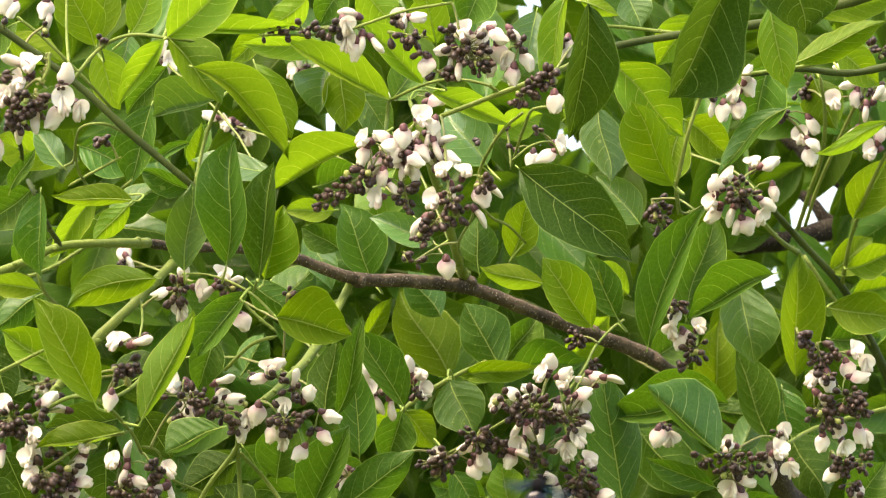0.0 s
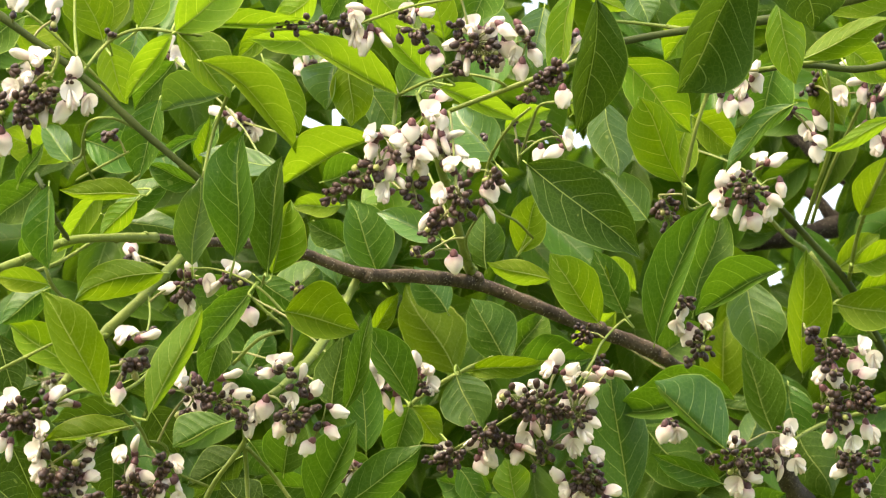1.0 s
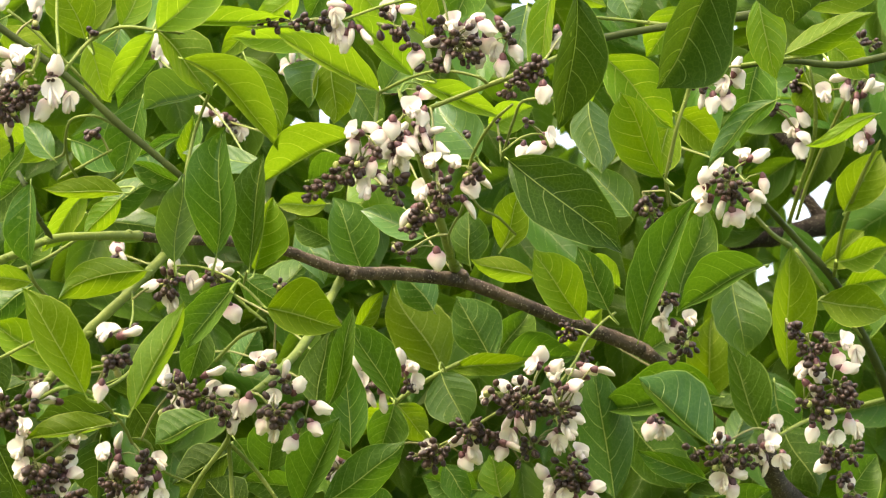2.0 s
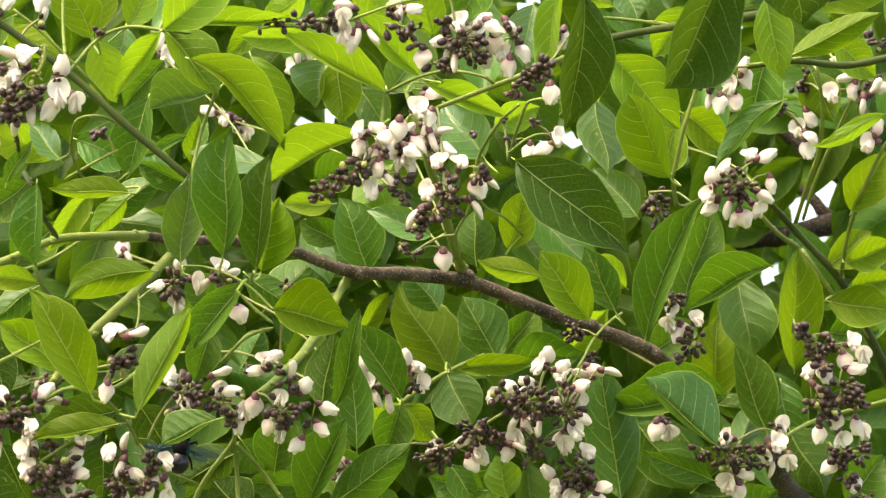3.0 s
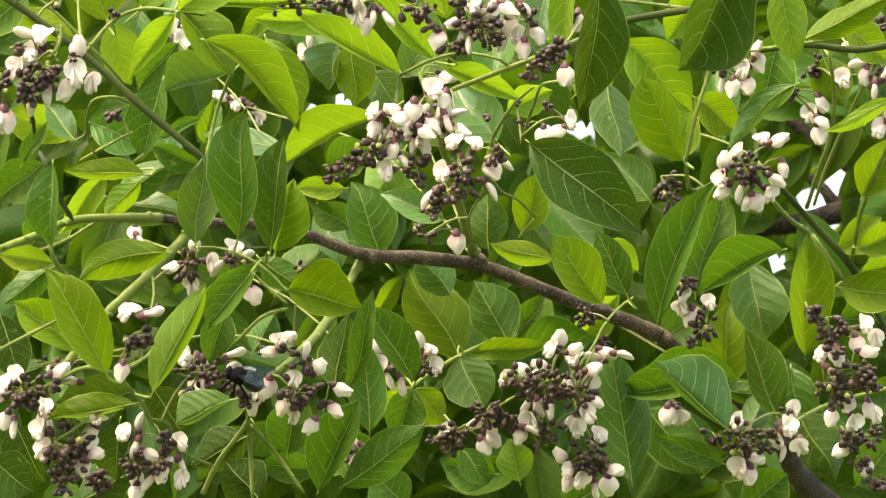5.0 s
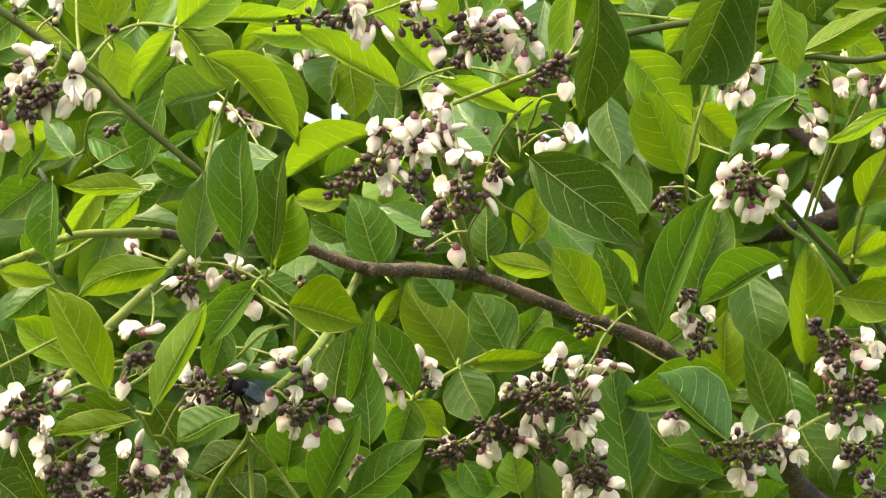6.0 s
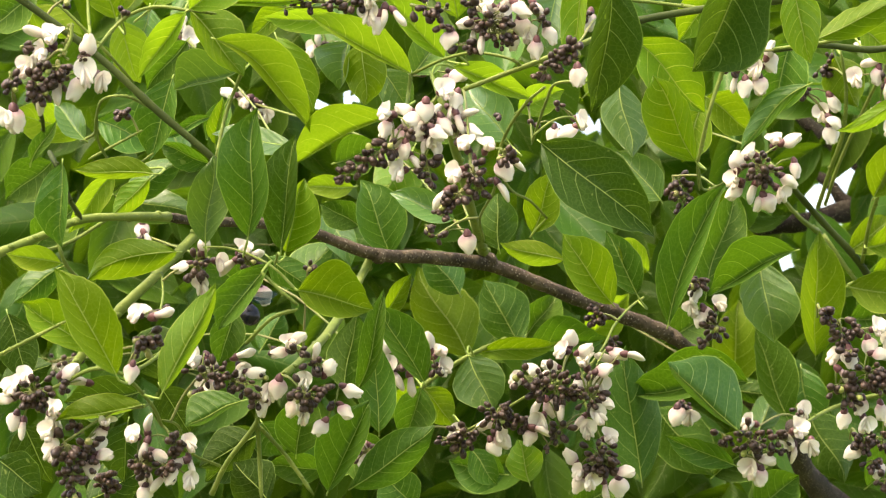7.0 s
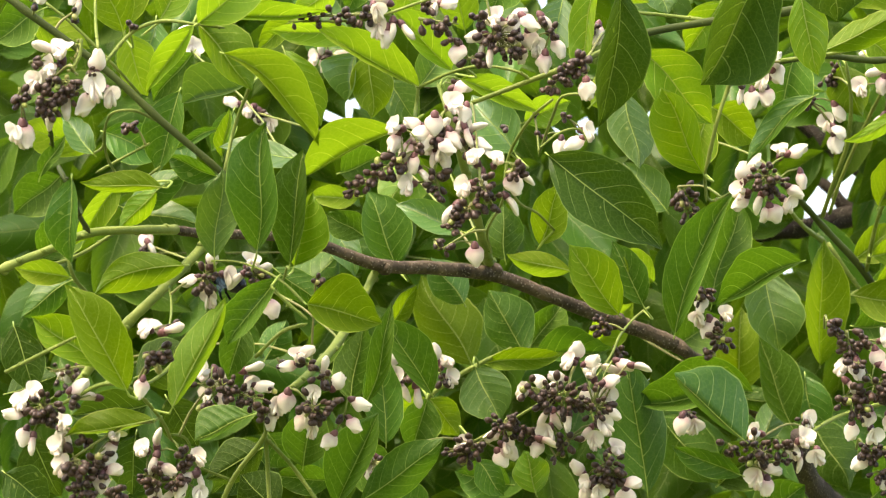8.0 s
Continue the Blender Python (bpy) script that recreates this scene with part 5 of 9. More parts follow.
leaf(main_branch, MATURE, (0.2682, 3.7207, 2.1258), (0.2762, 3.7295, 2.0747), 0.0177, 0.0177, 0.0000, 0.10, 0.02)
leaf(right_branch, MATURE, (0.2722, 3.6967, 2.0866), (0.3015, 3.7057, 2.0342), 0.0224, 0.0224, 0.0000, 0.25, 0.08)
leaf(drop_branch, MIDDLE, (0.0481, 3.4043, 1.9960), (0.0407, 3.3990, 2.0269), 0.0134, 0.0143, 0.0000, -0.12, 0.01)
leaf(drop_branch, MATURE, (0.0066, 3.4513, 2.0260), (0.0256, 3.4558, 1.9999), 0.0109, 0.0109, 0.0000, 0.25, 0.03, stalk=(0.0024, 3.3730, 2.0292))
leaf(edge_branch, BACKLIT, (-0.2645, 3.0813, 2.1007), (-0.3005, 3.0803, 2.1066), 0.0082, 0.0090, 0.0000, -0.38, 0.02)
leaf(edge_branch, MATURE, (-0.2655, 3.1027, 2.1019), (-0.2988, 3.1067, 2.0783), 0.0107, 0.0107, 0.0000, 0.25, 0.03)
leaf(main_branch, MATURE, (-0.1411, 3.4021, 2.1595), (-0.1067, 3.4066, 2.1336), 0.0117, 0.0117, 0.0000, 0.00, 0.03)
leaf(mid_branch, MATURE, (-0.1570, 3.6886, 2.1338), (-0.1392, 3.6834, 2.1644), 0.0127, 0.0127, 0.0000, -0.06, 0.05)
leaf(main_branch, MIDDLE, (-0.0591, 3.4094, 2.1174), (-0.0357, 3.4042, 2.1474), 0.0068, 0.0077, 0.0000, -0.17, 0.01)
leaf(main_branch, MATURE, (0.0263, 3.4012, 2.1652), (0.0238, 3.3942, 2.2056), 0.0162, 0.0153, 0.0000, 0.18, 0.07)
leaf(main_branch, SHADED, (0.1946, 3.6463, 2.0307), (0.2382, 3.6404, 2.0651), 0.0211, 0.0192, 0.0000, -0.18, 0.04)
leaf(right_branch, MATURE, (0.3005, 3.5086, 2.0060), (0.3299, 3.5029, 2.0391), 0.0185, 0.0185, 0.0000, -0.00, 0.08)
leaf(main_branch, MATURE, (0.1534, 3.6961, 2.0901), (0.1977, 3.7051, 2.0377), 0.0224, 0.0224, 0.0000, 0.18, 0.01)
leaf(main_branch, MATURE, (0.1636, 3.7171, 2.1470), (0.2038, 3.7126, 2.1734), 0.0167, 0.0167, 0.0000, -0.00, -0.00)
leaf(main_branch, SHADED, (-0.3250, 3.3591, 2.1106), (-0.3088, 3.3673, 2.0628), 0.0151, 0.0151, 0.0000, 0.18, 0.01)
leaf(main_branch, SHADED, (-0.3390, 3.4693, 2.0768), (-0.3015, 3.4672, 2.0892), 0.0137, 0.0137, 0.0000, 0.04, 0.03)
leaf(left_branch, MATURE, (-0.2940, 3.2031, 2.3077), (-0.3291, 3.2070, 2.2847), 0.0154, 0.0154, 0.0000, 0.13, 0.05)
leaf(upper_branch, BACKLIT, (-0.0586, 3.3406, 2.3673), (-0.0342, 3.3468, 2.3312), 0.0152, 0.0152, 0.0000, -0.26, -0.01)
leaf(upper_branch, MATURE, (0.0307, 3.3154, 2.3656), (0.0146, 3.3215, 2.3298), 0.0160, 0.0160, 0.0000, 0.17, 0.01)
leaf(upper_branch, PALE, (0.1328, 3.3420, 2.3593), (0.1429, 3.3461, 2.3352), 0.0134, 0.0125, 0.0000, 0.43, 0.02)
leaf(upper_branch, PALE, (0.0681, 3.3690, 2.3528), (0.0578, 3.3766, 2.3083), 0.0153, 0.0153, 0.0000, 0.35, 0.04)
leaf(upper_branch, BACKLIT, (0.0886, 3.3822, 2.2760), (0.1173, 3.3780, 2.3002), 0.0135, 0.0135, 0.0000, -0.36, 0.02)
leaf(upper_branch, BACKLIT, (0.0385, 3.3101, 2.2493), (0.0706, 3.3074, 2.2651), 0.0115, 0.0115, 0.0000, -0.26, 0.04)
leaf(main_branch, MATURE, (-0.1570, 3.4844, 2.1467), (-0.1905, 3.4802, 2.1715), 0.0166, 0.0166, 0.0000, -0.09, 0.01)
leaf(right_branch, MATURE, (0.3585, 3.8296, 2.2382), (0.3308, 3.8421, 2.1654), 0.0234, 0.0234, 0.0000, 0.06, 0.08)
leaf(main_branch, MIDDLE, (-0.0367, 3.6036, 2.2802), (-0.0628, 3.6109, 2.2372), 0.0192, 0.0192, 0.0000, 0.22, 0.04)
leaf(main_branch, MATURE, (-0.0962, 3.5494, 2.2568), (-0.0618, 3.5472, 2.2695), 0.0161, 0.0161, 0.0000, -0.09, 0.07)
leaf(main_branch, MATURE, (-0.0017, 3.6227, 2.1684), (-0.0279, 3.6168, 2.2028), 0.0154, 0.0154, 0.0000, 0.05, 0.04)
leaf(main_branch, MATURE, (-0.1359, 3.5942, 2.1639), (-0.0970, 3.5876, 2.2023), 0.0181, 0.0181, 0.0000, 0.15, 0.05)
leaf(edge_branch, MATURE, (-0.3189, 3.5055, 2.1842), (-0.2850, 3.4998, 2.2176), 0.0167, 0.0167, 0.0000, 0.07, 0.08)
leaf(main_branch, SHADED, (-0.2451, 3.4937, 2.0929), (-0.2031, 3.4901, 2.1136), 0.0203, 0.0203, 0.0000, -0.04, 0.02)
leaf(mid_branch, MATURE, (-0.0940, 3.5029, 2.0391), (-0.0520, 3.5071, 2.0143), 0.0185, 0.0185, 0.0000, 0.21, 0.00)
leaf(drop_branch, MATURE, (0.0319, 3.5071, 2.0143), (-0.0101, 3.5057, 2.0226), 0.0166, 0.0166, 0.0000, 0.01, 0.07)
leaf(main_branch, BACKLIT, (0.0950, 3.6576, 2.1382), (0.1302, 3.6517, 2.1729), 0.0145, 0.0145, 0.0000, -0.51, 0.07)
leaf(main_branch, SHADED, (-0.3124, 3.1672, 1.9818), (-0.2821, 3.1711, 1.9593), 0.0167, 0.0167, 0.0000, 0.07, 0.03)
leaf(low_branch, SHADED, (-0.2665, 3.3569, 1.9764), (-0.2263, 3.3535, 1.9962), 0.0177, 0.0177, 0.0000, -0.08, 0.07)
leaf(low_branch, SHADED, (-0.1370, 3.3326, 1.9737), (-0.1609, 3.3279, 2.0011), 0.0175, 0.0175, 0.0000, 0.15, -0.00)
leaf(drop_branch, MATURE, (-0.0335, 3.3333, 1.9697), (-0.0574, 3.3292, 1.9933), 0.0167, 0.0167, 0.0000, 0.07, 0.04)
leaf(drop_branch, MATURE, (0.0804, 3.4328, 1.9808), (0.1132, 3.4300, 1.9969), 0.0181, 0.0181, 0.0000, 0.08, 0.02)
leaf(right_branch, MATURE, (0.2166, 3.5114, 1.9895), (0.2501, 3.5071, 2.0143), 0.0203, 0.0203, 0.0000, -0.04, 0.04)
leaf(upper_branch, BACKLIT, (-0.0753, 3.1903, 2.2843), (-0.1393, 3.1891, 2.2911), 0.0101, 0.0078, 0.0000, -0.30, 0.05)
leaf(upper_branch, MIDDLE, (-0.1233, 3.2273, 2.3050), (-0.1488, 3.2307, 2.2849), 0.0079, 0.0094, 0.0000, -0.20, 0.05)
leaf(left_branch, MIDDLE, (-0.1724, 3.2433, 2.2114), (-0.1665, 3.2376, 2.2447), 0.0071, 0.0027, 0.0000, -0.20, 0.05)
leaf(left_branch, MATURE, (-0.1773, 3.2793, 2.2384), (-0.2114, 3.2818, 2.2235), 0.0036, 0.0048, 0.0000, 0.10, 0.05)
leaf(left_branch, PALE, (-0.2016, 3.4419, 2.2369), (-0.2224, 3.4362, 2.2698), 0.0083, 0.0100, 0.0000, 0.20, 0.05)
leaf(edge_branch, MIDDLE, (-0.2181, 3.2473, 2.1882), (-0.2447, 3.2518, 2.1619), 0.0079, 0.0094, 0.0000, -0.30, 0.05)

# ---------------------------------------------------------------- flower clusters
cluster = raceme((-0.2653, 2.9457, 2.2069), "dense cluster of purple-brown buds with a few cream flowers", 0)
stalks = []
stalks += bud_group(cluster, (-0.2653, 2.9457, 2.2069), (-0.2546, 2.9475, 2.1964), 0.0097, 34, seed=0)
stalks += bud_group(cluster, (-0.2749, 2.9478, 2.1946), (-0.2670, 2.9491, 2.1865), 0.0082, 26, seed=1)
stalks += bud_group(cluster, (-0.2820, 2.9501, 2.2169), (-0.2798, 2.9499, 2.2180), 0.0029, 4, seed=2)
stalks += bud_group(cluster, (-0.2878, 2.9468, 2.2005), (-0.2867, 2.9486, 2.1899), 0.0054, 11, seed=3)
stalks += bud_group(cluster, (-0.2447, 2.9507, 2.2132), (-0.2440, 2.9508, 2.2125), 0.0021, 3, seed=4)
stalks += bud_group(cluster, (-0.2547, 2.9511, 2.2110), (-0.2502, 2.9477, 2.2308), 0.0022, 26, size=0.0020, green=1.0, seed=3)
at = blossom(cluster, (-0.2708, 2.9513, 2.2264), 200, 0.0188)
stalks.append(pedicel(cluster, (-0.2798, 2.9499, 2.2180), at))
at = blossom(cluster, (-0.2621, 2.9512, 2.2227), 250, 0.0188, opened=True)
stalks.append(pedicel(cluster, (-0.2653, 2.9457, 2.2069), at))
at = blossom(cluster, (-0.2676, 2.9499, 2.2144), 180, 0.0188, opened=True)
stalks.append(pedicel(cluster, (-0.2653, 2.9457, 2.2069), at))
at = blossom(cluster, (-0.2716, 2.9552, 2.2111), 150, 0.0188)
stalks.append(pedicel(cluster, (-0.2798, 2.9499, 2.2180), at))
at = blossom(cluster, (-0.2787, 2.9562, 2.2054), 160, 0.0188, opened=True)
stalks.append(pedicel(cluster, (-0.2820, 2.9501, 2.2169), at))
at = blossom(cluster, (-0.2390, 2.9493, 2.2169), 280, 0.0188)
stalks.append(pedicel(cluster, (-0.2440, 2.9508, 2.2125), at))
at = blossom(cluster, (-0.2315, 2.9596, 2.1979), 60, 0.0188, opened=True)
stalks.append(pedicel(cluster, (-0.2440, 2.9508, 2.2125), at))
at = blossom(cluster, (-0.2413, 2.9512, 2.2009), 40, 0.0188, opened=True)
stalks.append(pedicel(cluster, (-0.2440, 2.9508, 2.2125), at))
at = blossom(cluster, (-0.2464, 2.9580, 2.1931), 120, 0.0188)
stalks.append(pedicel(cluster, (-0.2546, 2.9475, 2.1964), at))
at = blossom(cluster, (-0.2583, 2.9552, 2.1907), 90, 0.0188)
stalks.append(pedicel(cluster, (-0.2546, 2.9475, 2.1964), at))
at = blossom(cluster, (-0.2698, 2.9646, 2.1867), 90, 0.0188)
stalks.append(pedicel(cluster, (-0.2670, 2.9491, 2.1865), at))
at = blossom(cluster, (-0.2897, 2.9573, 2.1745), 120, 0.0188, opened=True)
stalks.append(pedicel(cluster, (-0.2867, 2.9486, 2.1899), at))
at = blossom(cluster, (-0.2852, 2.9599, 2.1725), 80, 0.0188)
stalks.append(pedicel(cluster, (-0.2867, 2.9486, 2.1899), at))
stalks.append(peduncle(cluster, (-0.2513, 2.9199, 2.2079), (-0.2653, 2.9457, 2.2069)))
stems_of(cluster, stalks)
cluster = raceme((-0.2844, 3.0100, 2.2703), "a few cream-white pea flowers with small dark buds", 1)
stalks = []
stalks += bud_group(cluster, (-0.2844, 3.0100, 2.2703), (-0.2837, 3.0103, 2.2689), 0.0029, 4, seed=9)
at = blossom(cluster, (-0.2820, 2.9990, 2.2754), 90)
stalks.append(pedicel(cluster, (-0.2844, 3.0100, 2.2703), at))
at = blossom(cluster, (-0.2784, 2.9995, 2.2725), 110)
stalks.append(pedicel(cluster, (-0.2844, 3.0100, 2.2703), at))
stalks.append(peduncle(cluster, (-0.2875, 3.0422, 2.2666), (-0.2844, 3.0100, 2.2703)))
stems_of(cluster, stalks)
cluster = raceme((-0.2630, 3.0521, 2.2713), "a few cream-white pea flowers with small dark buds", 2)
stalks = []
stalks += bud_group(cluster, (-0.2630, 3.0521, 2.2713), (-0.2615, 3.0522, 2.2706), 0.0030, 5, seed=78)
at = blossom(cluster, (-0.2617, 3.0519, 2.2842), 100)
stalks.append(pedicel(cluster, (-0.2630, 3.0521, 2.2713), at))
at = blossom(cluster, (-0.2595, 3.0530, 2.2776), 95)
stalks.append(pedicel(cluster, (-0.2630, 3.0521, 2.2713), at))
stalks.append(peduncle(cluster, (-0.2745, 3.0438, 2.2572), (-0.2630, 3.0521, 2.2713)))
stems_of(cluster, stalks)
cluster = raceme((-0.2255, 3.0535, 2.2633), "small tuft of dry brownish buds", 3)
stalks = []
stalks += bud_group(cluster, (-0.2255, 3.0535, 2.2633), (-0.2247, 3.0535, 2.2633), 0.0015, 3, seed=180)
stalks.append(peduncle(cluster, (-0.2251, 3.0544, 2.2578), (-0.2255, 3.0535, 2.2633)))
stems_of(cluster, stalks)
cluster = raceme((-0.0460, 3.0226, 2.1709), "tapering chain of dark purple-brown buds with cream blossoms", 4)
stalks = []
stalks += bud_group(cluster, (-0.0460, 3.0226, 2.1709), (-0.0825, 3.0269, 2.1455), 0.0062, 46, seed=148)
stalks += bud_group(cluster, (-0.0242, 3.0262, 2.1858), (-0.0227, 3.0265, 2.1836), 0.0040, 6, seed=149)
stalks += bud_group(cluster, (-0.0259, 3.0302, 2.1619), (-0.0218, 3.0328, 2.1468), 0.0051, 16, seed=150)
stalks += bud_group(cluster, (-0.0058, 3.0276, 2.1772), (-0.0047, 3.0279, 2.1758), 0.0029, 4, seed=151)
stalks += bud_group(cluster, (-0.0365, 3.0151, 2.1791), (-0.0358, 3.0157, 2.1755), 0.0033, 6, seed=152)
at = blossom(cluster, (-0.0505, 3.0174, 2.1892), 200, 0.0160, opened=True)
stalks.append(pedicel(cluster, (-0.0365, 3.0151, 2.1791), at))
at = blossom(cluster, (-0.0509, 3.0238, 2.1808), 110, 0.0160)
stalks.append(pedicel(cluster, (-0.0460, 3.0226, 2.1709), at))
at = blossom(cluster, (-0.0337, 3.0251, 2.1871), 160, 0.0160)
stalks.append(pedicel(cluster, (-0.0242, 3.0262, 2.1858), at))
at = blossom(cluster, (-0.0256, 3.0184, 2.1914), 90, 0.0160)
stalks.append(pedicel(cluster, (-0.0242, 3.0262, 2.1858), at))
at = blossom(cluster, (-0.0147, 3.0196, 2.2039), 350, 0.0160)
stalks.append(pedicel(cluster, (-0.0242, 3.0262, 2.1858), at))
at = blossom(cluster, (-0.0059, 3.0230, 2.1995), 100, 0.0160)
stalks.append(pedicel(cluster, (-0.0058, 3.0276, 2.1772), at))
at = blossom(cluster, (-0.0132, 3.0259, 2.1836), 60, 0.0160)
stalks.append(pedicel(cluster, (-0.0227, 3.0265, 2.1836), at))
at = blossom(cluster, (-0.0219, 3.0264, 2.1747), 80, 0.0160, opened=True)
stalks.append(pedicel(cluster, (-0.0227, 3.0265, 2.1836), at))
at = blossom(cluster, (-0.0315, 3.0298, 2.1768), 200, 0.0160)
stalks.append(pedicel(cluster, (-0.0227, 3.0265, 2.1836), at))
at = blossom(cluster, (-0.0182, 3.0307, 2.1695), 80, 0.0160)
stalks.append(pedicel(cluster, (-0.0259, 3.0302, 2.1619), at))
at = blossom(cluster, (-0.0394, 3.0257, 2.1666), 100, 0.0160)
stalks.append(pedicel(cluster, (-0.0460, 3.0226, 2.1709), at))
at = blossom(cluster, (-0.0332, 3.0288, 2.1598), 50, 0.0160)
stalks.append(pedicel(cluster, (-0.0259, 3.0302, 2.1619), at))
at = blossom(cluster, (-0.0423, 3.0291, 2.1527), 160, 0.0160)
stalks.append(pedicel(cluster, (-0.0238, 3.0315, 2.1544), at))
at = blossom(cluster, (-0.0439, 3.0287, 2.1758), 120, 0.0160)
stalks.append(pedicel(cluster, (-0.0460, 3.0226, 2.1709), at))
at = blossom(cluster, (-0.0044, 3.0239, 2.1854), 70, 0.0160)
stalks.append(pedicel(cluster, (-0.0058, 3.0276, 2.1772), at))
at = blossom(cluster, (0.0004, 3.0328, 2.1909), 330, 0.0160)
stalks.append(pedicel(cluster, (-0.0058, 3.0276, 2.1772), at))
at = blossom(cluster, (0.0037, 3.0297, 2.1806), 30, 0.0160)
stalks.append(pedicel(cluster, (-0.0047, 3.0279, 2.1758), at))
at = blossom(cluster, (-0.0385, 3.0306, 2.1937), 200, 0.0150)
stalks.append(pedicel(cluster, (-0.0242, 3.0262, 2.1858), at))
at = blossom(cluster, (-0.0293, 3.0258, 2.1820), 120, 0.0150)
stalks.append(pedicel(cluster, (-0.0242, 3.0262, 2.1858), at))
at = blossom(cluster, (-0.0259, 3.0317, 2.1719), 100, 0.0150)
stalks.append(pedicel(cluster, (-0.0259, 3.0302, 2.1619), at))
at = blossom(cluster, (-0.0462, 3.0388, 2.1650), 120, 0.0150)
stalks.append(pedicel(cluster, (-0.0460, 3.0226, 2.1709), at))
at = blossom(cluster, (-0.0182, 3.0176, 2.1767), 40, 0.0150)
stalks.append(pedicel(cluster, (-0.0227, 3.0265, 2.1836), at))
at = blossom(cluster, (-0.0091, 3.0310, 2.1935), 60, 0.0150)
stalks.append(pedicel(cluster, (-0.0058, 3.0276, 2.1772), at))
at = blossom(cluster, (-0.0062, 3.0359, 2.1833), 80, 0.0150)
stalks.append(pedicel(cluster, (-0.0058, 3.0276, 2.1772), at))
at = blossom(cluster, (-0.0205, 3.0299, 2.1918), 300, 0.0150)
stalks.append(pedicel(cluster, (-0.0242, 3.0262, 2.1858), at))
stalks.append(peduncle(cluster, (-0.0015, 3.0724, 2.2156), (-0.0460, 3.0226, 2.1709)))
stems_of(cluster, stalks)
cluster = raceme((0.0032, 2.9955, 2.1511), "tapering chain of dark purple-brown buds with cream blossoms", 5)
stalks = []
stalks += bud_group(cluster, (0.0032, 2.9955, 2.1511), (0.0095, 2.9983, 2.1347), 0.0098, 30, seed=185)
stalks += bud_group(cluster, (-0.0014, 2.9981, 2.1358), (-0.0158, 3.0011, 2.1182), 0.0062, 28, seed=186)
stalks += bud_group(cluster, (0.0224, 2.9938, 2.1612), (0.0268, 2.9947, 2.1555), 0.0062, 14, seed=187)
stalks += bud_group(cluster, (-0.0260, 3.0079, 2.1142), (-0.0252, 3.0081, 2.1128), 0.0025, 5, seed=188)
at = blossom(cluster, (0.0003, 3.0003, 2.1646), 240, 0.0170, opened=True)
stalks.append(pedicel(cluster, (0.0032, 2.9955, 2.1511), at))
at = blossom(cluster, (0.0134, 3.0014, 2.1641), 300, 0.0170, opened=True)
stalks.append(pedicel(cluster, (0.0224, 2.9938, 2.1612), at))
at = blossom(cluster, (-0.0054, 3.0045, 2.1480), 150, 0.0170)
stalks.append(pedicel(cluster, (0.0032, 2.9955, 2.1511), at))
at = blossom(cluster, (0.0251, 3.0013, 2.1497), 70, 0.0170)
stalks.append(pedicel(cluster, (0.0268, 2.9947, 2.1555), at))
at = blossom(cluster, (0.0233, 3.0059, 2.1373), 55, 0.0170)
stalks.append(pedicel(cluster, (0.0095, 2.9983, 2.1347), at))
at = blossom(cluster, (0.0309, 3.0044, 2.1544), 30, 0.0170)
stalks.append(pedicel(cluster, (0.0268, 2.9947, 2.1555), at))
at = blossom(cluster, (-0.0148, 3.0052, 2.1314), 130, 0.0170)
stalks.append(pedicel(cluster, (-0.0086, 2.9996, 2.1270), at))
at = blossom(cluster, (0.0055, 3.0071, 2.1526), 80, 0.0170)
stalks.append(pedicel(cluster, (0.0032, 2.9955, 2.1511), at))
stalks.append(peduncle(cluster, (-0.0015, 3.0724, 2.2156), (0.0032, 2.9955, 2.1511)))
stems_of(cluster, stalks)
cluster = raceme((-0.0190, 3.2081, 2.1417), "a few cream-white pea flowers with small dark buds", 6)
stalks = []
stalks += bud_group(cluster, (-0.0190, 3.2081, 2.1417), (-0.0170, 3.2084, 2.1402), 0.0031, 4, seed=741)
at = blossom(cluster, (0.0027, 3.2108, 2.1378), 85)
stalks.append(pedicel(cluster, (-0.0190, 3.2081, 2.1417), at))
stalks.append(peduncle(cluster, (0.0108, 3.2060, 2.1539), (-0.0190, 3.2081, 2.1417)))
stems_of(cluster, stalks)
cluster = raceme((-0.0660, 3.0316, 2.2668), "tapering chain of dark purple-brown buds with cream blossoms", 7)
stalks = []
stalks += bud_group(cluster, (-0.0660, 3.0316, 2.2668), (-0.1214, 3.0321, 2.2639), 0.0063, 33, seed=612)
at = blossom(cluster, (-0.0628, 3.0350, 2.2585), 130, opened=True)
stalks.append(pedicel(cluster, (-0.0660, 3.0316, 2.2668), at))
at = blossom(cluster, (-0.0532, 3.0352, 2.2574), 95)
stalks.append(pedicel(cluster, (-0.0660, 3.0316, 2.2668), at))
at = blossom(cluster, (-0.0443, 3.0353, 2.2571), 50)
stalks.append(pedicel(cluster, (-0.0660, 3.0316, 2.2668), at))
at = blossom(cluster, (-0.0569, 3.0360, 2.2527), 90)
stalks.append(pedicel(cluster, (-0.0660, 3.0316, 2.2668), at))
at = blossom(cluster, (-0.0598, 3.0321, 2.2756), 200)
stalks.append(pedicel(cluster, (-0.0660, 3.0316, 2.2668), at))
at = blossom(cluster, (-0.0633, 3.0214, 2.2668), 80)
stalks.append(pedicel(cluster, (-0.0660, 3.0316, 2.2668), at))
stalks.append(peduncle(cluster, (-0.0647, 3.0320, 2.2645), (-0.0660, 3.0316, 2.2668)))
stems_of(cluster, stalks)
cluster = raceme((-0.0322, 3.0412, 2.2727), "a few cream-white pea flowers with small dark buds", 8)
stalks = []
stalks += bud_group(cluster, (-0.0322, 3.0412, 2.2727), (-0.0311, 3.0413, 2.2720), 0.0019, 4, seed=705)
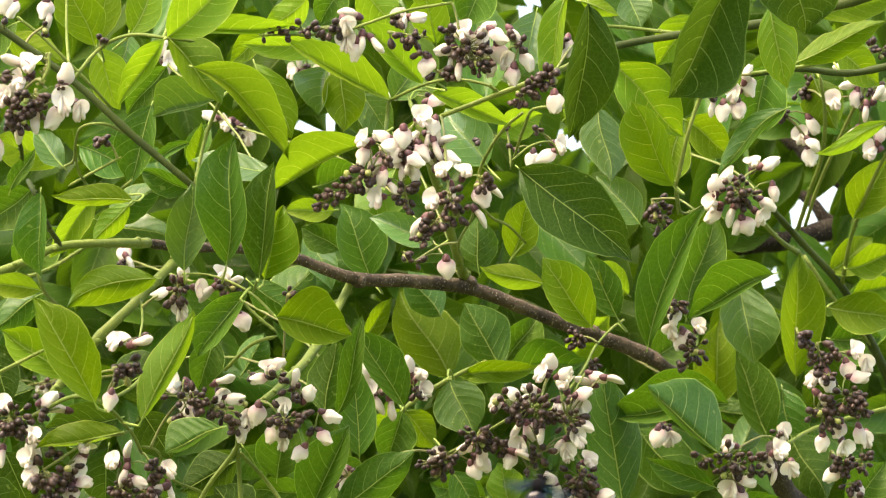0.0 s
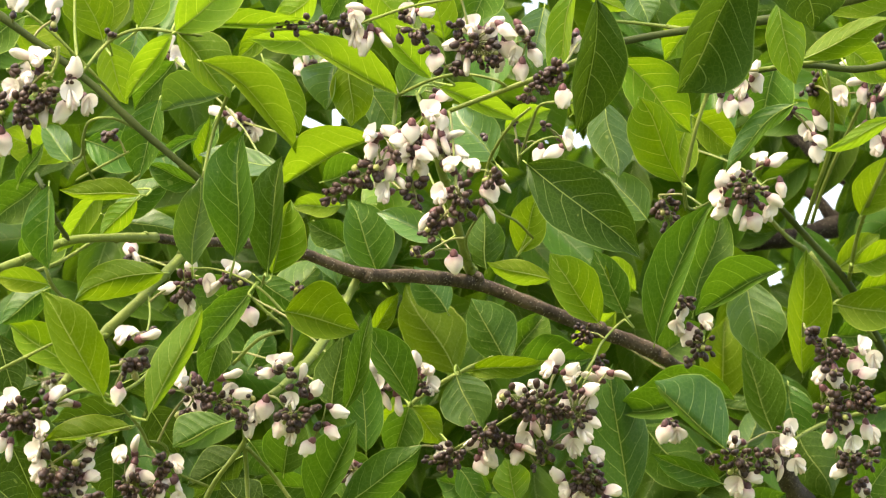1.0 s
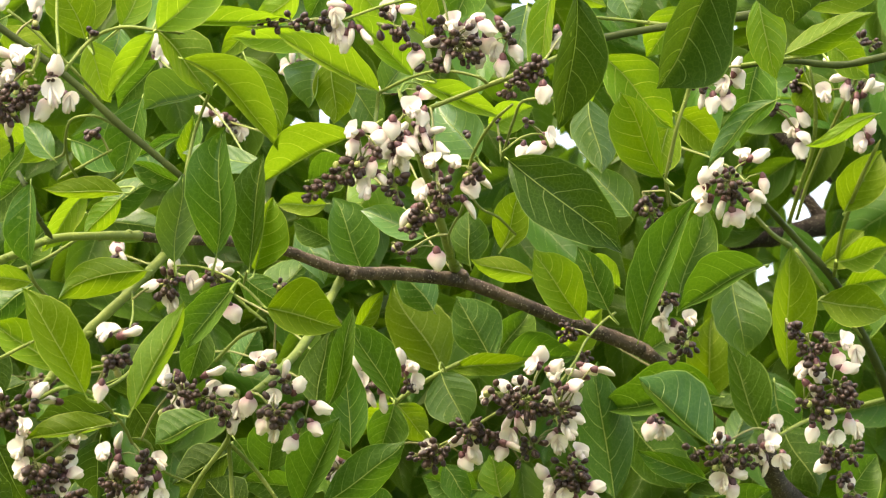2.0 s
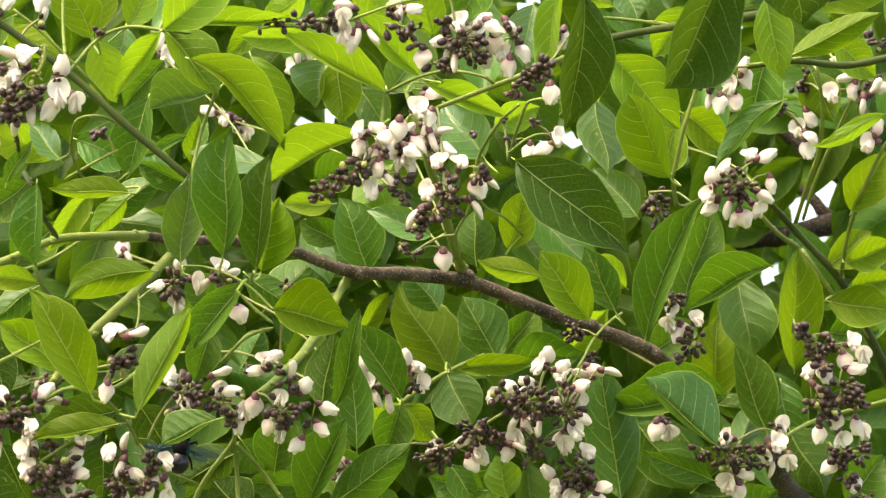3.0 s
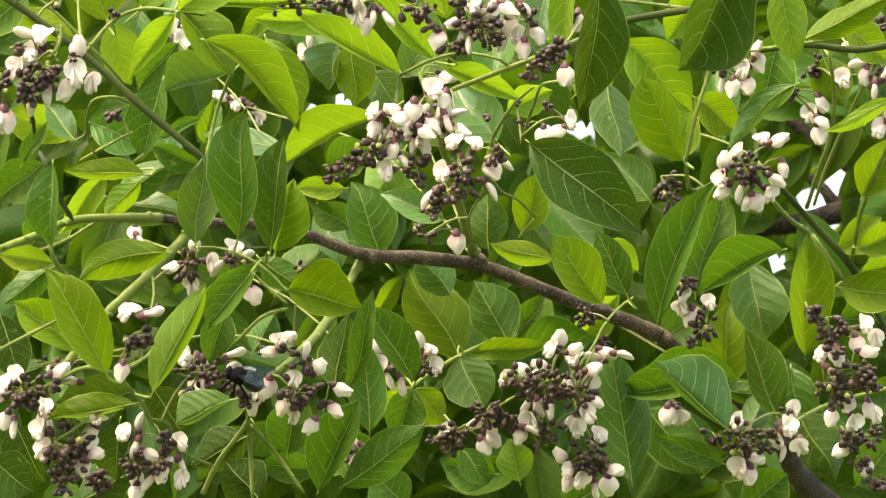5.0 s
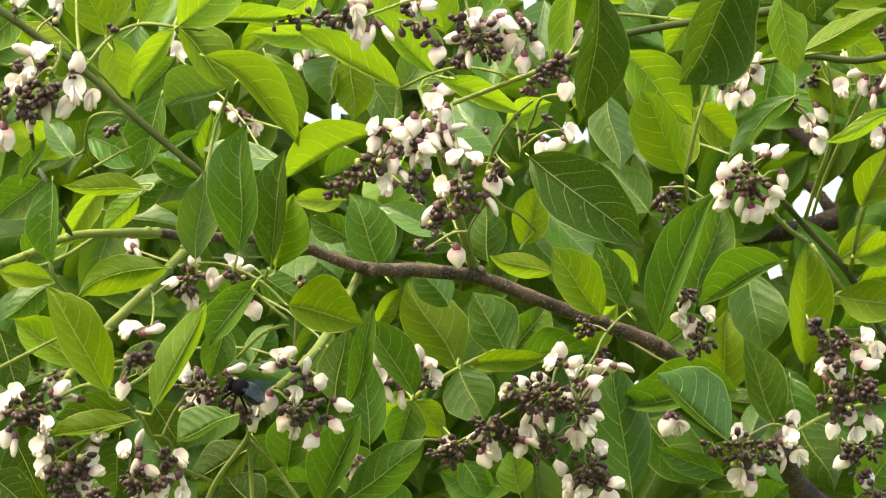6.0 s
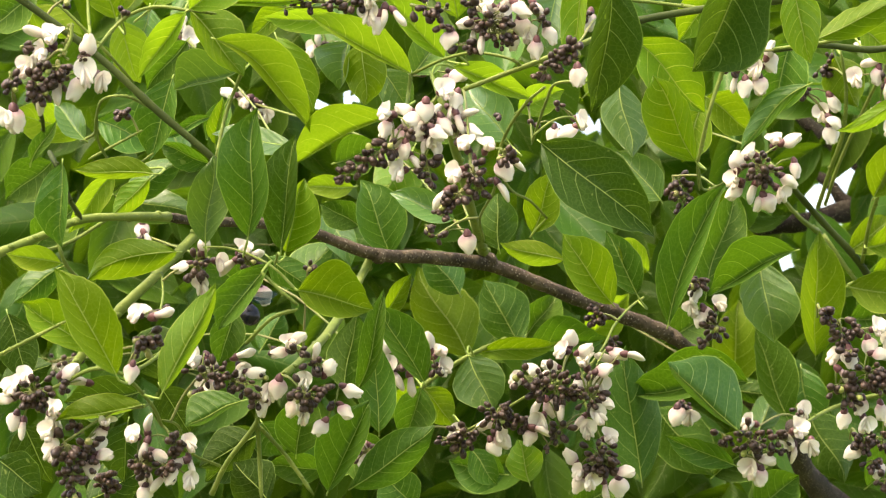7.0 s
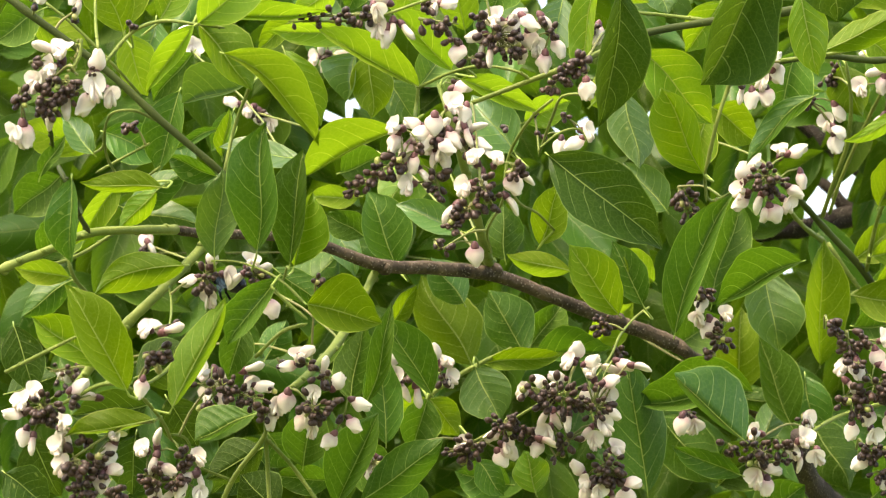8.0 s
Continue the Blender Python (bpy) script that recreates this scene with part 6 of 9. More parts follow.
at = blossom(cluster, (-0.0259, 3.0429, 2.2746), 150, opened=True)
stalks.append(pedicel(cluster, (-0.0322, 3.0412, 2.2727), at))
at = blossom(cluster, (-0.0178, 3.0426, 2.2761), 0)
stalks.append(pedicel(cluster, (-0.0322, 3.0412, 2.2727), at))
stalks.append(peduncle(cluster, (-0.0324, 3.0302, 2.2747), (-0.0322, 3.0412, 2.2727)))
stems_of(cluster, stalks)
cluster = raceme((0.0123, 3.0288, 2.2540), "tapering chain of dark purple-brown buds with cream blossoms", 9)
stalks = []
stalks += bud_group(cluster, (0.0123, 3.0288, 2.2540), (0.0249, 3.0309, 2.2417), 0.0133, 44, seed=333)
stalks += bud_group(cluster, (-0.0363, 3.0333, 2.2638), (-0.0098, 3.0338, 2.2603), 0.0055, 18, seed=334)
stalks += bud_group(cluster, (-0.0164, 3.0353, 2.2515), (-0.0127, 3.0356, 2.2501), 0.0037, 5, seed=335)
stalks += bud_group(cluster, (-0.0041, 3.0375, 2.2385), (0.0073, 3.0378, 2.2367), 0.0044, 10, seed=336)
stalks += bud_group(cluster, (0.0462, 3.0284, 2.2563), (0.0499, 3.0289, 2.2534), 0.0059, 9, seed=337)
stalks += bud_group(cluster, (0.0006, 3.0331, 2.2647), (0.0035, 3.0333, 2.2632), 0.0055, 9, seed=338)
at = blossom(cluster, (0.0142, 3.0290, 2.2631), 200, 0.0160, opened=True)
stalks.append(pedicel(cluster, (0.0123, 3.0288, 2.2540), at))
at = blossom(cluster, (0.0183, 3.0334, 2.2565), 80, 0.0160, opened=True)
stalks.append(pedicel(cluster, (0.0123, 3.0288, 2.2540), at))
at = blossom(cluster, (0.0105, 3.0285, 2.2385), 95, 0.0160)
stalks.append(pedicel(cluster, (0.0073, 3.0378, 2.2367), at))
at = blossom(cluster, (0.0017, 3.0379, 2.2537), 170, 0.0160)
stalks.append(pedicel(cluster, (0.0035, 3.0333, 2.2632), at))
at = blossom(cluster, (0.0355, 3.0257, 2.2605), 40, 0.0160)
stalks.append(pedicel(cluster, (0.0462, 3.0284, 2.2563), at))
at = blossom(cluster, (0.0466, 3.0296, 2.2614), 50, 0.0160)
stalks.append(pedicel(cluster, (0.0462, 3.0284, 2.2563), at))
at = blossom(cluster, (0.0364, 3.0385, 2.2517), 80, 0.0160)
stalks.append(pedicel(cluster, (0.0462, 3.0284, 2.2563), at))
at = blossom(cluster, (0.0463, 3.0345, 2.2358), 90, 0.0160)
stalks.append(pedicel(cluster, (0.0499, 3.0289, 2.2534), at))
at = blossom(cluster, (0.0552, 3.0366, 2.2461), 60, 0.0160)
stalks.append(pedicel(cluster, (0.0499, 3.0289, 2.2534), at))
at = blossom(cluster, (-0.0108, 3.0378, 2.2423), 100, 0.0160)
stalks.append(pedicel(cluster, (-0.0041, 3.0375, 2.2385), at))
at = blossom(cluster, (0.0282, 3.0350, 2.2675), 330, 0.0160)
stalks.append(pedicel(cluster, (0.0123, 3.0288, 2.2540), at))
at = blossom(cluster, (0.0238, 3.0346, 2.2606), 60, 0.0150)
stalks.append(pedicel(cluster, (0.0123, 3.0288, 2.2540), at))
at = blossom(cluster, (0.0051, 3.0440, 2.2459), 100, 0.0150)
stalks.append(pedicel(cluster, (0.0073, 3.0378, 2.2367), at))
at = blossom(cluster, (0.0310, 3.0421, 2.2426), 90, 0.0150)
stalks.append(pedicel(cluster, (0.0249, 3.0309, 2.2417), at))
at = blossom(cluster, (0.0203, 3.0451, 2.2508), 120, 0.0150, opened=True)
stalks.append(pedicel(cluster, (0.0249, 3.0309, 2.2417), at))
at = blossom(cluster, (0.0405, 3.0403, 2.2468), 80, 0.0150)
stalks.append(pedicel(cluster, (0.0499, 3.0289, 2.2534), at))
at = blossom(cluster, (0.0272, 3.0411, 2.2537), 100, 0.0150)
stalks.append(pedicel(cluster, (0.0249, 3.0309, 2.2417), at))
stalks.append(peduncle(cluster, (0.0059, 3.0289, 2.2825), (0.0123, 3.0288, 2.2540)))
stems_of(cluster, stalks)
cluster = raceme((0.0729, 2.9846, 2.2290), "tapering chain of dark purple-brown buds with cream blossoms", 10)
stalks = []
stalks += bud_group(cluster, (0.0729, 2.9846, 2.2290), (0.0445, 2.9885, 2.2065), 0.0054, 46, seed=370)
stalks += bud_group(cluster, (0.0788, 3.0790, 2.2705), (0.0796, 3.0793, 2.2683), 0.0033, 6, seed=371)
at = blossom(cluster, (0.0818, 3.0805, 2.2647), 100)
stalks.append(pedicel(cluster, (0.0796, 3.0793, 2.2683), at))
at = blossom(cluster, (0.0717, 2.9994, 2.2105), 90)
stalks.append(pedicel(cluster, (0.0587, 2.9866, 2.2177), at))
stalks.append(peduncle(cluster, (0.0961, 3.1022, 2.2612), (0.0729, 2.9846, 2.2290)))
stems_of(cluster, stalks)
cluster = raceme((0.0441, 3.2558, 2.2458), "dense cluster of purple-brown buds with a few cream flowers", 11)
stalks = []
stalks += bud_group(cluster, (0.0441, 3.2558, 2.2458), (0.0449, 3.2559, 2.2450), 0.0012, 2, seed=407)
stalks += bud_group(cluster, (0.0251, 3.2574, 2.2361), (0.0263, 3.2576, 2.2353), 0.0012, 2, seed=408)
stalks += bud_group(cluster, (0.0476, 3.2584, 2.2306), (0.0487, 3.2586, 2.2294), 0.0016, 2, seed=409)
stalks += bud_group(cluster, (0.0650, 3.2561, 2.2437), (0.0658, 3.2563, 2.2426), 0.0016, 3, seed=410)
at = blossom(cluster, (0.0808, 3.2576, 2.2323), 20, 0.0165, opened=True)
stalks.append(pedicel(cluster, (0.0658, 3.2563, 2.2426), at))
at = blossom(cluster, (0.0728, 3.2597, 2.2251), 150, 0.0165)
stalks.append(pedicel(cluster, (0.0658, 3.2563, 2.2426), at))
at = blossom(cluster, (0.0623, 3.2670, 2.2237), 100, 0.0165)
stalks.append(pedicel(cluster, (0.0487, 3.2586, 2.2294), at))
stalks.append(peduncle(cluster, (0.0474, 3.2501, 2.2154), (0.0441, 3.2558, 2.2458)))
stems_of(cluster, stalks)
cluster = raceme((0.2088, 3.3175, 2.2125), "cream-white pea flowers with dark purple calyces and buds", 12)
stalks = []
stalks += bud_group(cluster, (0.2088, 3.3175, 2.2125), (0.2144, 3.3186, 2.2062), 0.0144, 36, seed=444)
at = blossom(cluster, (0.1943, 3.3228, 2.2155), 275, 0.0165)
stalks.append(pedicel(cluster, (0.2088, 3.3175, 2.2125), at))
at = blossom(cluster, (0.2044, 3.3233, 2.2218), 210, 0.0165, opened=True)
stalks.append(pedicel(cluster, (0.2088, 3.3175, 2.2125), at))
at = blossom(cluster, (0.2208, 3.3277, 2.2317), 250, 0.0165, opened=True)
stalks.append(pedicel(cluster, (0.2088, 3.3175, 2.2125), at))
at = blossom(cluster, (0.2316, 3.3215, 2.2313), 335, 0.0165)
stalks.append(pedicel(cluster, (0.2088, 3.3175, 2.2125), at))
at = blossom(cluster, (0.1929, 3.3214, 2.2018), 190, 0.0165, opened=True)
stalks.append(pedicel(cluster, (0.2088, 3.3175, 2.2125), at))
at = blossom(cluster, (0.1926, 3.3294, 2.1959), 140, 0.0165)
stalks.append(pedicel(cluster, (0.2116, 3.3180, 2.2094), at))
at = blossom(cluster, (0.2051, 3.3247, 2.1951), 110, 0.0165)
stalks.append(pedicel(cluster, (0.2144, 3.3186, 2.2062), at))
at = blossom(cluster, (0.2100, 3.3264, 2.1873), 115, 0.0165)
stalks.append(pedicel(cluster, (0.2144, 3.3186, 2.2062), at))
at = blossom(cluster, (0.2155, 3.3254, 2.1871), 60, 0.0165)
stalks.append(pedicel(cluster, (0.2144, 3.3186, 2.2062), at))
at = blossom(cluster, (0.2253, 3.3274, 2.1949), 60, 0.0165, opened=True)
stalks.append(pedicel(cluster, (0.2144, 3.3186, 2.2062), at))
at = blossom(cluster, (0.2305, 3.3256, 2.2035), 30, 0.0165)
stalks.append(pedicel(cluster, (0.2144, 3.3186, 2.2062), at))
at = blossom(cluster, (0.2357, 3.3251, 2.2116), 80, 0.0165)
stalks.append(pedicel(cluster, (0.2144, 3.3186, 2.2062), at))
stalks.append(peduncle(cluster, (0.1918, 3.3454, 2.2090), (0.2088, 3.3175, 2.2125)))
stems_of(cluster, stalks)
cluster = raceme((0.1839, 3.2433, 2.2663), "cream-white pea flowers with dark purple calyces and buds", 13)
stalks = []
stalks += bud_group(cluster, (0.1839, 3.2433, 2.2663), (0.1886, 3.2435, 2.2656), 0.0043, 6, seed=481)
at = blossom(cluster, (0.1948, 3.2436, 2.2536), 95, 0.0165)
stalks.append(pedicel(cluster, (0.1886, 3.2435, 2.2656), at))
at = blossom(cluster, (0.2056, 3.2466, 2.2559), 85, 0.0165)
stalks.append(pedicel(cluster, (0.1886, 3.2435, 2.2656), at))
at = blossom(cluster, (0.2036, 3.2448, 2.2667), 160, 0.0165, opened=True)
stalks.append(pedicel(cluster, (0.1886, 3.2435, 2.2656), at))
at = blossom(cluster, (0.2138, 3.2491, 2.2733), 80, 0.0165)
stalks.append(pedicel(cluster, (0.1886, 3.2435, 2.2656), at))
at = blossom(cluster, (0.1881, 3.2482, 2.2585), 100, 0.0165)
stalks.append(pedicel(cluster, (0.1886, 3.2435, 2.2656), at))
at = blossom(cluster, (0.2115, 3.2430, 2.2792), 285, 0.0165)
stalks.append(pedicel(cluster, (0.1886, 3.2435, 2.2656), at))
stalks.append(peduncle(cluster, (0.2144, 3.2321, 2.2772), (0.1839, 3.2433, 2.2663)))
stems_of(cluster, stalks)
cluster = raceme((0.2657, 3.4684, 2.3148), "dense cluster of purple-brown buds with a few cream flowers", 14)
stalks = []
stalks += bud_group(cluster, (0.2657, 3.4684, 2.3148), (0.2757, 3.4681, 2.3169), 0.0097, 20, seed=518)
stalks += bud_group(cluster, (0.2497, 3.4711, 2.2990), (0.2531, 3.4714, 2.2974), 0.0046, 7, seed=519)
at = blossom(cluster, (0.2499, 3.4664, 2.3079), 180, 0.0168, opened=True)
stalks.append(pedicel(cluster, (0.2497, 3.4711, 2.2990), at))
at = blossom(cluster, (0.2818, 3.4736, 2.2945), 10, 0.0168)
stalks.append(pedicel(cluster, (0.2757, 3.4681, 2.3169), at))
at = blossom(cluster, (0.2755, 3.4739, 2.2898), 60, 0.0168)
stalks.append(pedicel(cluster, (0.2531, 3.4714, 2.2974), at))
at = blossom(cluster, (0.2686, 3.4776, 2.2824), 140, 0.0168, opened=True)
stalks.append(pedicel(cluster, (0.2531, 3.4714, 2.2974), at))
at = blossom(cluster, (0.2750, 3.4694, 2.2744), 45, 0.0168)
stalks.append(pedicel(cluster, (0.2531, 3.4714, 2.2974), at))
at = blossom(cluster, (0.2735, 3.4787, 2.2672), 80, 0.0168)
stalks.append(pedicel(cluster, (0.2531, 3.4714, 2.2974), at))
stalks.append(peduncle(cluster, (0.2813, 3.4472, 2.3044), (0.2657, 3.4684, 2.3148)))
stems_of(cluster, stalks)
cluster = raceme((0.3089, 3.4518, 2.3369), "cream-white pea flowers with dark purple calyces and buds", 15)
stalks = []
stalks += bud_group(cluster, (0.3089, 3.4518, 2.3369), (0.3265, 3.4510, 2.3419), 0.0084, 21, seed=1535)
stalks += bud_group(cluster, (0.3194, 3.4554, 2.3163), (0.3215, 3.4561, 2.3121), 0.0059, 8, seed=1560)
stalks += bud_group(cluster, (0.3110, 3.4576, 2.3030), (0.3114, 3.4579, 2.3014), 0.0025, 4, seed=1540)
at = blossom(cluster, (0.2914, 3.4593, 2.3055), 150, 0.0170)
stalks.append(pedicel(cluster, (0.3110, 3.4576, 2.3030), at))
at = blossom(cluster, (0.3040, 3.4573, 2.3167), 170, 0.0170, opened=True)
stalks.append(pedicel(cluster, (0.3110, 3.4576, 2.3030), at))
at = blossom(cluster, (0.3074, 3.4589, 2.3076), 95, 0.0170)
stalks.append(pedicel(cluster, (0.3110, 3.4576, 2.3030), at))
at = blossom(cluster, (0.3130, 3.4488, 2.2953), 95, 0.0170)
stalks.append(pedicel(cluster, (0.3110, 3.4576, 2.3030), at))
at = blossom(cluster, (0.3214, 3.4470, 2.3060), 300, 0.0170)
stalks.append(pedicel(cluster, (0.3194, 3.4554, 2.3163), at))
at = blossom(cluster, (0.3267, 3.4584, 2.3105), 0, 0.0170)
stalks.append(pedicel(cluster, (0.3194, 3.4554, 2.3163), at))
at = blossom(cluster, (0.3065, 3.4637, 2.2794), 110, 0.0170)
stalks.append(pedicel(cluster, (0.3110, 3.4576, 2.3030), at))
at = blossom(cluster, (0.3196, 3.4656, 2.2687), 170, 0.0170, opened=True)
stalks.append(pedicel(cluster, (0.3110, 3.4576, 2.3030), at))
at = blossom(cluster, (0.3242, 3.4637, 2.2794), 280, 0.0170)
stalks.append(pedicel(cluster, (0.3110, 3.4576, 2.3030), at))
at = blossom(cluster, (0.2975, 3.4436, 2.3258), 200, 0.0170)
stalks.append(pedicel(cluster, (0.3089, 3.4518, 2.3369), at))
stalks.append(peduncle(cluster, (0.3192, 3.4574, 2.3244), (0.3089, 3.4518, 2.3369)))
stems_of(cluster, stalks)
cluster = raceme((0.1521, 3.4034, 2.2202), "tapering chain of dark purple-brown buds with cream blossoms", 16)
stalks = []
stalks += bud_group(cluster, (0.1521, 3.4034, 2.2202), (0.1612, 3.4070, 2.1992), 0.0099, 30, seed=592)
stalks.append(peduncle(cluster, (0.1816, 3.3683, 2.2059), (0.1521, 3.4034, 2.2202)))
stems_of(cluster, stalks)
cluster = raceme((-0.1797, 3.1451, 2.1107), "cream-white pea flowers with dark purple calyces and buds", 17)
stalks = []
stalks += bud_group(cluster, (-0.1797, 3.1451, 2.1107), (-0.1790, 3.1453, 2.1096), 0.0121, 20, seed=327)
stalks += bud_group(cluster, (-0.1456, 3.1448, 2.1126), (-0.1448, 3.1449, 2.1118), 0.0068, 12, seed=417)
at = blossom(cluster, (-0.1735, 3.1332, 2.1214), 275)
stalks.append(pedicel(cluster, (-0.1797, 3.1451, 2.1107), at))
at = blossom(cluster, (-0.1635, 3.1469, 2.1121), 20, opened=True)
stalks.append(pedicel(cluster, (-0.1797, 3.1451, 2.1107), at))
at = blossom(cluster, (-0.1760, 3.1492, 2.0987), 100, opened=True)
stalks.append(pedicel(cluster, (-0.1797, 3.1451, 2.1107), at))
at = blossom(cluster, (-0.1487, 3.1454, 2.1211), 300, opened=True)
stalks.append(pedicel(cluster, (-0.1456, 3.1448, 2.1126), at))
at = blossom(cluster, (-0.1427, 3.1461, 2.1166), 340)
stalks.append(pedicel(cluster, (-0.1456, 3.1448, 2.1126), at))
at = blossom(cluster, (-0.1571, 3.1472, 2.1106), 140)
stalks.append(pedicel(cluster, (-0.1456, 3.1448, 2.1126), at))
at = blossom(cluster, (-0.1351, 3.1504, 2.0916), 60)
stalks.append(pedicel(cluster, (-0.1456, 3.1448, 2.1126), at))
at = blossom(cluster, (-0.1886, 3.1473, 2.1099), 160)
stalks.append(pedicel(cluster, (-0.1797, 3.1451, 2.1107), at))
stalks.append(peduncle(cluster, (-0.2020, 3.1443, 2.0991), (-0.1797, 3.1451, 2.1107)))
stems_of(cluster, stalks)
cluster = raceme((-0.2016, 2.9730, 2.0357), "dense cluster of purple-brown buds with a few cream flowers", 18)
stalks = []
stalks += bud_group(cluster, (-0.2016, 2.9730, 2.0357), (-0.2009, 2.9733, 2.0339), 0.0129, 24, seed=238)
stalks += bud_group(cluster, (-0.1927, 2.9702, 2.0522), (-0.1916, 2.9704, 2.0508), 0.0029, 7, seed=263)
at = blossom(cluster, (-0.2066, 2.9608, 2.0479), 200, opened=True)
stalks.append(pedicel(cluster, (-0.1927, 2.9702, 2.0522), at))
at = blossom(cluster, (-0.2003, 2.9724, 2.0511), 220)
stalks.append(pedicel(cluster, (-0.1927, 2.9702, 2.0522), at))
at = blossom(cluster, (-0.1917, 2.9608, 2.0479), 340)
stalks.append(pedicel(cluster, (-0.1927, 2.9702, 2.0522), at))
at = blossom(cluster, (-0.2098, 2.9669, 2.0121), 100)
stalks.append(pedicel(cluster, (-0.2016, 2.9730, 2.0357), at))
stalks.append(peduncle(cluster, (-0.2156, 2.9830, 2.0122), (-0.2016, 2.9730, 2.0357)))
stems_of(cluster, stalks)
cluster = raceme((-0.1739, 3.1268, 2.0352), "tapering chain of dark purple-brown buds with cream blossoms", 19)
stalks = []
stalks += bud_group(cluster, (-0.1739, 3.1268, 2.0352), (-0.1438, 3.1282, 2.0271), 0.0098, 42, seed=703)
stalks += bud_group(cluster, (-0.1401, 3.1289, 2.0227), (-0.1363, 3.1299, 2.0168), 0.0053, 11, seed=704)
stalks += bud_group(cluster, (-0.1772, 3.1345, 2.0260), (-0.1756, 3.1346, 2.0249), 0.0045, 7, seed=705)
stalks += bud_group(cluster, (-0.1347, 3.1330, 2.0347), (-0.1343, 3.1331, 2.0339), 0.0015, 2, seed=706)
stalks += bud_group(cluster, (-0.1299, 3.1296, 2.0547), (-0.1272, 3.1304, 2.0495), 0.0030, 5, seed=707)
at = blossom(cluster, (-0.1769, 3.1327, 2.0451), 190, 0.0158, opened=True)
stalks.append(pedicel(cluster, (-0.1739, 3.1268, 2.0352), at))
at = blossom(cluster, (-0.1685, 3.1379, 2.0432), 60, 0.0158)
stalks.append(pedicel(cluster, (-0.1739, 3.1268, 2.0352), at))
at = blossom(cluster, (-0.1472, 3.1309, 2.0476), 340, 0.0158)
stalks.append(pedicel(cluster, (-0.1347, 3.1330, 2.0347), at))
at = blossom(cluster, (-0.1479, 3.1326, 2.0376), 60, 0.0158)
stalks.append(pedicel(cluster, (-0.1438, 3.1282, 2.0271), at))
at = blossom(cluster, (-0.1399, 3.1319, 2.0360), 0, 0.0158)
stalks.append(pedicel(cluster, (-0.1347, 3.1330, 2.0347), at))
at = blossom(cluster, (-0.1304, 3.1330, 2.0222), 40, 0.0158, opened=True)
stalks.append(pedicel(cluster, (-0.1363, 3.1299, 2.0168), at))
at = blossom(cluster, (-0.1338, 3.1347, 2.0141), 100, 0.0158)
stalks.append(pedicel(cluster, (-0.1363, 3.1299, 2.0168), at))
at = blossom(cluster, (-0.1660, 3.1373, 2.0283), 80, 0.0158)
stalks.append(pedicel(cluster, (-0.1756, 3.1346, 2.0249), at))
stalks.append(peduncle(cluster, (-0.1954, 3.1414, 2.0033), (-0.1739, 3.1268, 2.0352)))
stems_of(cluster, stalks)
cluster = raceme((-0.1067, 3.1189, 2.0215), "dense cluster of purple-brown buds with a few cream flowers", 20)
stalks = []
stalks += bud_group(cluster, (-0.1067, 3.1189, 2.0215), (-0.1000, 3.1198, 2.0163), 0.0090, 25, seed=740)
stalks += bud_group(cluster, (-0.0929, 3.1182, 2.0260), (-0.0918, 3.1184, 2.0245), 0.0037, 7, seed=741)
stalks += bud_group(cluster, (-0.1017, 3.1216, 2.0415), (-0.0950, 3.1219, 2.0397), 0.0056, 12, seed=742)
stalks += bud_group(cluster, (-0.1108, 3.1203, 2.0496), (-0.1093, 3.1206, 2.0474), 0.0037, 6, seed=743)
stalks += bud_group(cluster, (-0.0866, 3.1259, 2.0165), (-0.0851, 3.1261, 2.0150), 0.0022, 3, seed=744)
at = blossom(cluster, (-0.1158, 3.1229, 2.0538), 280, 0.0158, opened=True)
stalks.append(pedicel(cluster, (-0.1108, 3.1203, 2.0496), at))
at = blossom(cluster, (-0.1110, 3.1245, 2.0575), 330, 0.0158)
stalks.append(pedicel(cluster, (-0.1108, 3.1203, 2.0496), at))
at = blossom(cluster, (-0.1218, 3.1266, 2.0490), 170, 0.0158)
stalks.append(pedicel(cluster, (-0.1108, 3.1203, 2.0496), at))
at = blossom(cluster, (-0.1235, 3.1276, 2.0256), 100, 0.0158)
stalks.append(pedicel(cluster, (-0.1067, 3.1189, 2.0215), at))
at = blossom(cluster, (-0.1054, 3.1217, 2.0294), 100, 0.0158, opened=True)
stalks.append(pedicel(cluster, (-0.1067, 3.1189, 2.0215), at))
at = blossom(cluster, (-0.1086, 3.1210, 2.0157), 130, 0.0158, opened=True)
stalks.append(pedicel(cluster, (-0.1033, 3.1194, 2.0189), at))
at = blossom(cluster, (-0.1130, 3.1299, 2.0123), 120, 0.0158)
stalks.append(pedicel(cluster, (-0.1067, 3.1189, 2.0215), at))
at = blossom(cluster, (-0.1059, 3.1343, 2.0084), 100, 0.0158)
stalks.append(pedicel(cluster, (-0.1000, 3.1198, 2.0163), at))
at = blossom(cluster, (-0.0747, 3.1252, 2.0240), 20, 0.0158)
stalks.append(pedicel(cluster, (-0.0851, 3.1261, 2.0150), at))
at = blossom(cluster, (-0.0787, 3.1243, 2.0098), 50, 0.0158)
stalks.append(pedicel(cluster, (-0.0851, 3.1261, 2.0150), at))
at = blossom(cluster, (-0.0901, 3.1217, 2.0370), 300, 0.0158)
stalks.append(pedicel(cluster, (-0.0950, 3.1219, 2.0397), at))
at = blossom(cluster, (-0.0986, 3.1287, 2.0471), 280, 0.0158)
stalks.append(pedicel(cluster, (-0.0984, 3.1218, 2.0406), at))
at = blossom(cluster, (-0.0949, 3.1315, 2.0002), 130, 0.0158)
stalks.append(pedicel(cluster, (-0.0851, 3.1261, 2.0150), at))
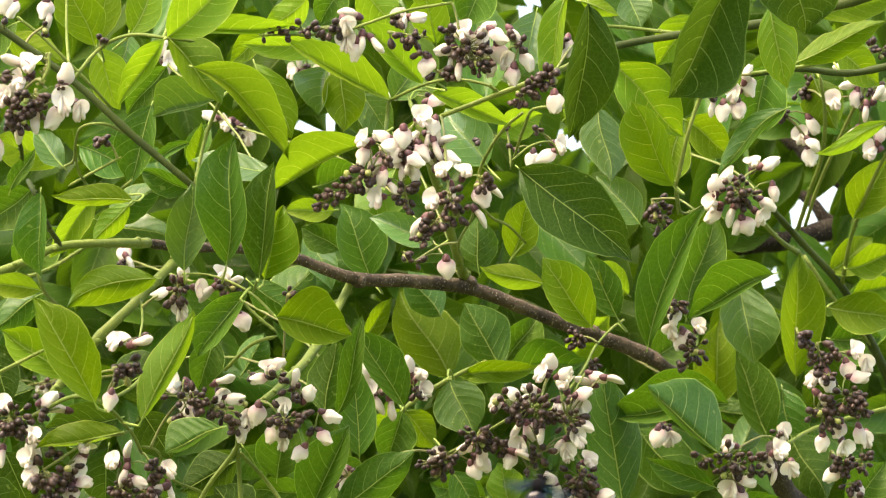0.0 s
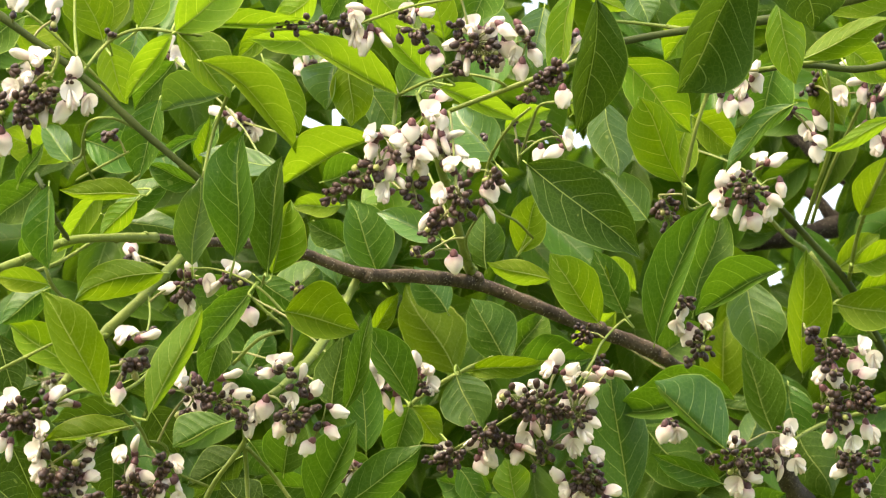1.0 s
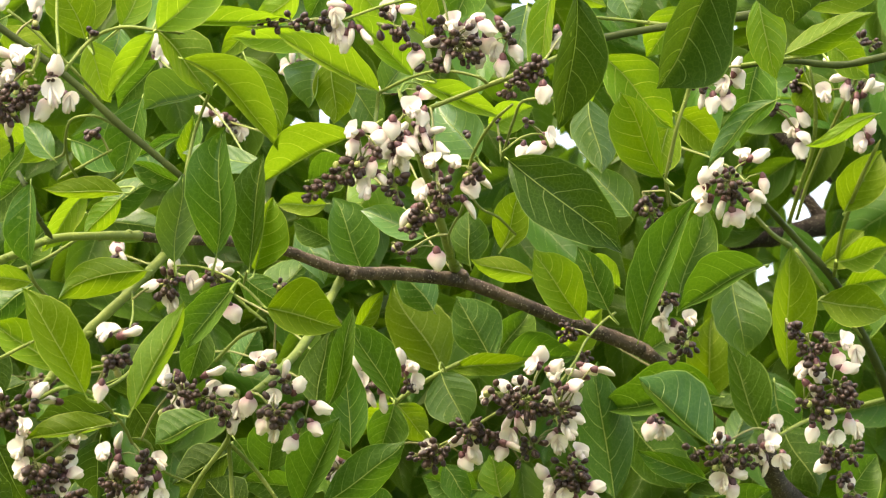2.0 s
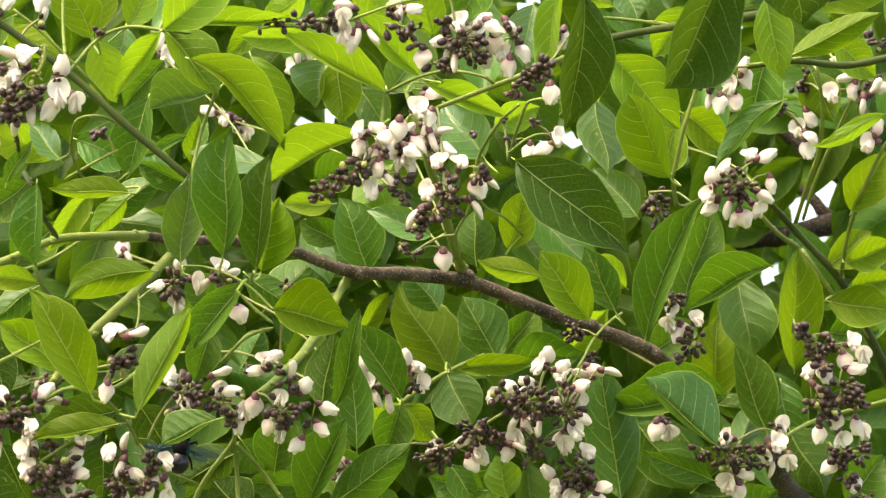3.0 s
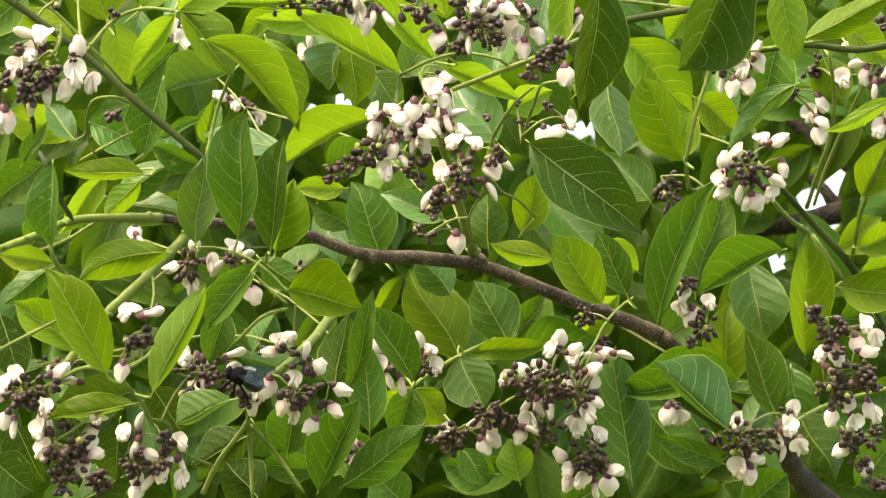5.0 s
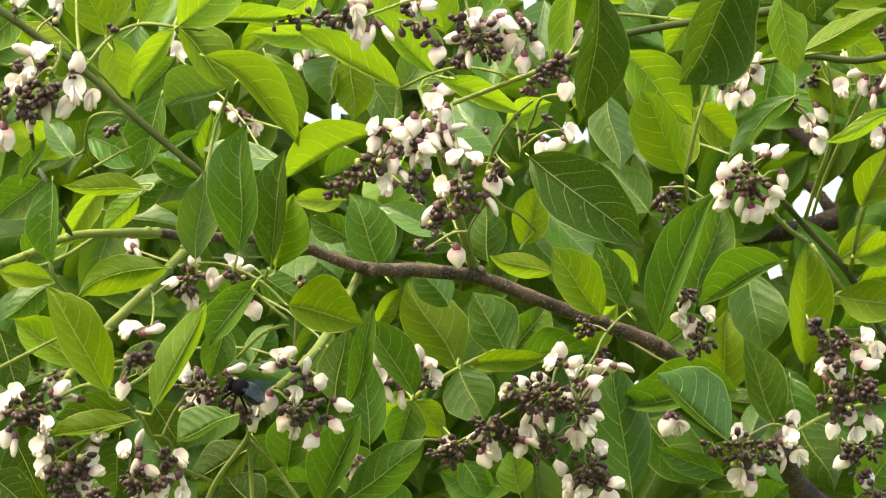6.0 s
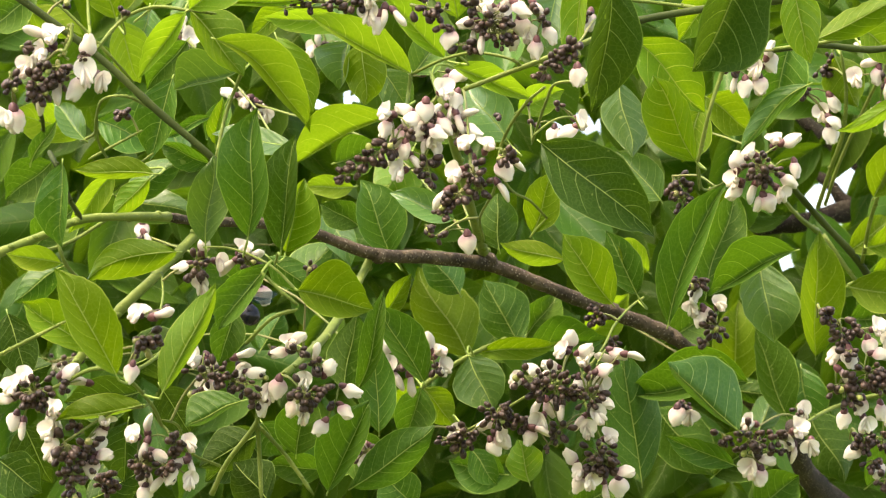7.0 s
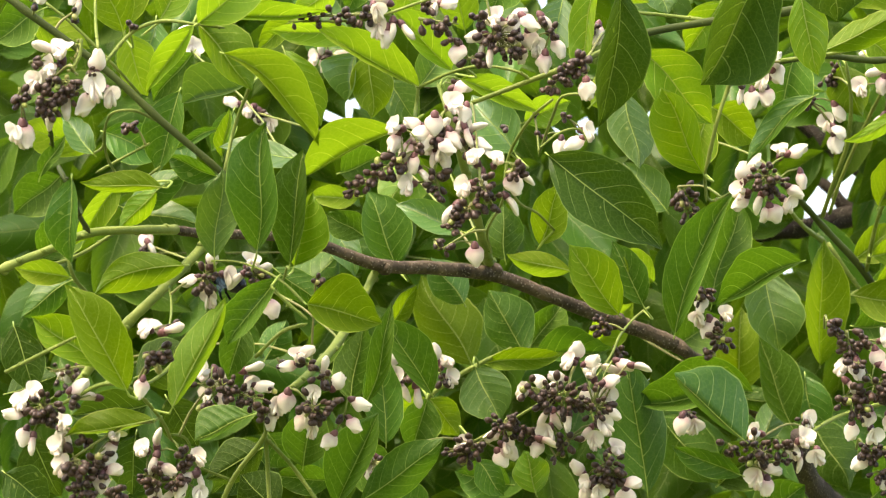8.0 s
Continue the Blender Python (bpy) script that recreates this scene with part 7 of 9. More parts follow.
stalks.append(peduncle(cluster, (-0.1248, 3.1607, 2.0360), (-0.1067, 3.1189, 2.0215)))
stems_of(cluster, stalks)
cluster = raceme((-0.0420, 3.3645, 2.0788), "cream-white pea flowers with dark purple calyces and buds", 21)
stalks = []
stalks += bud_group(cluster, (-0.0420, 3.3645, 2.0788), (-0.0380, 3.3649, 2.0768), 0.0073, 12, seed=701)
stalks += bud_group(cluster, (-0.0198, 3.3652, 2.0748), (-0.0186, 3.3655, 2.0732), 0.0032, 5, seed=756)
at = blossom(cluster, (-0.0178, 3.3655, 2.0850), 300, 0.0170, opened=True)
stalks.append(pedicel(cluster, (-0.0198, 3.3652, 2.0748), at))
at = blossom(cluster, (-0.0150, 3.3673, 2.0743), 20, 0.0170, opened=True)
stalks.append(pedicel(cluster, (-0.0198, 3.3652, 2.0748), at))
at = blossom(cluster, (-0.0242, 3.3526, 2.0893), 260, 0.0170)
stalks.append(pedicel(cluster, (-0.0198, 3.3652, 2.0748), at))
at = blossom(cluster, (-0.0522, 3.3672, 2.0750), 150, 0.0170, opened=True)
stalks.append(pedicel(cluster, (-0.0420, 3.3645, 2.0788), at))
at = blossom(cluster, (-0.0473, 3.3687, 2.0663), 60, 0.0170)
stalks.append(pedicel(cluster, (-0.0420, 3.3645, 2.0788), at))
at = blossom(cluster, (-0.0372, 3.3693, 2.0631), 80, 0.0170)
stalks.append(pedicel(cluster, (-0.0420, 3.3645, 2.0788), at))
at = blossom(cluster, (-0.0562, 3.3648, 2.0890), 200, 0.0170)
stalks.append(pedicel(cluster, (-0.0420, 3.3645, 2.0788), at))
stalks.append(peduncle(cluster, (-0.0780, 3.3427, 2.1254), (-0.0420, 3.3645, 2.0788)))
stems_of(cluster, stalks)
cluster = raceme((0.0593, 3.3201, 2.0546), "dense cluster of purple-brown buds with a few cream flowers", 22)
stalks = []
stalks += bud_group(cluster, (0.0593, 3.3201, 2.0546), (0.0753, 3.3208, 2.0507), 0.0136, 39, seed=814)
stalks += bud_group(cluster, (0.0414, 3.3189, 2.0616), (0.0553, 3.3201, 2.0546), 0.0104, 24, seed=815)
stalks += bud_group(cluster, (0.0874, 3.3271, 2.0492), (0.0914, 3.3277, 2.0457), 0.0120, 24, seed=816)
stalks += bud_group(cluster, (0.0697, 3.3370, 2.0267), (0.0605, 3.3390, 2.0149), 0.0072, 18, seed=817)
at = blossom(cluster, (0.0762, 3.3402, 2.0895), 280, 0.0162)
stalks.append(pedicel(cluster, (0.0673, 3.3204, 2.0527), at))
at = blossom(cluster, (0.0702, 3.3251, 2.0799), 190, 0.0162, opened=True)
stalks.append(pedicel(cluster, (0.0673, 3.3204, 2.0527), at))
at = blossom(cluster, (0.0852, 3.3339, 2.0821), 330, 0.0162)
stalks.append(pedicel(cluster, (0.0874, 3.3271, 2.0492), at))
at = blossom(cluster, (0.1092, 3.3320, 2.0799), 20, 0.0162)
stalks.append(pedicel(cluster, (0.0874, 3.3271, 2.0492), at))
at = blossom(cluster, (0.1194, 3.3259, 2.0770), 10, 0.0162)
stalks.append(pedicel(cluster, (0.0914, 3.3277, 2.0457), at))
at = blossom(cluster, (0.1022, 3.3377, 2.0762), 200, 0.0162)
stalks.append(pedicel(cluster, (0.0874, 3.3271, 2.0492), at))
at = blossom(cluster, (0.0865, 3.3364, 2.0732), 250, 0.0162, opened=True)
stalks.append(pedicel(cluster, (0.0874, 3.3271, 2.0492), at))
at = blossom(cluster, (0.0628, 3.3344, 2.0707), 200, 0.0162)
stalks.append(pedicel(cluster, (0.0593, 3.3201, 2.0546), at))
at = blossom(cluster, (0.0610, 3.3416, 2.0661), 150, 0.0162)
stalks.append(pedicel(cluster, (0.0593, 3.3201, 2.0546), at))
at = blossom(cluster, (0.0985, 3.3240, 2.0666), 340, 0.0162)
stalks.append(pedicel(cluster, (0.0874, 3.3271, 2.0492), at))
at = blossom(cluster, (0.0958, 3.3392, 2.0598), 60, 0.0162, opened=True)
stalks.append(pedicel(cluster, (0.0874, 3.3271, 2.0492), at))
at = blossom(cluster, (0.0821, 3.3365, 2.0570), 90, 0.0162)
stalks.append(pedicel(cluster, (0.0874, 3.3271, 2.0492), at))
at = blossom(cluster, (0.0388, 3.3322, 2.0598), 200, 0.0162, opened=True)
stalks.append(pedicel(cluster, (0.0414, 3.3189, 2.0616), at))
at = blossom(cluster, (0.0506, 3.3416, 2.0681), 220, 0.0162)
stalks.append(pedicel(cluster, (0.0483, 3.3195, 2.0581), at))
at = blossom(cluster, (0.1007, 3.3313, 2.0454), 40, 0.0162)
stalks.append(pedicel(cluster, (0.0914, 3.3277, 2.0457), at))
at = blossom(cluster, (0.0697, 3.3362, 2.0395), 95, 0.0162, opened=True)
stalks.append(pedicel(cluster, (0.0697, 3.3370, 2.0267), at))
at = blossom(cluster, (0.0623, 3.3441, 2.0430), 60, 0.0162)
stalks.append(pedicel(cluster, (0.0697, 3.3370, 2.0267), at))
at = blossom(cluster, (0.0525, 3.3367, 2.0428), 120, 0.0162)
stalks.append(pedicel(cluster, (0.0553, 3.3201, 2.0546), at))
at = blossom(cluster, (0.0557, 3.3392, 2.0322), 100, 0.0162)
stalks.append(pedicel(cluster, (0.0651, 3.3380, 2.0208), at))
at = blossom(cluster, (0.0544, 3.3340, 2.0247), 20, 0.0162)
stalks.append(pedicel(cluster, (0.0651, 3.3380, 2.0208), at))
at = blossom(cluster, (0.0478, 3.3404, 2.0214), 110, 0.0162)
stalks.append(pedicel(cluster, (0.0605, 3.3390, 2.0149), at))
at = blossom(cluster, (0.0946, 3.3290, 2.0350), 10, 0.0162, opened=True)
stalks.append(pedicel(cluster, (0.0914, 3.3277, 2.0457), at))
at = blossom(cluster, (0.0874, 3.3398, 2.0268), 80, 0.0162, opened=True)
stalks.append(pedicel(cluster, (0.0697, 3.3370, 2.0267), at))
at = blossom(cluster, (0.0835, 3.3427, 2.0328), 130, 0.0162)
stalks.append(pedicel(cluster, (0.0697, 3.3370, 2.0267), at))
stalks.append(peduncle(cluster, (0.0550, 3.3680, 2.0588), (0.0593, 3.3201, 2.0546)))
stems_of(cluster, stalks)
cluster = raceme((0.0225, 3.3392, 2.0377), "dense cluster of purple-brown buds with a few cream flowers", 23)
stalks = []
stalks += bud_group(cluster, (0.0225, 3.3392, 2.0377), (0.0245, 3.3395, 2.0362), 0.0120, 36, seed=851)
stalks += bud_group(cluster, (0.0058, 3.3475, 2.0250), (-0.0102, 3.3487, 2.0178), 0.0120, 40, seed=852)
stalks += bud_group(cluster, (0.0369, 3.3395, 2.0362), (0.0406, 3.3407, 2.0291), 0.0064, 18, seed=853)
at = blossom(cluster, (0.0258, 3.3472, 2.0230), 30, 0.0162, opened=True)
stalks.append(pedicel(cluster, (0.0245, 3.3395, 2.0362), at))
at = blossom(cluster, (0.0223, 3.3527, 2.0156), 60, 0.0162)
stalks.append(pedicel(cluster, (0.0058, 3.3475, 2.0250), at))
at = blossom(cluster, (0.0171, 3.3575, 2.0324), 160, 0.0162)
stalks.append(pedicel(cluster, (0.0058, 3.3475, 2.0250), at))
at = blossom(cluster, (-0.0034, 3.3484, 2.0239), 190, 0.0162)
stalks.append(pedicel(cluster, (-0.0022, 3.3481, 2.0214), at))
at = blossom(cluster, (0.0279, 3.3511, 2.0199), 40, 0.0162)
stalks.append(pedicel(cluster, (0.0406, 3.3407, 2.0291), at))
stalks.append(peduncle(cluster, (0.0226, 3.3711, 2.0404), (0.0225, 3.3392, 2.0377)))
stems_of(cluster, stalks)
cluster = raceme((0.0959, 3.3438, 2.0104), "dense cluster of purple-brown buds with a few cream flowers", 24)
stalks = []
stalks += bud_group(cluster, (0.0959, 3.3438, 2.0104), (0.0983, 3.3450, 2.0033), 0.0144, 46, seed=888)
at = blossom(cluster, (0.1028, 3.3457, 2.0211), 330, 0.0162, opened=True)
stalks.append(pedicel(cluster, (0.0959, 3.3438, 2.0104), at))
at = blossom(cluster, (0.0777, 3.3531, 2.0078), 230, 0.0162)
stalks.append(pedicel(cluster, (0.0959, 3.3438, 2.0104), at))
at = blossom(cluster, (0.0832, 3.3496, 1.9969), 180, 0.0162, opened=True)
stalks.append(pedicel(cluster, (0.0983, 3.3450, 2.0033), at))
at = blossom(cluster, (0.0832, 3.3613, 1.9907), 120, 0.0162)
stalks.append(pedicel(cluster, (0.0983, 3.3450, 2.0033), at))
at = blossom(cluster, (0.0903, 3.3447, 1.9907), 90, 0.0162, opened=True)
stalks.append(pedicel(cluster, (0.0983, 3.3450, 2.0033), at))
at = blossom(cluster, (0.1010, 3.3555, 1.9856), 80, 0.0162)
stalks.append(pedicel(cluster, (0.0983, 3.3450, 2.0033), at))
at = blossom(cluster, (0.1143, 3.3448, 1.9969), 0, 0.0162)
stalks.append(pedicel(cluster, (0.0983, 3.3450, 2.0033), at))
at = blossom(cluster, (0.1109, 3.3618, 1.9884), 90, 0.0162)
stalks.append(pedicel(cluster, (0.0983, 3.3450, 2.0033), at))
stalks.append(peduncle(cluster, (0.1020, 3.3750, 2.0180), (0.0959, 3.3438, 2.0104)))
stems_of(cluster, stalks)
cluster = raceme((0.2418, 3.2042, 2.0918), "dense cluster of purple-brown buds with a few cream flowers", 25)
stalks = []
stalks += bud_group(cluster, (0.2418, 3.2042, 2.0918), (0.2476, 3.2054, 2.0842), 0.0058, 13, seed=925)
stalks += bud_group(cluster, (0.2553, 3.2053, 2.0850), (0.2581, 3.2078, 2.0702), 0.0066, 17, seed=926)
stalks += bud_group(cluster, (0.2639, 3.2064, 2.0785), (0.2658, 3.2066, 2.0770), 0.0050, 8, seed=927)
stalks += bud_group(cluster, (0.2488, 3.2071, 2.0747), (0.2504, 3.2073, 2.0732), 0.0031, 4, seed=928)
stalks += bud_group(cluster, (0.2531, 3.2069, 2.0397), (0.2647, 3.2083, 2.0313), 0.0116, 36, seed=929)
stalks += bud_group(cluster, (0.2715, 3.2052, 2.0496), (0.2862, 3.2070, 2.0390), 0.0116, 44, seed=930)
stalks += bud_group(cluster, (0.2611, 3.1991, 2.0619), (0.2642, 3.1997, 2.0581), 0.0039, 6, seed=931)
at = blossom(cluster, (0.2800, 3.2014, 2.0779), 330, 0.0160, opened=True)
stalks.append(pedicel(cluster, (0.2658, 3.2066, 2.0770), at))
at = blossom(cluster, (0.2762, 3.2117, 2.0677), 80, 0.0160)
stalks.append(pedicel(cluster, (0.2658, 3.2066, 2.0770), at))
at = blossom(cluster, (0.2892, 3.2104, 2.0714), 90, 0.0160, opened=True)
stalks.append(pedicel(cluster, (0.2658, 3.2066, 2.0770), at))
at = blossom(cluster, (0.2626, 3.2035, 2.0582), 80, 0.0160)
stalks.append(pedicel(cluster, (0.2642, 3.1997, 2.0581), at))
at = blossom(cluster, (0.2538, 3.2126, 2.0599), 200, 0.0160, opened=True)
stalks.append(pedicel(cluster, (0.2581, 3.2078, 2.0702), at))
at = blossom(cluster, (0.2582, 3.2068, 2.0467), 45, 0.0160)
stalks.append(pedicel(cluster, (0.2531, 3.2069, 2.0397), at))
at = blossom(cluster, (0.2832, 3.2095, 2.0619), 0, 0.0160)
stalks.append(pedicel(cluster, (0.2715, 3.2052, 2.0496), at))
at = blossom(cluster, (0.2586, 3.2203, 2.0182), 100, 0.0160)
stalks.append(pedicel(cluster, (0.2647, 3.2083, 2.0313), at))
at = blossom(cluster, (0.2728, 3.2151, 2.0152), 90, 0.0160)
stalks.append(pedicel(cluster, (0.2647, 3.2083, 2.0313), at))
at = blossom(cluster, (0.2708, 3.2176, 2.0272), 100, 0.0160)
stalks.append(pedicel(cluster, (0.2647, 3.2083, 2.0313), at))
at = blossom(cluster, (0.2848, 3.2191, 2.0239), 80, 0.0160)
stalks.append(pedicel(cluster, (0.2862, 3.2070, 2.0390), at))
stalks.append(peduncle(cluster, (0.2454, 3.2654, 2.0954), (0.2418, 3.2042, 2.0918)))
stems_of(cluster, stalks)
cluster = raceme((0.2768, 3.3275, 2.0223), "dense cluster of purple-brown buds with a few cream flowers", 26)
stalks = []
stalks += bud_group(cluster, (0.2768, 3.3275, 2.0223), (0.2828, 3.3286, 2.0156), 0.0096, 24, seed=962)
stalks += bud_group(cluster, (0.2947, 3.3278, 2.0204), (0.2971, 3.3288, 2.0141), 0.0072, 16, seed=963)
stalks += bud_group(cluster, (0.2868, 3.3306, 2.0039), (0.2884, 3.3310, 2.0015), 0.0048, 9, seed=964)
stalks += bud_group(cluster, (0.2968, 3.3328, 1.9909), (0.3008, 3.3339, 1.9843), 0.0076, 18, seed=965)
at = blossom(cluster, (0.2992, 3.3273, 2.0348), 90, 0.0150, opened=True)
stalks.append(pedicel(cluster, (0.2947, 3.3278, 2.0204), at))
at = blossom(cluster, (0.2925, 3.3332, 1.9978), 100, 0.0150)
stalks.append(pedicel(cluster, (0.2884, 3.3310, 2.0015), at))
at = blossom(cluster, (0.2751, 3.3331, 2.0106), 140, 0.0150)
stalks.append(pedicel(cluster, (0.2828, 3.3286, 2.0156), at))
stalks.append(peduncle(cluster, (0.2773, 3.3845, 2.0258), (0.2768, 3.3275, 2.0223)))
stems_of(cluster, stalks)
cluster = raceme((0.2067, 3.4606, 2.0387), "tapering chain of dark purple-brown buds with cream blossoms", 27)
stalks = []
stalks += bud_group(cluster, (0.2067, 3.4606, 2.0387), (0.2167, 3.4620, 2.0306), 0.0108, 32, seed=999)
stalks += bud_group(cluster, (0.1905, 3.4665, 2.0403), (0.1955, 3.4673, 2.0354), 0.0054, 10, seed=1000)
stalks += bud_group(cluster, (0.2262, 3.4668, 2.0379), (0.2353, 3.4672, 2.0355), 0.0066, 11, seed=1001)
stalks += bud_group(cluster, (0.2304, 3.4685, 2.0281), (0.2316, 3.4686, 2.0273), 0.0033, 4, seed=1002)
stalks += bud_group(cluster, (0.2030, 3.4687, 2.0272), (0.2046, 3.4690, 2.0256), 0.0042, 5, seed=1003)
at = blossom(cluster, (0.2113, 3.4663, 2.0483), 200, 0.0172, opened=True)
stalks.append(pedicel(cluster, (0.2067, 3.4606, 2.0387), at))
at = blossom(cluster, (0.2119, 3.4664, 2.0144), 130, 0.0172, opened=True)
stalks.append(pedicel(cluster, (0.2046, 3.4690, 2.0256), at))
at = blossom(cluster, (0.2229, 3.4693, 2.0215), 10, 0.0172)
stalks.append(pedicel(cluster, (0.2304, 3.4685, 2.0281), at))
at = blossom(cluster, (0.2187, 3.4693, 2.0090), 95, 0.0172)
stalks.append(pedicel(cluster, (0.2046, 3.4690, 2.0256), at))
at = blossom(cluster, (0.2454, 3.4625, 2.0425), 330, 0.0172, opened=True)
stalks.append(pedicel(cluster, (0.2353, 3.4672, 2.0355), at))
at = blossom(cluster, (0.2434, 3.4712, 2.0277), 95, 0.0172)
stalks.append(pedicel(cluster, (0.2353, 3.4672, 2.0355), at))
at = blossom(cluster, (0.2397, 3.4699, 2.0359), 120, 0.0172)
stalks.append(pedicel(cluster, (0.2353, 3.4672, 2.0355), at))
at = blossom(cluster, (0.2160, 3.4709, 2.0317), 95, 0.0172)
stalks.append(pedicel(cluster, (0.2167, 3.4620, 2.0306), at))
at = blossom(cluster, (0.2563, 3.4704, 2.0318), 70, 0.0172)
stalks.append(pedicel(cluster, (0.2353, 3.4672, 2.0355), at))
stalks.append(peduncle(cluster, (0.2581, 3.5342, 2.0577), (0.2067, 3.4606, 2.0387)))
stems_of(cluster, stalks)
cluster = raceme((0.1653, 3.3795, 2.1405), "dense cluster of purple-brown buds with a few cream flowers", 28)
stalks = []
stalks += bud_group(cluster, (0.1653, 3.3795, 2.1405), (0.1662, 3.3798, 2.1385), 0.0098, 23, seed=1218)
stalks += bud_group(cluster, (0.1816, 3.3849, 2.1088), (0.1833, 3.3853, 2.1064), 0.0114, 23, seed=1258)
stalks += bud_group(cluster, (0.1714, 3.3868, 2.0976), (0.1727, 3.3870, 2.0968), 0.0037, 7, seed=1233)
at = blossom(cluster, (0.1675, 3.3829, 2.1324), 100, 0.0170)
stalks.append(pedicel(cluster, (0.1653, 3.3795, 2.1405), at))
at = blossom(cluster, (0.1646, 3.3848, 2.1211), 90, 0.0170, opened=True)
stalks.append(pedicel(cluster, (0.1653, 3.3795, 2.1405), at))
at = blossom(cluster, (0.1715, 3.3861, 2.1139), 110, 0.0170)
stalks.append(pedicel(cluster, (0.1816, 3.3849, 2.1088), at))
at = blossom(cluster, (0.1842, 3.3846, 2.1227), 320, 0.0170)
stalks.append(pedicel(cluster, (0.1816, 3.3849, 2.1088), at))
at = blossom(cluster, (0.1756, 3.3857, 2.1163), 60, 0.0170)
stalks.append(pedicel(cluster, (0.1816, 3.3849, 2.1088), at))
stalks.append(peduncle(cluster, (0.1773, 3.3590, 2.2038), (0.1653, 3.3795, 2.1405)))
stems_of(cluster, stalks)
cluster = raceme((0.1671, 3.6082, 2.0820), "a few cream-white pea flowers with small dark buds", 29)
stalks = []
stalks += bud_group(cluster, (0.1671, 3.6082, 2.0820), (0.1714, 3.6082, 2.0820), 0.0035, 5, seed=1199)
at = blossom(cluster, (0.1636, 3.5998, 2.0721), 100, 0.0170)
stalks.append(pedicel(cluster, (0.1671, 3.6082, 2.0820), at))
at = blossom(cluster, (0.1741, 3.6118, 2.0728), 80, 0.0170, opened=True)
stalks.append(pedicel(cluster, (0.1671, 3.6082, 2.0820), at))
at = blossom(cluster, (0.1689, 3.6112, 2.0762), 90, 0.0170)
stalks.append(pedicel(cluster, (0.1671, 3.6082, 2.0820), at))
stalks.append(peduncle(cluster, (0.1732, 3.5975, 2.1233), (0.1671, 3.6082, 2.0820)))
stems_of(cluster, stalks)
cluster = raceme((-0.2734, 2.9883, 2.0029), "dense cluster of purple-brown buds with a few cream flowers", 30)
stalks = []
stalks += bud_group(cluster, (-0.2734, 2.9883, 2.0029), (-0.2713, 2.9886, 2.0015), 0.0122, 35, seed=1110)
stalks += bud_group(cluster, (-0.2576, 2.9954, 2.0090), (-0.2554, 2.9956, 2.0076), 0.0043, 9, seed=1111)
at = blossom(cluster, (-0.2796, 2.9951, 2.0128), 320, 0.0155, opened=True)
stalks.append(pedicel(cluster, (-0.2734, 2.9883, 2.0029), at))
at = blossom(cluster, (-0.2873, 2.9942, 2.0061), 215, 0.0155, opened=True)
stalks.append(pedicel(cluster, (-0.2734, 2.9883, 2.0029), at))
at = blossom(cluster, (-0.2914, 2.9933, 1.9991), 180, 0.0155)
stalks.append(pedicel(cluster, (-0.2734, 2.9883, 2.0029), at))
at = blossom(cluster, (-0.2860, 3.0046, 1.9862), 105, 0.0155)
stalks.append(pedicel(cluster, (-0.2734, 2.9883, 2.0029), at))
at = blossom(cluster, (-0.2808, 3.0038, 1.9817), 95, 0.0155)
stalks.append(pedicel(cluster, (-0.2713, 2.9886, 2.0015), at))
at = blossom(cluster, (-0.2517, 2.9922, 2.0162), 330, 0.0155)
stalks.append(pedicel(cluster, (-0.2565, 2.9955, 2.0083), at))
at = blossom(cluster, (-0.2446, 3.0043, 2.0113), 190, 0.0155)
stalks.append(pedicel(cluster, (-0.2554, 2.9956, 2.0076), at))
stalks.append(peduncle(cluster, (-0.2658, 2.9945, 2.0033), (-0.2734, 2.9883, 2.0029)))
stems_of(cluster, stalks)
cluster = raceme((-0.2558, 3.0255, 1.9751), "dense cluster of purple-brown buds with a few cream flowers", 31)
stalks = []
stalks += bud_group(cluster, (-0.2558, 3.0255, 1.9751), (-0.2491, 3.0307, 1.9444), 0.0087, 43, seed=1147)
stalks += bud_group(cluster, (-0.2419, 3.0292, 1.9771), (-0.2401, 3.0320, 1.9603), 0.0062, 21, seed=1148)
stalks += bud_group(cluster, (-0.2490, 3.0294, 1.9881), (-0.2483, 3.0296, 1.9867), 0.0044, 8, seed=1149)
at = blossom(cluster, (-0.2640, 3.0241, 1.9961), 290, 0.0155, opened=True)
stalks.append(pedicel(cluster, (-0.2490, 3.0294, 1.9881), at))
at = blossom(cluster, (-0.2620, 3.0321, 1.9891), 100, 0.0155)
stalks.append(pedicel(cluster, (-0.2490, 3.0294, 1.9881), at))
at = blossom(cluster, (-0.2656, 3.0296, 1.9815), 200, 0.0155, opened=True)
stalks.append(pedicel(cluster, (-0.2558, 3.0255, 1.9751), at))
at = blossom(cluster, (-0.2636, 3.0339, 1.9703), 170, 0.0155, opened=True)
stalks.append(pedicel(cluster, (-0.2558, 3.0255, 1.9751), at))
at = blossom(cluster, (-0.2296, 3.0264, 1.9881), 300, 0.0155)
stalks.append(pedicel(cluster, (-0.2419, 3.0292, 1.9771), at))
at = blossom(cluster, (-0.2335, 3.0313, 1.9818), 110, 0.0155)
stalks.append(pedicel(cluster, (-0.2419, 3.0292, 1.9771), at))
at = blossom(cluster, (-0.2344, 3.0353, 1.9761), 90, 0.0155)
stalks.append(pedicel(cluster, (-0.2419, 3.0292, 1.9771), at))
at = blossom(cluster, (-0.2314, 3.0308, 1.9679), 0, 0.0155)
stalks.append(pedicel(cluster, (-0.2410, 3.0306, 1.9687), at))
at = blossom(cluster, (-0.2386, 3.0313, 1.9599), 95, 0.0155)
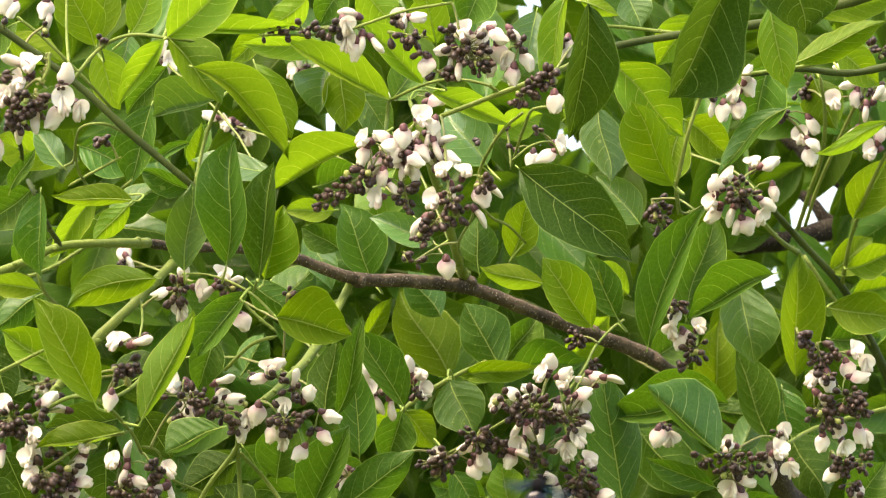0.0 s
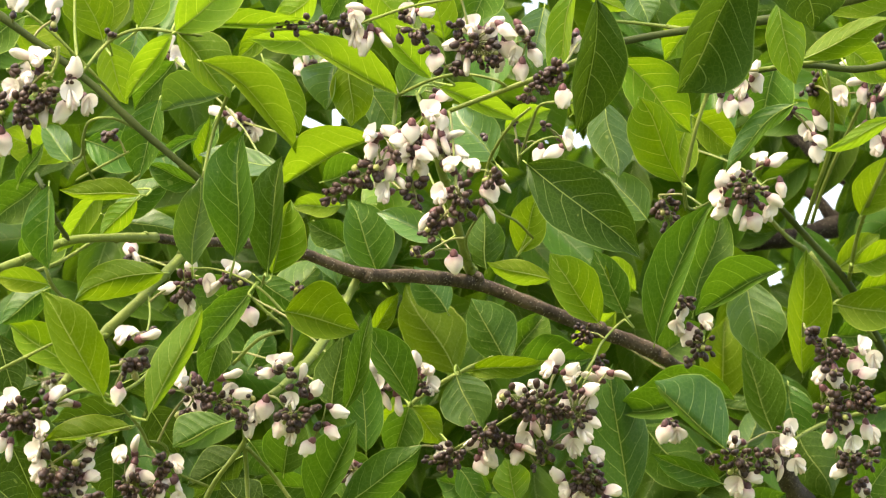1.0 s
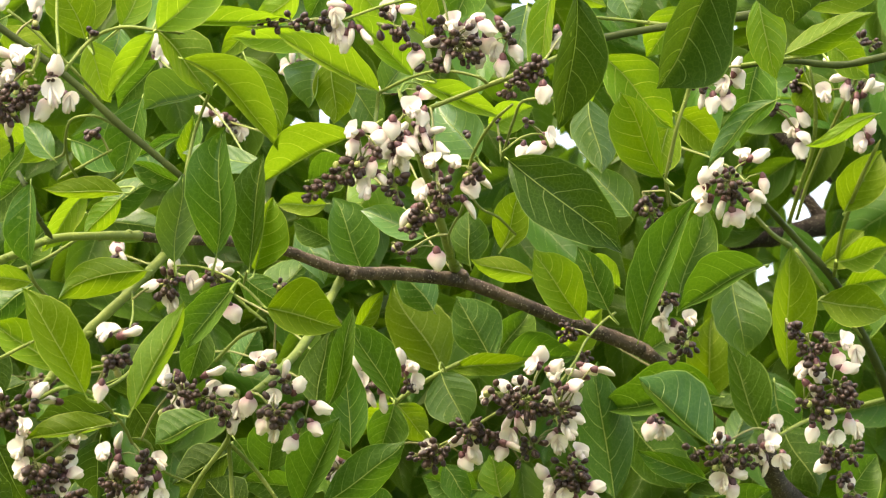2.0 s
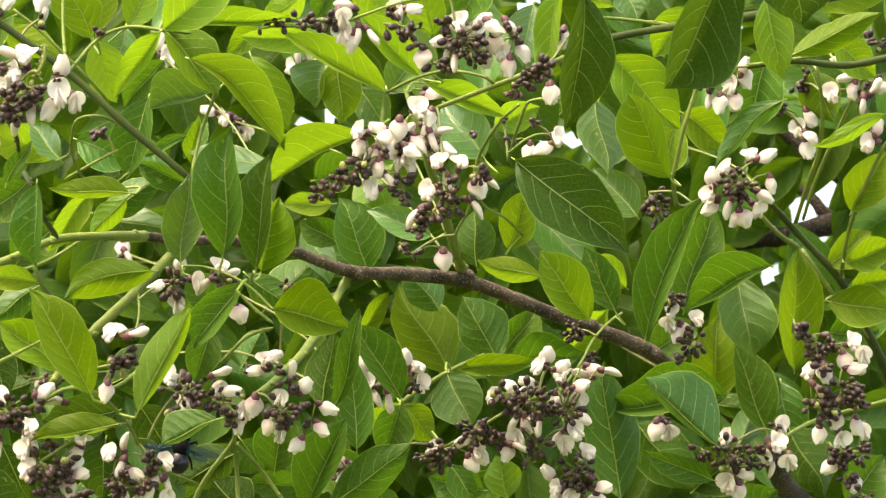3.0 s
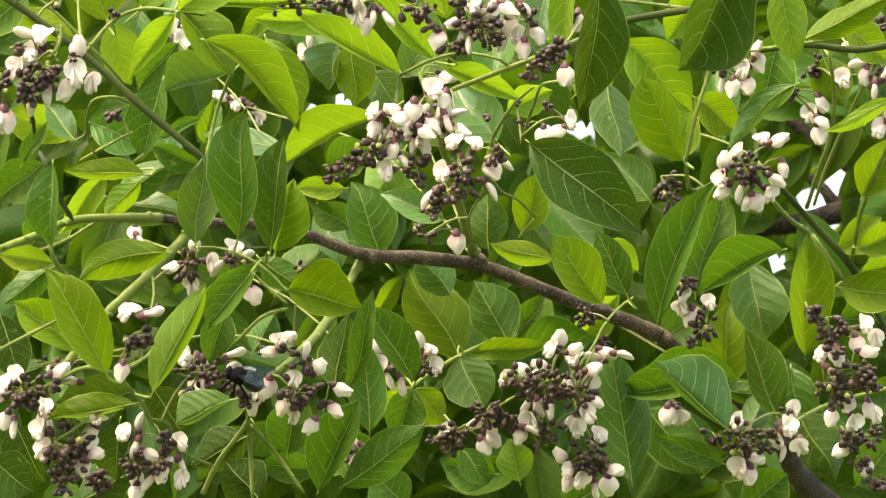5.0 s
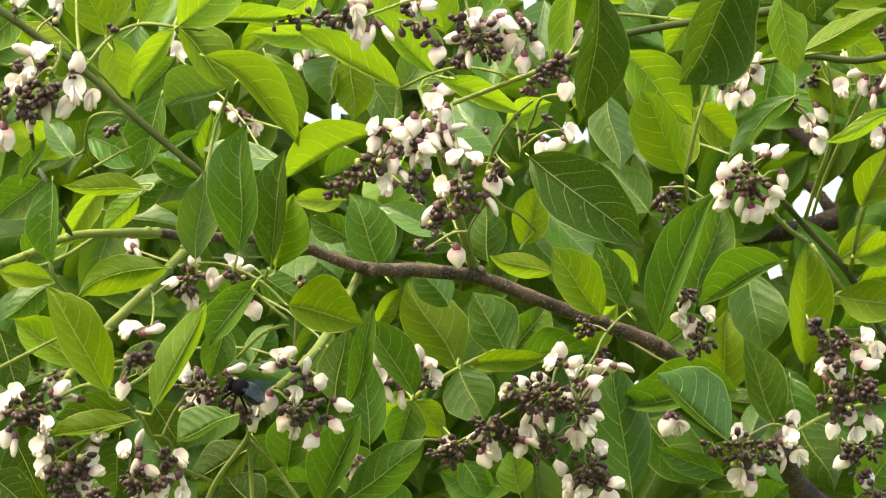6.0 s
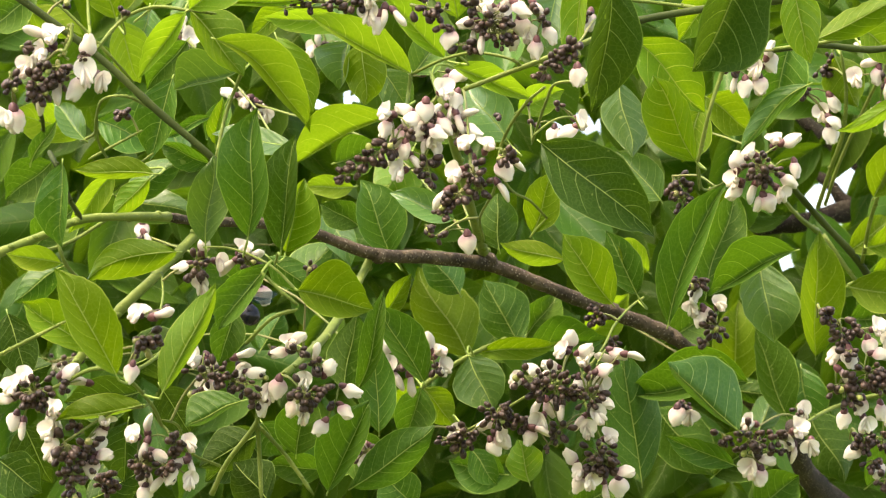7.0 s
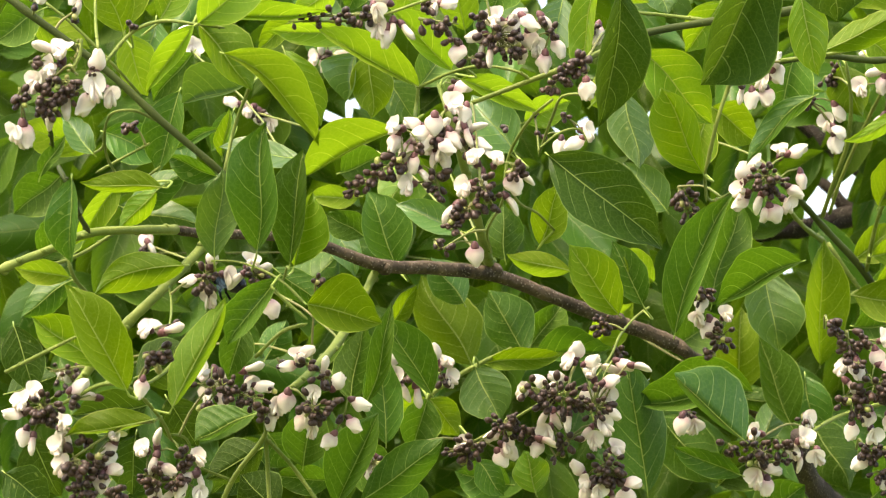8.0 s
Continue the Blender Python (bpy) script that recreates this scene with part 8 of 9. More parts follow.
stalks.append(pedicel(cluster, (-0.2401, 3.0320, 1.9603), at))
stalks.append(peduncle(cluster, (-0.2052, 3.0183, 1.9970), (-0.2558, 3.0255, 1.9751)))
stems_of(cluster, stalks)
cluster = raceme((-0.1899, 3.0766, 1.9841), "dense cluster of purple-brown buds with a few cream flowers", 32)
stalks = []
stalks += bud_group(cluster, (-0.1899, 3.0766, 1.9841), (-0.1877, 3.0775, 1.9790), 0.0074, 18, seed=1184)
stalks += bud_group(cluster, (-0.2030, 3.0779, 1.9649), (-0.2129, 3.0770, 1.9700), 0.0081, 25, seed=1185)
stalks += bud_group(cluster, (-0.2299, 3.0844, 1.9626), (-0.2343, 3.0861, 1.9524), 0.0059, 24, seed=1186)
stalks += bud_group(cluster, (-0.1946, 3.0795, 1.9674), (-0.1928, 3.0797, 1.9659), 0.0066, 16, seed=1187)
at = blossom(cluster, (-0.2058, 3.0759, 1.9925), 275, 0.0155)
stalks.append(pedicel(cluster, (-0.1899, 3.0766, 1.9841), at))
at = blossom(cluster, (-0.2147, 3.0779, 1.9868), 215, 0.0155, opened=True)
stalks.append(pedicel(cluster, (-0.2129, 3.0770, 1.9700), at))
at = blossom(cluster, (-0.2078, 3.0761, 1.9780), 110, 0.0155, opened=True)
stalks.append(pedicel(cluster, (-0.2129, 3.0770, 1.9700), at))
at = blossom(cluster, (-0.1993, 3.0815, 1.9747), 30, 0.0155)
stalks.append(pedicel(cluster, (-0.1946, 3.0795, 1.9674), at))
at = blossom(cluster, (-0.1798, 3.0811, 1.9814), 350, 0.0155, opened=True)
stalks.append(pedicel(cluster, (-0.1877, 3.0775, 1.9790), at))
at = blossom(cluster, (-0.1859, 3.0810, 1.9691), 160, 0.0155)
stalks.append(pedicel(cluster, (-0.1928, 3.0797, 1.9659), at))
at = blossom(cluster, (-0.1783, 3.0840, 1.9691), 70, 0.0155)
stalks.append(pedicel(cluster, (-0.1877, 3.0775, 1.9790), at))
at = blossom(cluster, (-0.1912, 3.0784, 1.9621), 95, 0.0155)
stalks.append(pedicel(cluster, (-0.1928, 3.0797, 1.9659), at))
at = blossom(cluster, (-0.1789, 3.0838, 1.9583), 60, 0.0155, opened=True)
stalks.append(pedicel(cluster, (-0.1928, 3.0797, 1.9659), at))
at = blossom(cluster, (-0.1985, 3.0855, 1.9570), 130, 0.0155)
stalks.append(pedicel(cluster, (-0.2030, 3.0779, 1.9649), at))
at = blossom(cluster, (-0.2073, 3.0908, 1.9576), 280, 0.0155)
stalks.append(pedicel(cluster, (-0.2030, 3.0779, 1.9649), at))
at = blossom(cluster, (-0.2086, 3.0895, 1.9503), 100, 0.0155)
stalks.append(pedicel(cluster, (-0.2030, 3.0779, 1.9649), at))
stalks.append(peduncle(cluster, (-0.1970, 3.0785, 1.9933), (-0.1899, 3.0766, 1.9841)))
stems_of(cluster, stalks)
cluster = raceme((-0.0678, 3.3508, 2.0120), "dense cluster of purple-brown buds with a few cream flowers", 33)
stalks = []
stalks += bud_group(cluster, (-0.0678, 3.3508, 2.0120), (-0.0666, 3.3512, 2.0100), 0.0120, 20, seed=648)
at = blossom(cluster, (-0.0699, 3.3539, 2.0059), 90, 0.0170)
stalks.append(pedicel(cluster, (-0.0678, 3.3508, 2.0120), at))
at = blossom(cluster, (-0.0723, 3.3519, 2.0178), 200, 0.0170)
stalks.append(pedicel(cluster, (-0.0678, 3.3508, 2.0120), at))
stalks.append(peduncle(cluster, (0.0024, 3.3730, 2.0292), (-0.0678, 3.3508, 2.0120)))
stems_of(cluster, stalks)
cluster = raceme((-0.1095, 3.7694, 2.3977), "cream flowers in the shade deeper in the crown", 34)
stalks = []
stalks += bud_group(cluster, (-0.1095, 3.7694, 2.3977), (-0.1072, 3.7706, 2.3909), 0.0046, 8, seed=579)
at = blossom(cluster, (-0.1164, 3.7704, 2.4040), 90, 0.0170)
stalks.append(pedicel(cluster, (-0.1095, 3.7694, 2.3977), at))
at = blossom(cluster, (-0.1210, 3.7722, 2.3932), 170, 0.0170, opened=True)
stalks.append(pedicel(cluster, (-0.1095, 3.7694, 2.3977), at))
at = blossom(cluster, (-0.1132, 3.7730, 2.3886), 100, 0.0170)
stalks.append(pedicel(cluster, (-0.1095, 3.7694, 2.3977), at))
at = blossom(cluster, (-0.0999, 3.7722, 2.3932), 60, 0.0170, opened=True)
stalks.append(pedicel(cluster, (-0.1095, 3.7694, 2.3977), at))
stalks.append(peduncle(cluster, (0.0188, 3.4702, 2.1664), (-0.1095, 3.7694, 2.3977)))
stems_of(cluster, stalks)
cluster = raceme((-0.1685, 3.7158, 2.3371), "cream flowers in the shade deeper in the crown", 35)
stalks = []
stalks += bud_group(cluster, (-0.1685, 3.7158, 2.3371), (-0.1595, 3.7168, 2.3313), 0.0045, 8, seed=445)
at = blossom(cluster, (-0.1717, 3.7055, 2.3378), 150, 0.0170, opened=True)
stalks.append(pedicel(cluster, (-0.1685, 3.7158, 2.3371), at))
at = blossom(cluster, (-0.1614, 3.7185, 2.3331), 60, 0.0170)
stalks.append(pedicel(cluster, (-0.1685, 3.7158, 2.3371), at))
at = blossom(cluster, (-0.1551, 3.7192, 2.3286), 90, 0.0170, opened=True)
stalks.append(pedicel(cluster, (-0.1685, 3.7158, 2.3371), at))
at = blossom(cluster, (-0.1843, 3.7047, 2.3427), 200, 0.0170)
stalks.append(pedicel(cluster, (-0.1685, 3.7158, 2.3371), at))
stalks.append(peduncle(cluster, (0.0188, 3.4702, 2.1664), (-0.1685, 3.7158, 2.3371)))
stems_of(cluster, stalks)
cluster = raceme((0.1800, 3.6588, 2.3077), "cream flowers in the shade deeper in the crown", 36)
stalks = []
stalks += bud_group(cluster, (0.1800, 3.6588, 2.3077), (0.1822, 3.6602, 2.2999), 0.0053, 9, seed=1226)
at = blossom(cluster, (0.1801, 3.6603, 2.3112), 200, 0.0170)
stalks.append(pedicel(cluster, (0.1800, 3.6588, 2.3077), at))
at = blossom(cluster, (0.1810, 3.6636, 2.2915), 90, 0.0170)
stalks.append(pedicel(cluster, (0.1800, 3.6588, 2.3077), at))
stalks.append(peduncle(cluster, (0.2586, 3.5746, 2.2358), (0.1800, 3.6588, 2.3077)))
stems_of(cluster, stalks)
cluster = raceme((-0.2173, 3.5326, 2.3551), "a few cream-white pea flowers with small dark buds", 37)
stalks = []
stalks += bud_group(cluster, (-0.2173, 3.5326, 2.3551), (-0.2156, 3.5327, 2.3542), 0.0026, 4, seed=315)
at = blossom(cluster, (-0.2146, 3.5219, 2.3580), 300, 0.0170)
stalks.append(pedicel(cluster, (-0.2173, 3.5326, 2.3551), at))
at = blossom(cluster, (-0.2090, 3.5238, 2.3471), 20, 0.0170, opened=True)
stalks.append(pedicel(cluster, (-0.2173, 3.5326, 2.3551), at))
stalks.append(peduncle(cluster, (-0.1067, 3.3492, 2.1680), (-0.2173, 3.5326, 2.3551)))
stems_of(cluster, stalks)
cluster = raceme((-0.2518, 3.6733, 2.2234), "cream flowers in the shade deeper in the crown", 38)
stalks = []
stalks += bud_group(cluster, (-0.2518, 3.6733, 2.2234), (-0.2501, 3.6737, 2.2212), 0.0027, 4, seed=254)
at = blossom(cluster, (-0.2502, 3.6747, 2.2268), 90, 0.0170)
stalks.append(pedicel(cluster, (-0.2518, 3.6733, 2.2234), at))
at = blossom(cluster, (-0.2459, 3.6640, 2.2187), 60, 0.0170)
stalks.append(pedicel(cluster, (-0.2518, 3.6733, 2.2234), at))
stalks.append(peduncle(cluster, (-0.0418, 3.4979, 2.0582), (-0.2518, 3.6733, 2.2234)))
stems_of(cluster, stalks)
cluster = raceme((-0.3058, 3.9969, 2.2700), "cream flowers in the shade deeper in the crown", 39)
stalks = []
stalks += bud_group(cluster, (-0.3058, 3.9969, 2.2700), (-0.2937, 3.9974, 2.2672), 0.0106, 16, seed=189)
at = blossom(cluster, (-0.2954, 3.9865, 2.2712), 180, 0.0170, opened=True)
stalks.append(pedicel(cluster, (-0.3058, 3.9969, 2.2700), at))
at = blossom(cluster, (-0.3156, 4.0008, 2.2589), 120, 0.0170, opened=True)
stalks.append(pedicel(cluster, (-0.3058, 3.9969, 2.2700), at))
at = blossom(cluster, (-0.3069, 3.9885, 2.2598), 60, 0.0170)
stalks.append(pedicel(cluster, (-0.3058, 3.9969, 2.2700), at))
at = blossom(cluster, (-0.2785, 3.9869, 2.2693), 20, 0.0170)
stalks.append(pedicel(cluster, (-0.3058, 3.9969, 2.2700), at))
stalks.append(peduncle(cluster, (0.2199, 3.8476, 2.1330), (-0.3058, 3.9969, 2.2700)))
stems_of(cluster, stalks)
cluster = raceme((-0.3317, 3.8131, 2.1426), "cream flowers in the shade deeper in the crown", 40)
stalks = []
stalks += bud_group(cluster, (-0.3317, 3.8131, 2.1426), (-0.3134, 3.8147, 2.1336), 0.0174, 24, seed=100)
at = blossom(cluster, (-0.3227, 3.8159, 2.1384), 200, 0.0170)
stalks.append(pedicel(cluster, (-0.3317, 3.8131, 2.1426), at))
at = blossom(cluster, (-0.2081, 3.8184, 2.1239), 120, 0.0170, opened=True)
stalks.append(pedicel(cluster, (-0.3317, 3.8131, 2.1426), at))
at = blossom(cluster, (-0.3491, 3.8048, 2.1322), 160, 0.0170)
stalks.append(pedicel(cluster, (-0.3317, 3.8131, 2.1426), at))
stalks.append(peduncle(cluster, (-0.0418, 3.4979, 2.0582), (-0.3317, 3.8131, 2.1426)))
stems_of(cluster, stalks)
cluster = raceme((0.2947, 4.0155, 2.1616), "cream flowers in the shade deeper in the crown", 41)
stalks = []
stalks += bud_group(cluster, (0.2947, 4.0155, 2.1616), (0.2971, 4.0158, 2.1597), 0.0029, 4, seed=1436)
at = blossom(cluster, (0.2996, 4.0176, 2.1610), 90, 0.0170, opened=True)
stalks.append(pedicel(cluster, (0.2947, 4.0155, 2.1616), at))
stalks.append(peduncle(cluster, (0.2834, 3.9990, 2.1011), (0.2947, 4.0155, 2.1616)))
stems_of(cluster, stalks)
cluster = raceme((-0.1054, 3.1672, 2.1131), "dense cluster of purple-brown buds with a few cream flowers", 42)
stalks = []
stalks += bud_group(cluster, (-0.1054, 3.1672, 2.1131), (-0.1046, 3.1676, 2.1109), 0.0027, 10, seed=550)
stalks.append(peduncle(cluster, (-0.1090, 3.1887, 2.0537), (-0.1054, 3.1672, 2.1131)))
stems_of(cluster, stalks)
cluster = raceme((-0.2303, 3.1715, 2.2209), "dense cluster of purple-brown buds with a few cream flowers", 43)
stalks = []
stalks += bud_group(cluster, (-0.2303, 3.1715, 2.2209), (-0.2330, 3.1717, 2.2198), 0.0035, 12, seed=228)
stalks.append(peduncle(cluster, (-0.2212, 3.1739, 2.2064), (-0.2303, 3.1715, 2.2209)))
stems_of(cluster, stalks)
cluster = raceme((0.0987, 3.4737, 2.1302), "dense cluster of purple-brown buds with a few cream flowers", 44)
stalks = []
stalks += bud_group(cluster, (0.0987, 3.4737, 2.1302), (0.1003, 3.4739, 2.1289), 0.0084, 18, seed=1064)
stalks += bud_group(cluster, (0.1095, 3.4769, 2.1116), (0.1104, 3.4772, 2.1096), 0.0054, 8, seed=1090)
stalks.append(peduncle(cluster, (0.1148, 3.4700, 2.1241), (0.0987, 3.4737, 2.1302)))
stems_of(cluster, stalks)
cluster = raceme((-0.0099, 3.4050, 2.2965), "a few cream-white pea flowers with small dark buds", 46)
stalks = []
stalks += bud_group(cluster, (-0.0099, 3.4050, 2.2965), (-0.0079, 3.4052, 2.2949), 0.0033, 5, seed=806)
at = blossom(cluster, (-0.0058, 3.3956, 2.2921), 350, 0.0170)
stalks.append(pedicel(cluster, (-0.0099, 3.4050, 2.2965), at))
at = blossom(cluster, (-0.0347, 3.4069, 2.2969), 190, 0.0170)
stalks.append(pedicel(cluster, (-0.0099, 3.4050, 2.2965), at))
stalks.append(peduncle(cluster, (-0.0099, 3.4651, 2.3007), (-0.0099, 3.4050, 2.2965)))
stems_of(cluster, stalks)
cluster = raceme((0.2499, 3.5257, 2.0667), "a few cream-white pea flowers with small dark buds", 47)
stalks = []
stalks += bud_group(cluster, (0.2499, 3.5257, 2.0667), (0.2512, 3.5258, 2.0658), 0.0021, 4, seed=1422)
at = blossom(cluster, (0.2543, 3.5279, 2.0657), 60, 0.0170)
stalks.append(pedicel(cluster, (0.2499, 3.5257, 2.0667), at))
stalks.append(peduncle(cluster, (0.2581, 3.5342, 2.0577), (0.2499, 3.5257, 2.0667)))
stems_of(cluster, stalks)

# ---------------------------------------------------------------- deeper crown: countless leaves, with a few gaps to the sky
GAP_LIST = [(0.081, 0.011, 0.001, 0.002), (0.076, 0.007, 0.002, 0.001), (0.078, 0.001, 0.001, 0.001), (0.068, -0.008, 0.001, 0.002), (0.025, 0.022, 0.002, 0.002), (-0.0268, 0.0262, 0.0019, 0.0018)]


def deep_crown():
    rnd = random.Random(11)
    bm = bmesh.new()
    uv = bm.loops.layers.uv.new("UVMap")
    eye = Vector((0.0, 0.0, 1.6))
    made = 0
    while made < 3400:
        d = 3.95 + 1.5 * rnd.random() ** 1.2
        a = rnd.uniform(-0.125, 0.125)
        b = rnd.uniform(-0.085, 0.085)
        length = rnd.uniform(0.06, 0.105)
        base = eye - FACE * d + ACROSS * a * d + RISE * b * d
        an = rnd.gauss(math.pi / 2, 0.9)
        way = ACROSS * math.cos(an) - RISE * math.sin(an) + FACE * rnd.uniform(-0.5, 0.5)
        way.normalize()
        ca, cb = a + way.dot(ACROSS) * length * 0.5 / d, b + way.dot(RISE) * length * 0.5 / d
        room = 0.28 * length / d
        if any(((ca - gx) / (rx + room)) ** 2 + ((cb - gy) / (ry + room)) ** 2 < 1 for gx, gy, rx, ry in GAP_LIST):
            continue
        half = length * rnd.uniform(0.20, 0.28)
        tip = base + way * length
        grid, _, _ = blade_points(base, tip, half, half * rnd.uniform(0.5, 1), 0.0, rnd.uniform(-0.4, 0.8), 0.06, made + 5000, 8, 2)
        blade_into(bm, uv, grid)
        made += 1
    me = bpy.data.meshes.new("crown_foliage")
    bm.to_mesh(me)
    bm.free()
    me.materials.append(FAR)
    return tagged(new("crown_foliage", me), "dense green leaves deeper in the tree crown", "foliage", kind="stuff")


deep_crown()


# Never in view: added under the tree to bounce light up into the leaves.
def make_ground():
    bm = bmesh.new()
    n = 40
    grid = []
    for i in range(n + 1):
        row = []
        for j in range(n + 1):
            u, v = (i / n * 2 - 1), (j / n * 2 - 1)
            x, y = 900 * u * abs(u) ** 1.6, 900 * v * abs(v) ** 1.6
            row.append(bm.verts.new((x, y + 3, 0.05 * noise.noise(Vector((x, y, 0)) * 0.3))))
        grid.append(row)
    for i in range(n):
        for j in range(n):
            bm.faces.new((grid[i][j], grid[i + 1][j], grid[i + 1][j + 1], grid[i][j + 1]))
    me = as_mesh("ground", bm, GROUND)
    return tagged(new("ground", me), "unseen grassy soil under the tree", "ground", kind="structure")


make_ground()


def bee_path():
    return [
        bee_row(0.00, (0.0638, 3.2118, 1.9810), -70, 0.55),
        bee_row(0.10, (0.0952, 3.2096, 1.9949), -60, 0.55),
        bee_row(0.20, (0.1112, 3.2034, 2.0320), -55, 0.55),
        bee_row(0.30, (0.1216, 3.2005, 2.0490), -50, 0.55),
        bee_row(0.40, (0.1335, 3.2185, 2.0632), -100, 0.55),
        bee_row(0.43, (0.1303, 3.2183, 2.0641), -110, 0.55),
        bee_row(0.48, (0.0778, 3.1984, 2.0619), -128, 0.55),
        bee_row(0.52, (0.0661, 3.1981, 2.0624), -138, 0.55),
        bee_row(0.60, (-0.0831, 3.1945, 2.0790), -170, 0.55),
        bee_row(0.70, (-0.2284, 3.2229, 2.0848), -175, 0.55),
        bee_row(0.80, (-0.3669, 3.2610, 2.0935), -172, 0.55),
        bee_row(0.90, (-0.4420, 3.2622, 2.0945), -165, 0.5),
        bee_row(1.50, (-0.4753, 3.2635, 2.0797), -90, 0.3),
        bee_row(1.85, (-0.4476, 3.2447, 2.0522), -40, 0.3),
        bee_row(2.20, (-0.3788, 3.2036, 2.0221), 10, 0.3),
        bee_row(2.60, (-0.2191, 3.1410, 1.9972), 5, 0.3),
        bee_row(2.80, (-0.1588, 3.1138, 1.9971), -60, 0.3),
        bee_row(2.90, (-0.1654, 3.1152, 1.9980), -70, 0.3),
        bee_row(3.00, (-0.1720, 3.1180, 1.9901), -80, 0.3),
        bee_row(3.10, (-0.1650, 3.1194, 1.9937), -78, 0.3),
        bee_row(3.20, (-0.1646, 3.1220, 1.9900), -75, 0.3),
        bee_row(3.30, (-0.1661, 3.1214, 1.9940), -65, 0.3),
        bee_row(3.40, (-0.1683, 3.1214, 1.9943), -60, 0.3),
        bee_row(3.50, (-0.1706, 3.1214, 1.9951), -80, 0.3),
        bee_row(3.60, (-0.1595, 3.1205, 1.9921), -110, 0.3),
        bee_row(3.70, (-0.1410, 3.1184, 1.9969), -85, 0.4),
        bee_row(3.80, (-0.1452, 3.1162, 2.0020), -100, 0.4),
        bee_row(3.90, (-0.1278, 3.1151, 2.0146), -115, 0.4),
        bee_row(4.00, (-0.1171, 3.1128, 2.0338), -140, 0.1),
        bee_row(4.10, (-0.1209, 3.1106, 2.0421), -150, 0.3),
        bee_row(4.20, (-0.1321, 3.0988, 2.0470), -150, 0.3),
        bee_row(4.30, (-0.1388, 3.0875, 2.0417), -125, 0.5),
        bee_row(4.40, (-0.1417, 3.0863, 2.0370), -96, 0.3),
        bee_row(4.50, (-0.1399, 3.0851, 2.0321), -110, 0.5),
        bee_row(4.60, (-0.1348, 3.0845, 2.0260), -160, 0.1, 0.1),
        bee_row(4.70, (-0.1350, 3.0833, 2.0232), -160, 0.1, 0.1),
        bee_row(5.20, (-0.1357, 3.0854, 2.0243), -160, 0.1, 0.1),
        bee_row(5.80, (-0.1352, 3.0879, 2.0261), -155, 0.1, 0.1),
        bee_row(6.00, (-0.1356, 3.0907, 2.0270), -155, 0.1, 0.1),
        bee_row(6.20, (-0.1359, 3.1041, 2.0279), -155, 0.1, 0.1),
        bee_row(6.30, (-0.1306, 3.0730, 2.0324), -120, 0.3),
        bee_row(6.40, (-0.1180, 3.1366, 2.0764), -160, 0.3),
        bee_row(6.50, (-0.1203, 3.1347, 2.0879), -170, 0.3),
        bee_row(6.60, (-0.1183, 3.1328, 2.1063), -165, 0.3),
        bee_row(6.70, (-0.1332, 3.1329, 2.1132), -160, 0.3),
        bee_row(6.80, (-0.1359, 3.1267, 2.0976), -150, 0.3),
        bee_row(7.00, (-0.1442, 3.1233, 2.0773), -120, 0.3),
        bee_row(7.20, (-0.1420, 3.1436, 2.1063), -130, 0.3),
        bee_row(7.30, (-0.1533, 3.1529, 2.1133), -140, 0.5, 0.2),
        bee_row(7.40, (-0.1638, 3.1737, 2.1126), -148, 0.8, 0.1),
        bee_row(7.50, (-0.1617, 3.1742, 2.1120), -150, 0.9, 0.1),
        bee_row(7.60, (-0.1510, 3.1755, 2.0975), -130, 0.6, 0.2),
        bee_row(7.70, (-0.1400, 3.1749, 2.0943), -140, 0.5, 0.2),
        bee_row(7.80, (-0.1503, 3.1705, 2.1139), -155, 0.6, 0.1),
        bee_row(7.90, (-0.1623, 3.1692, 2.1148), -160, 0.9, 0.1),
        bee_row(8.00, (-0.1624, 3.1685, 2.1115), -165, 0.9, 0.1),
    ]

# ---------------------------------------------------------------- bee


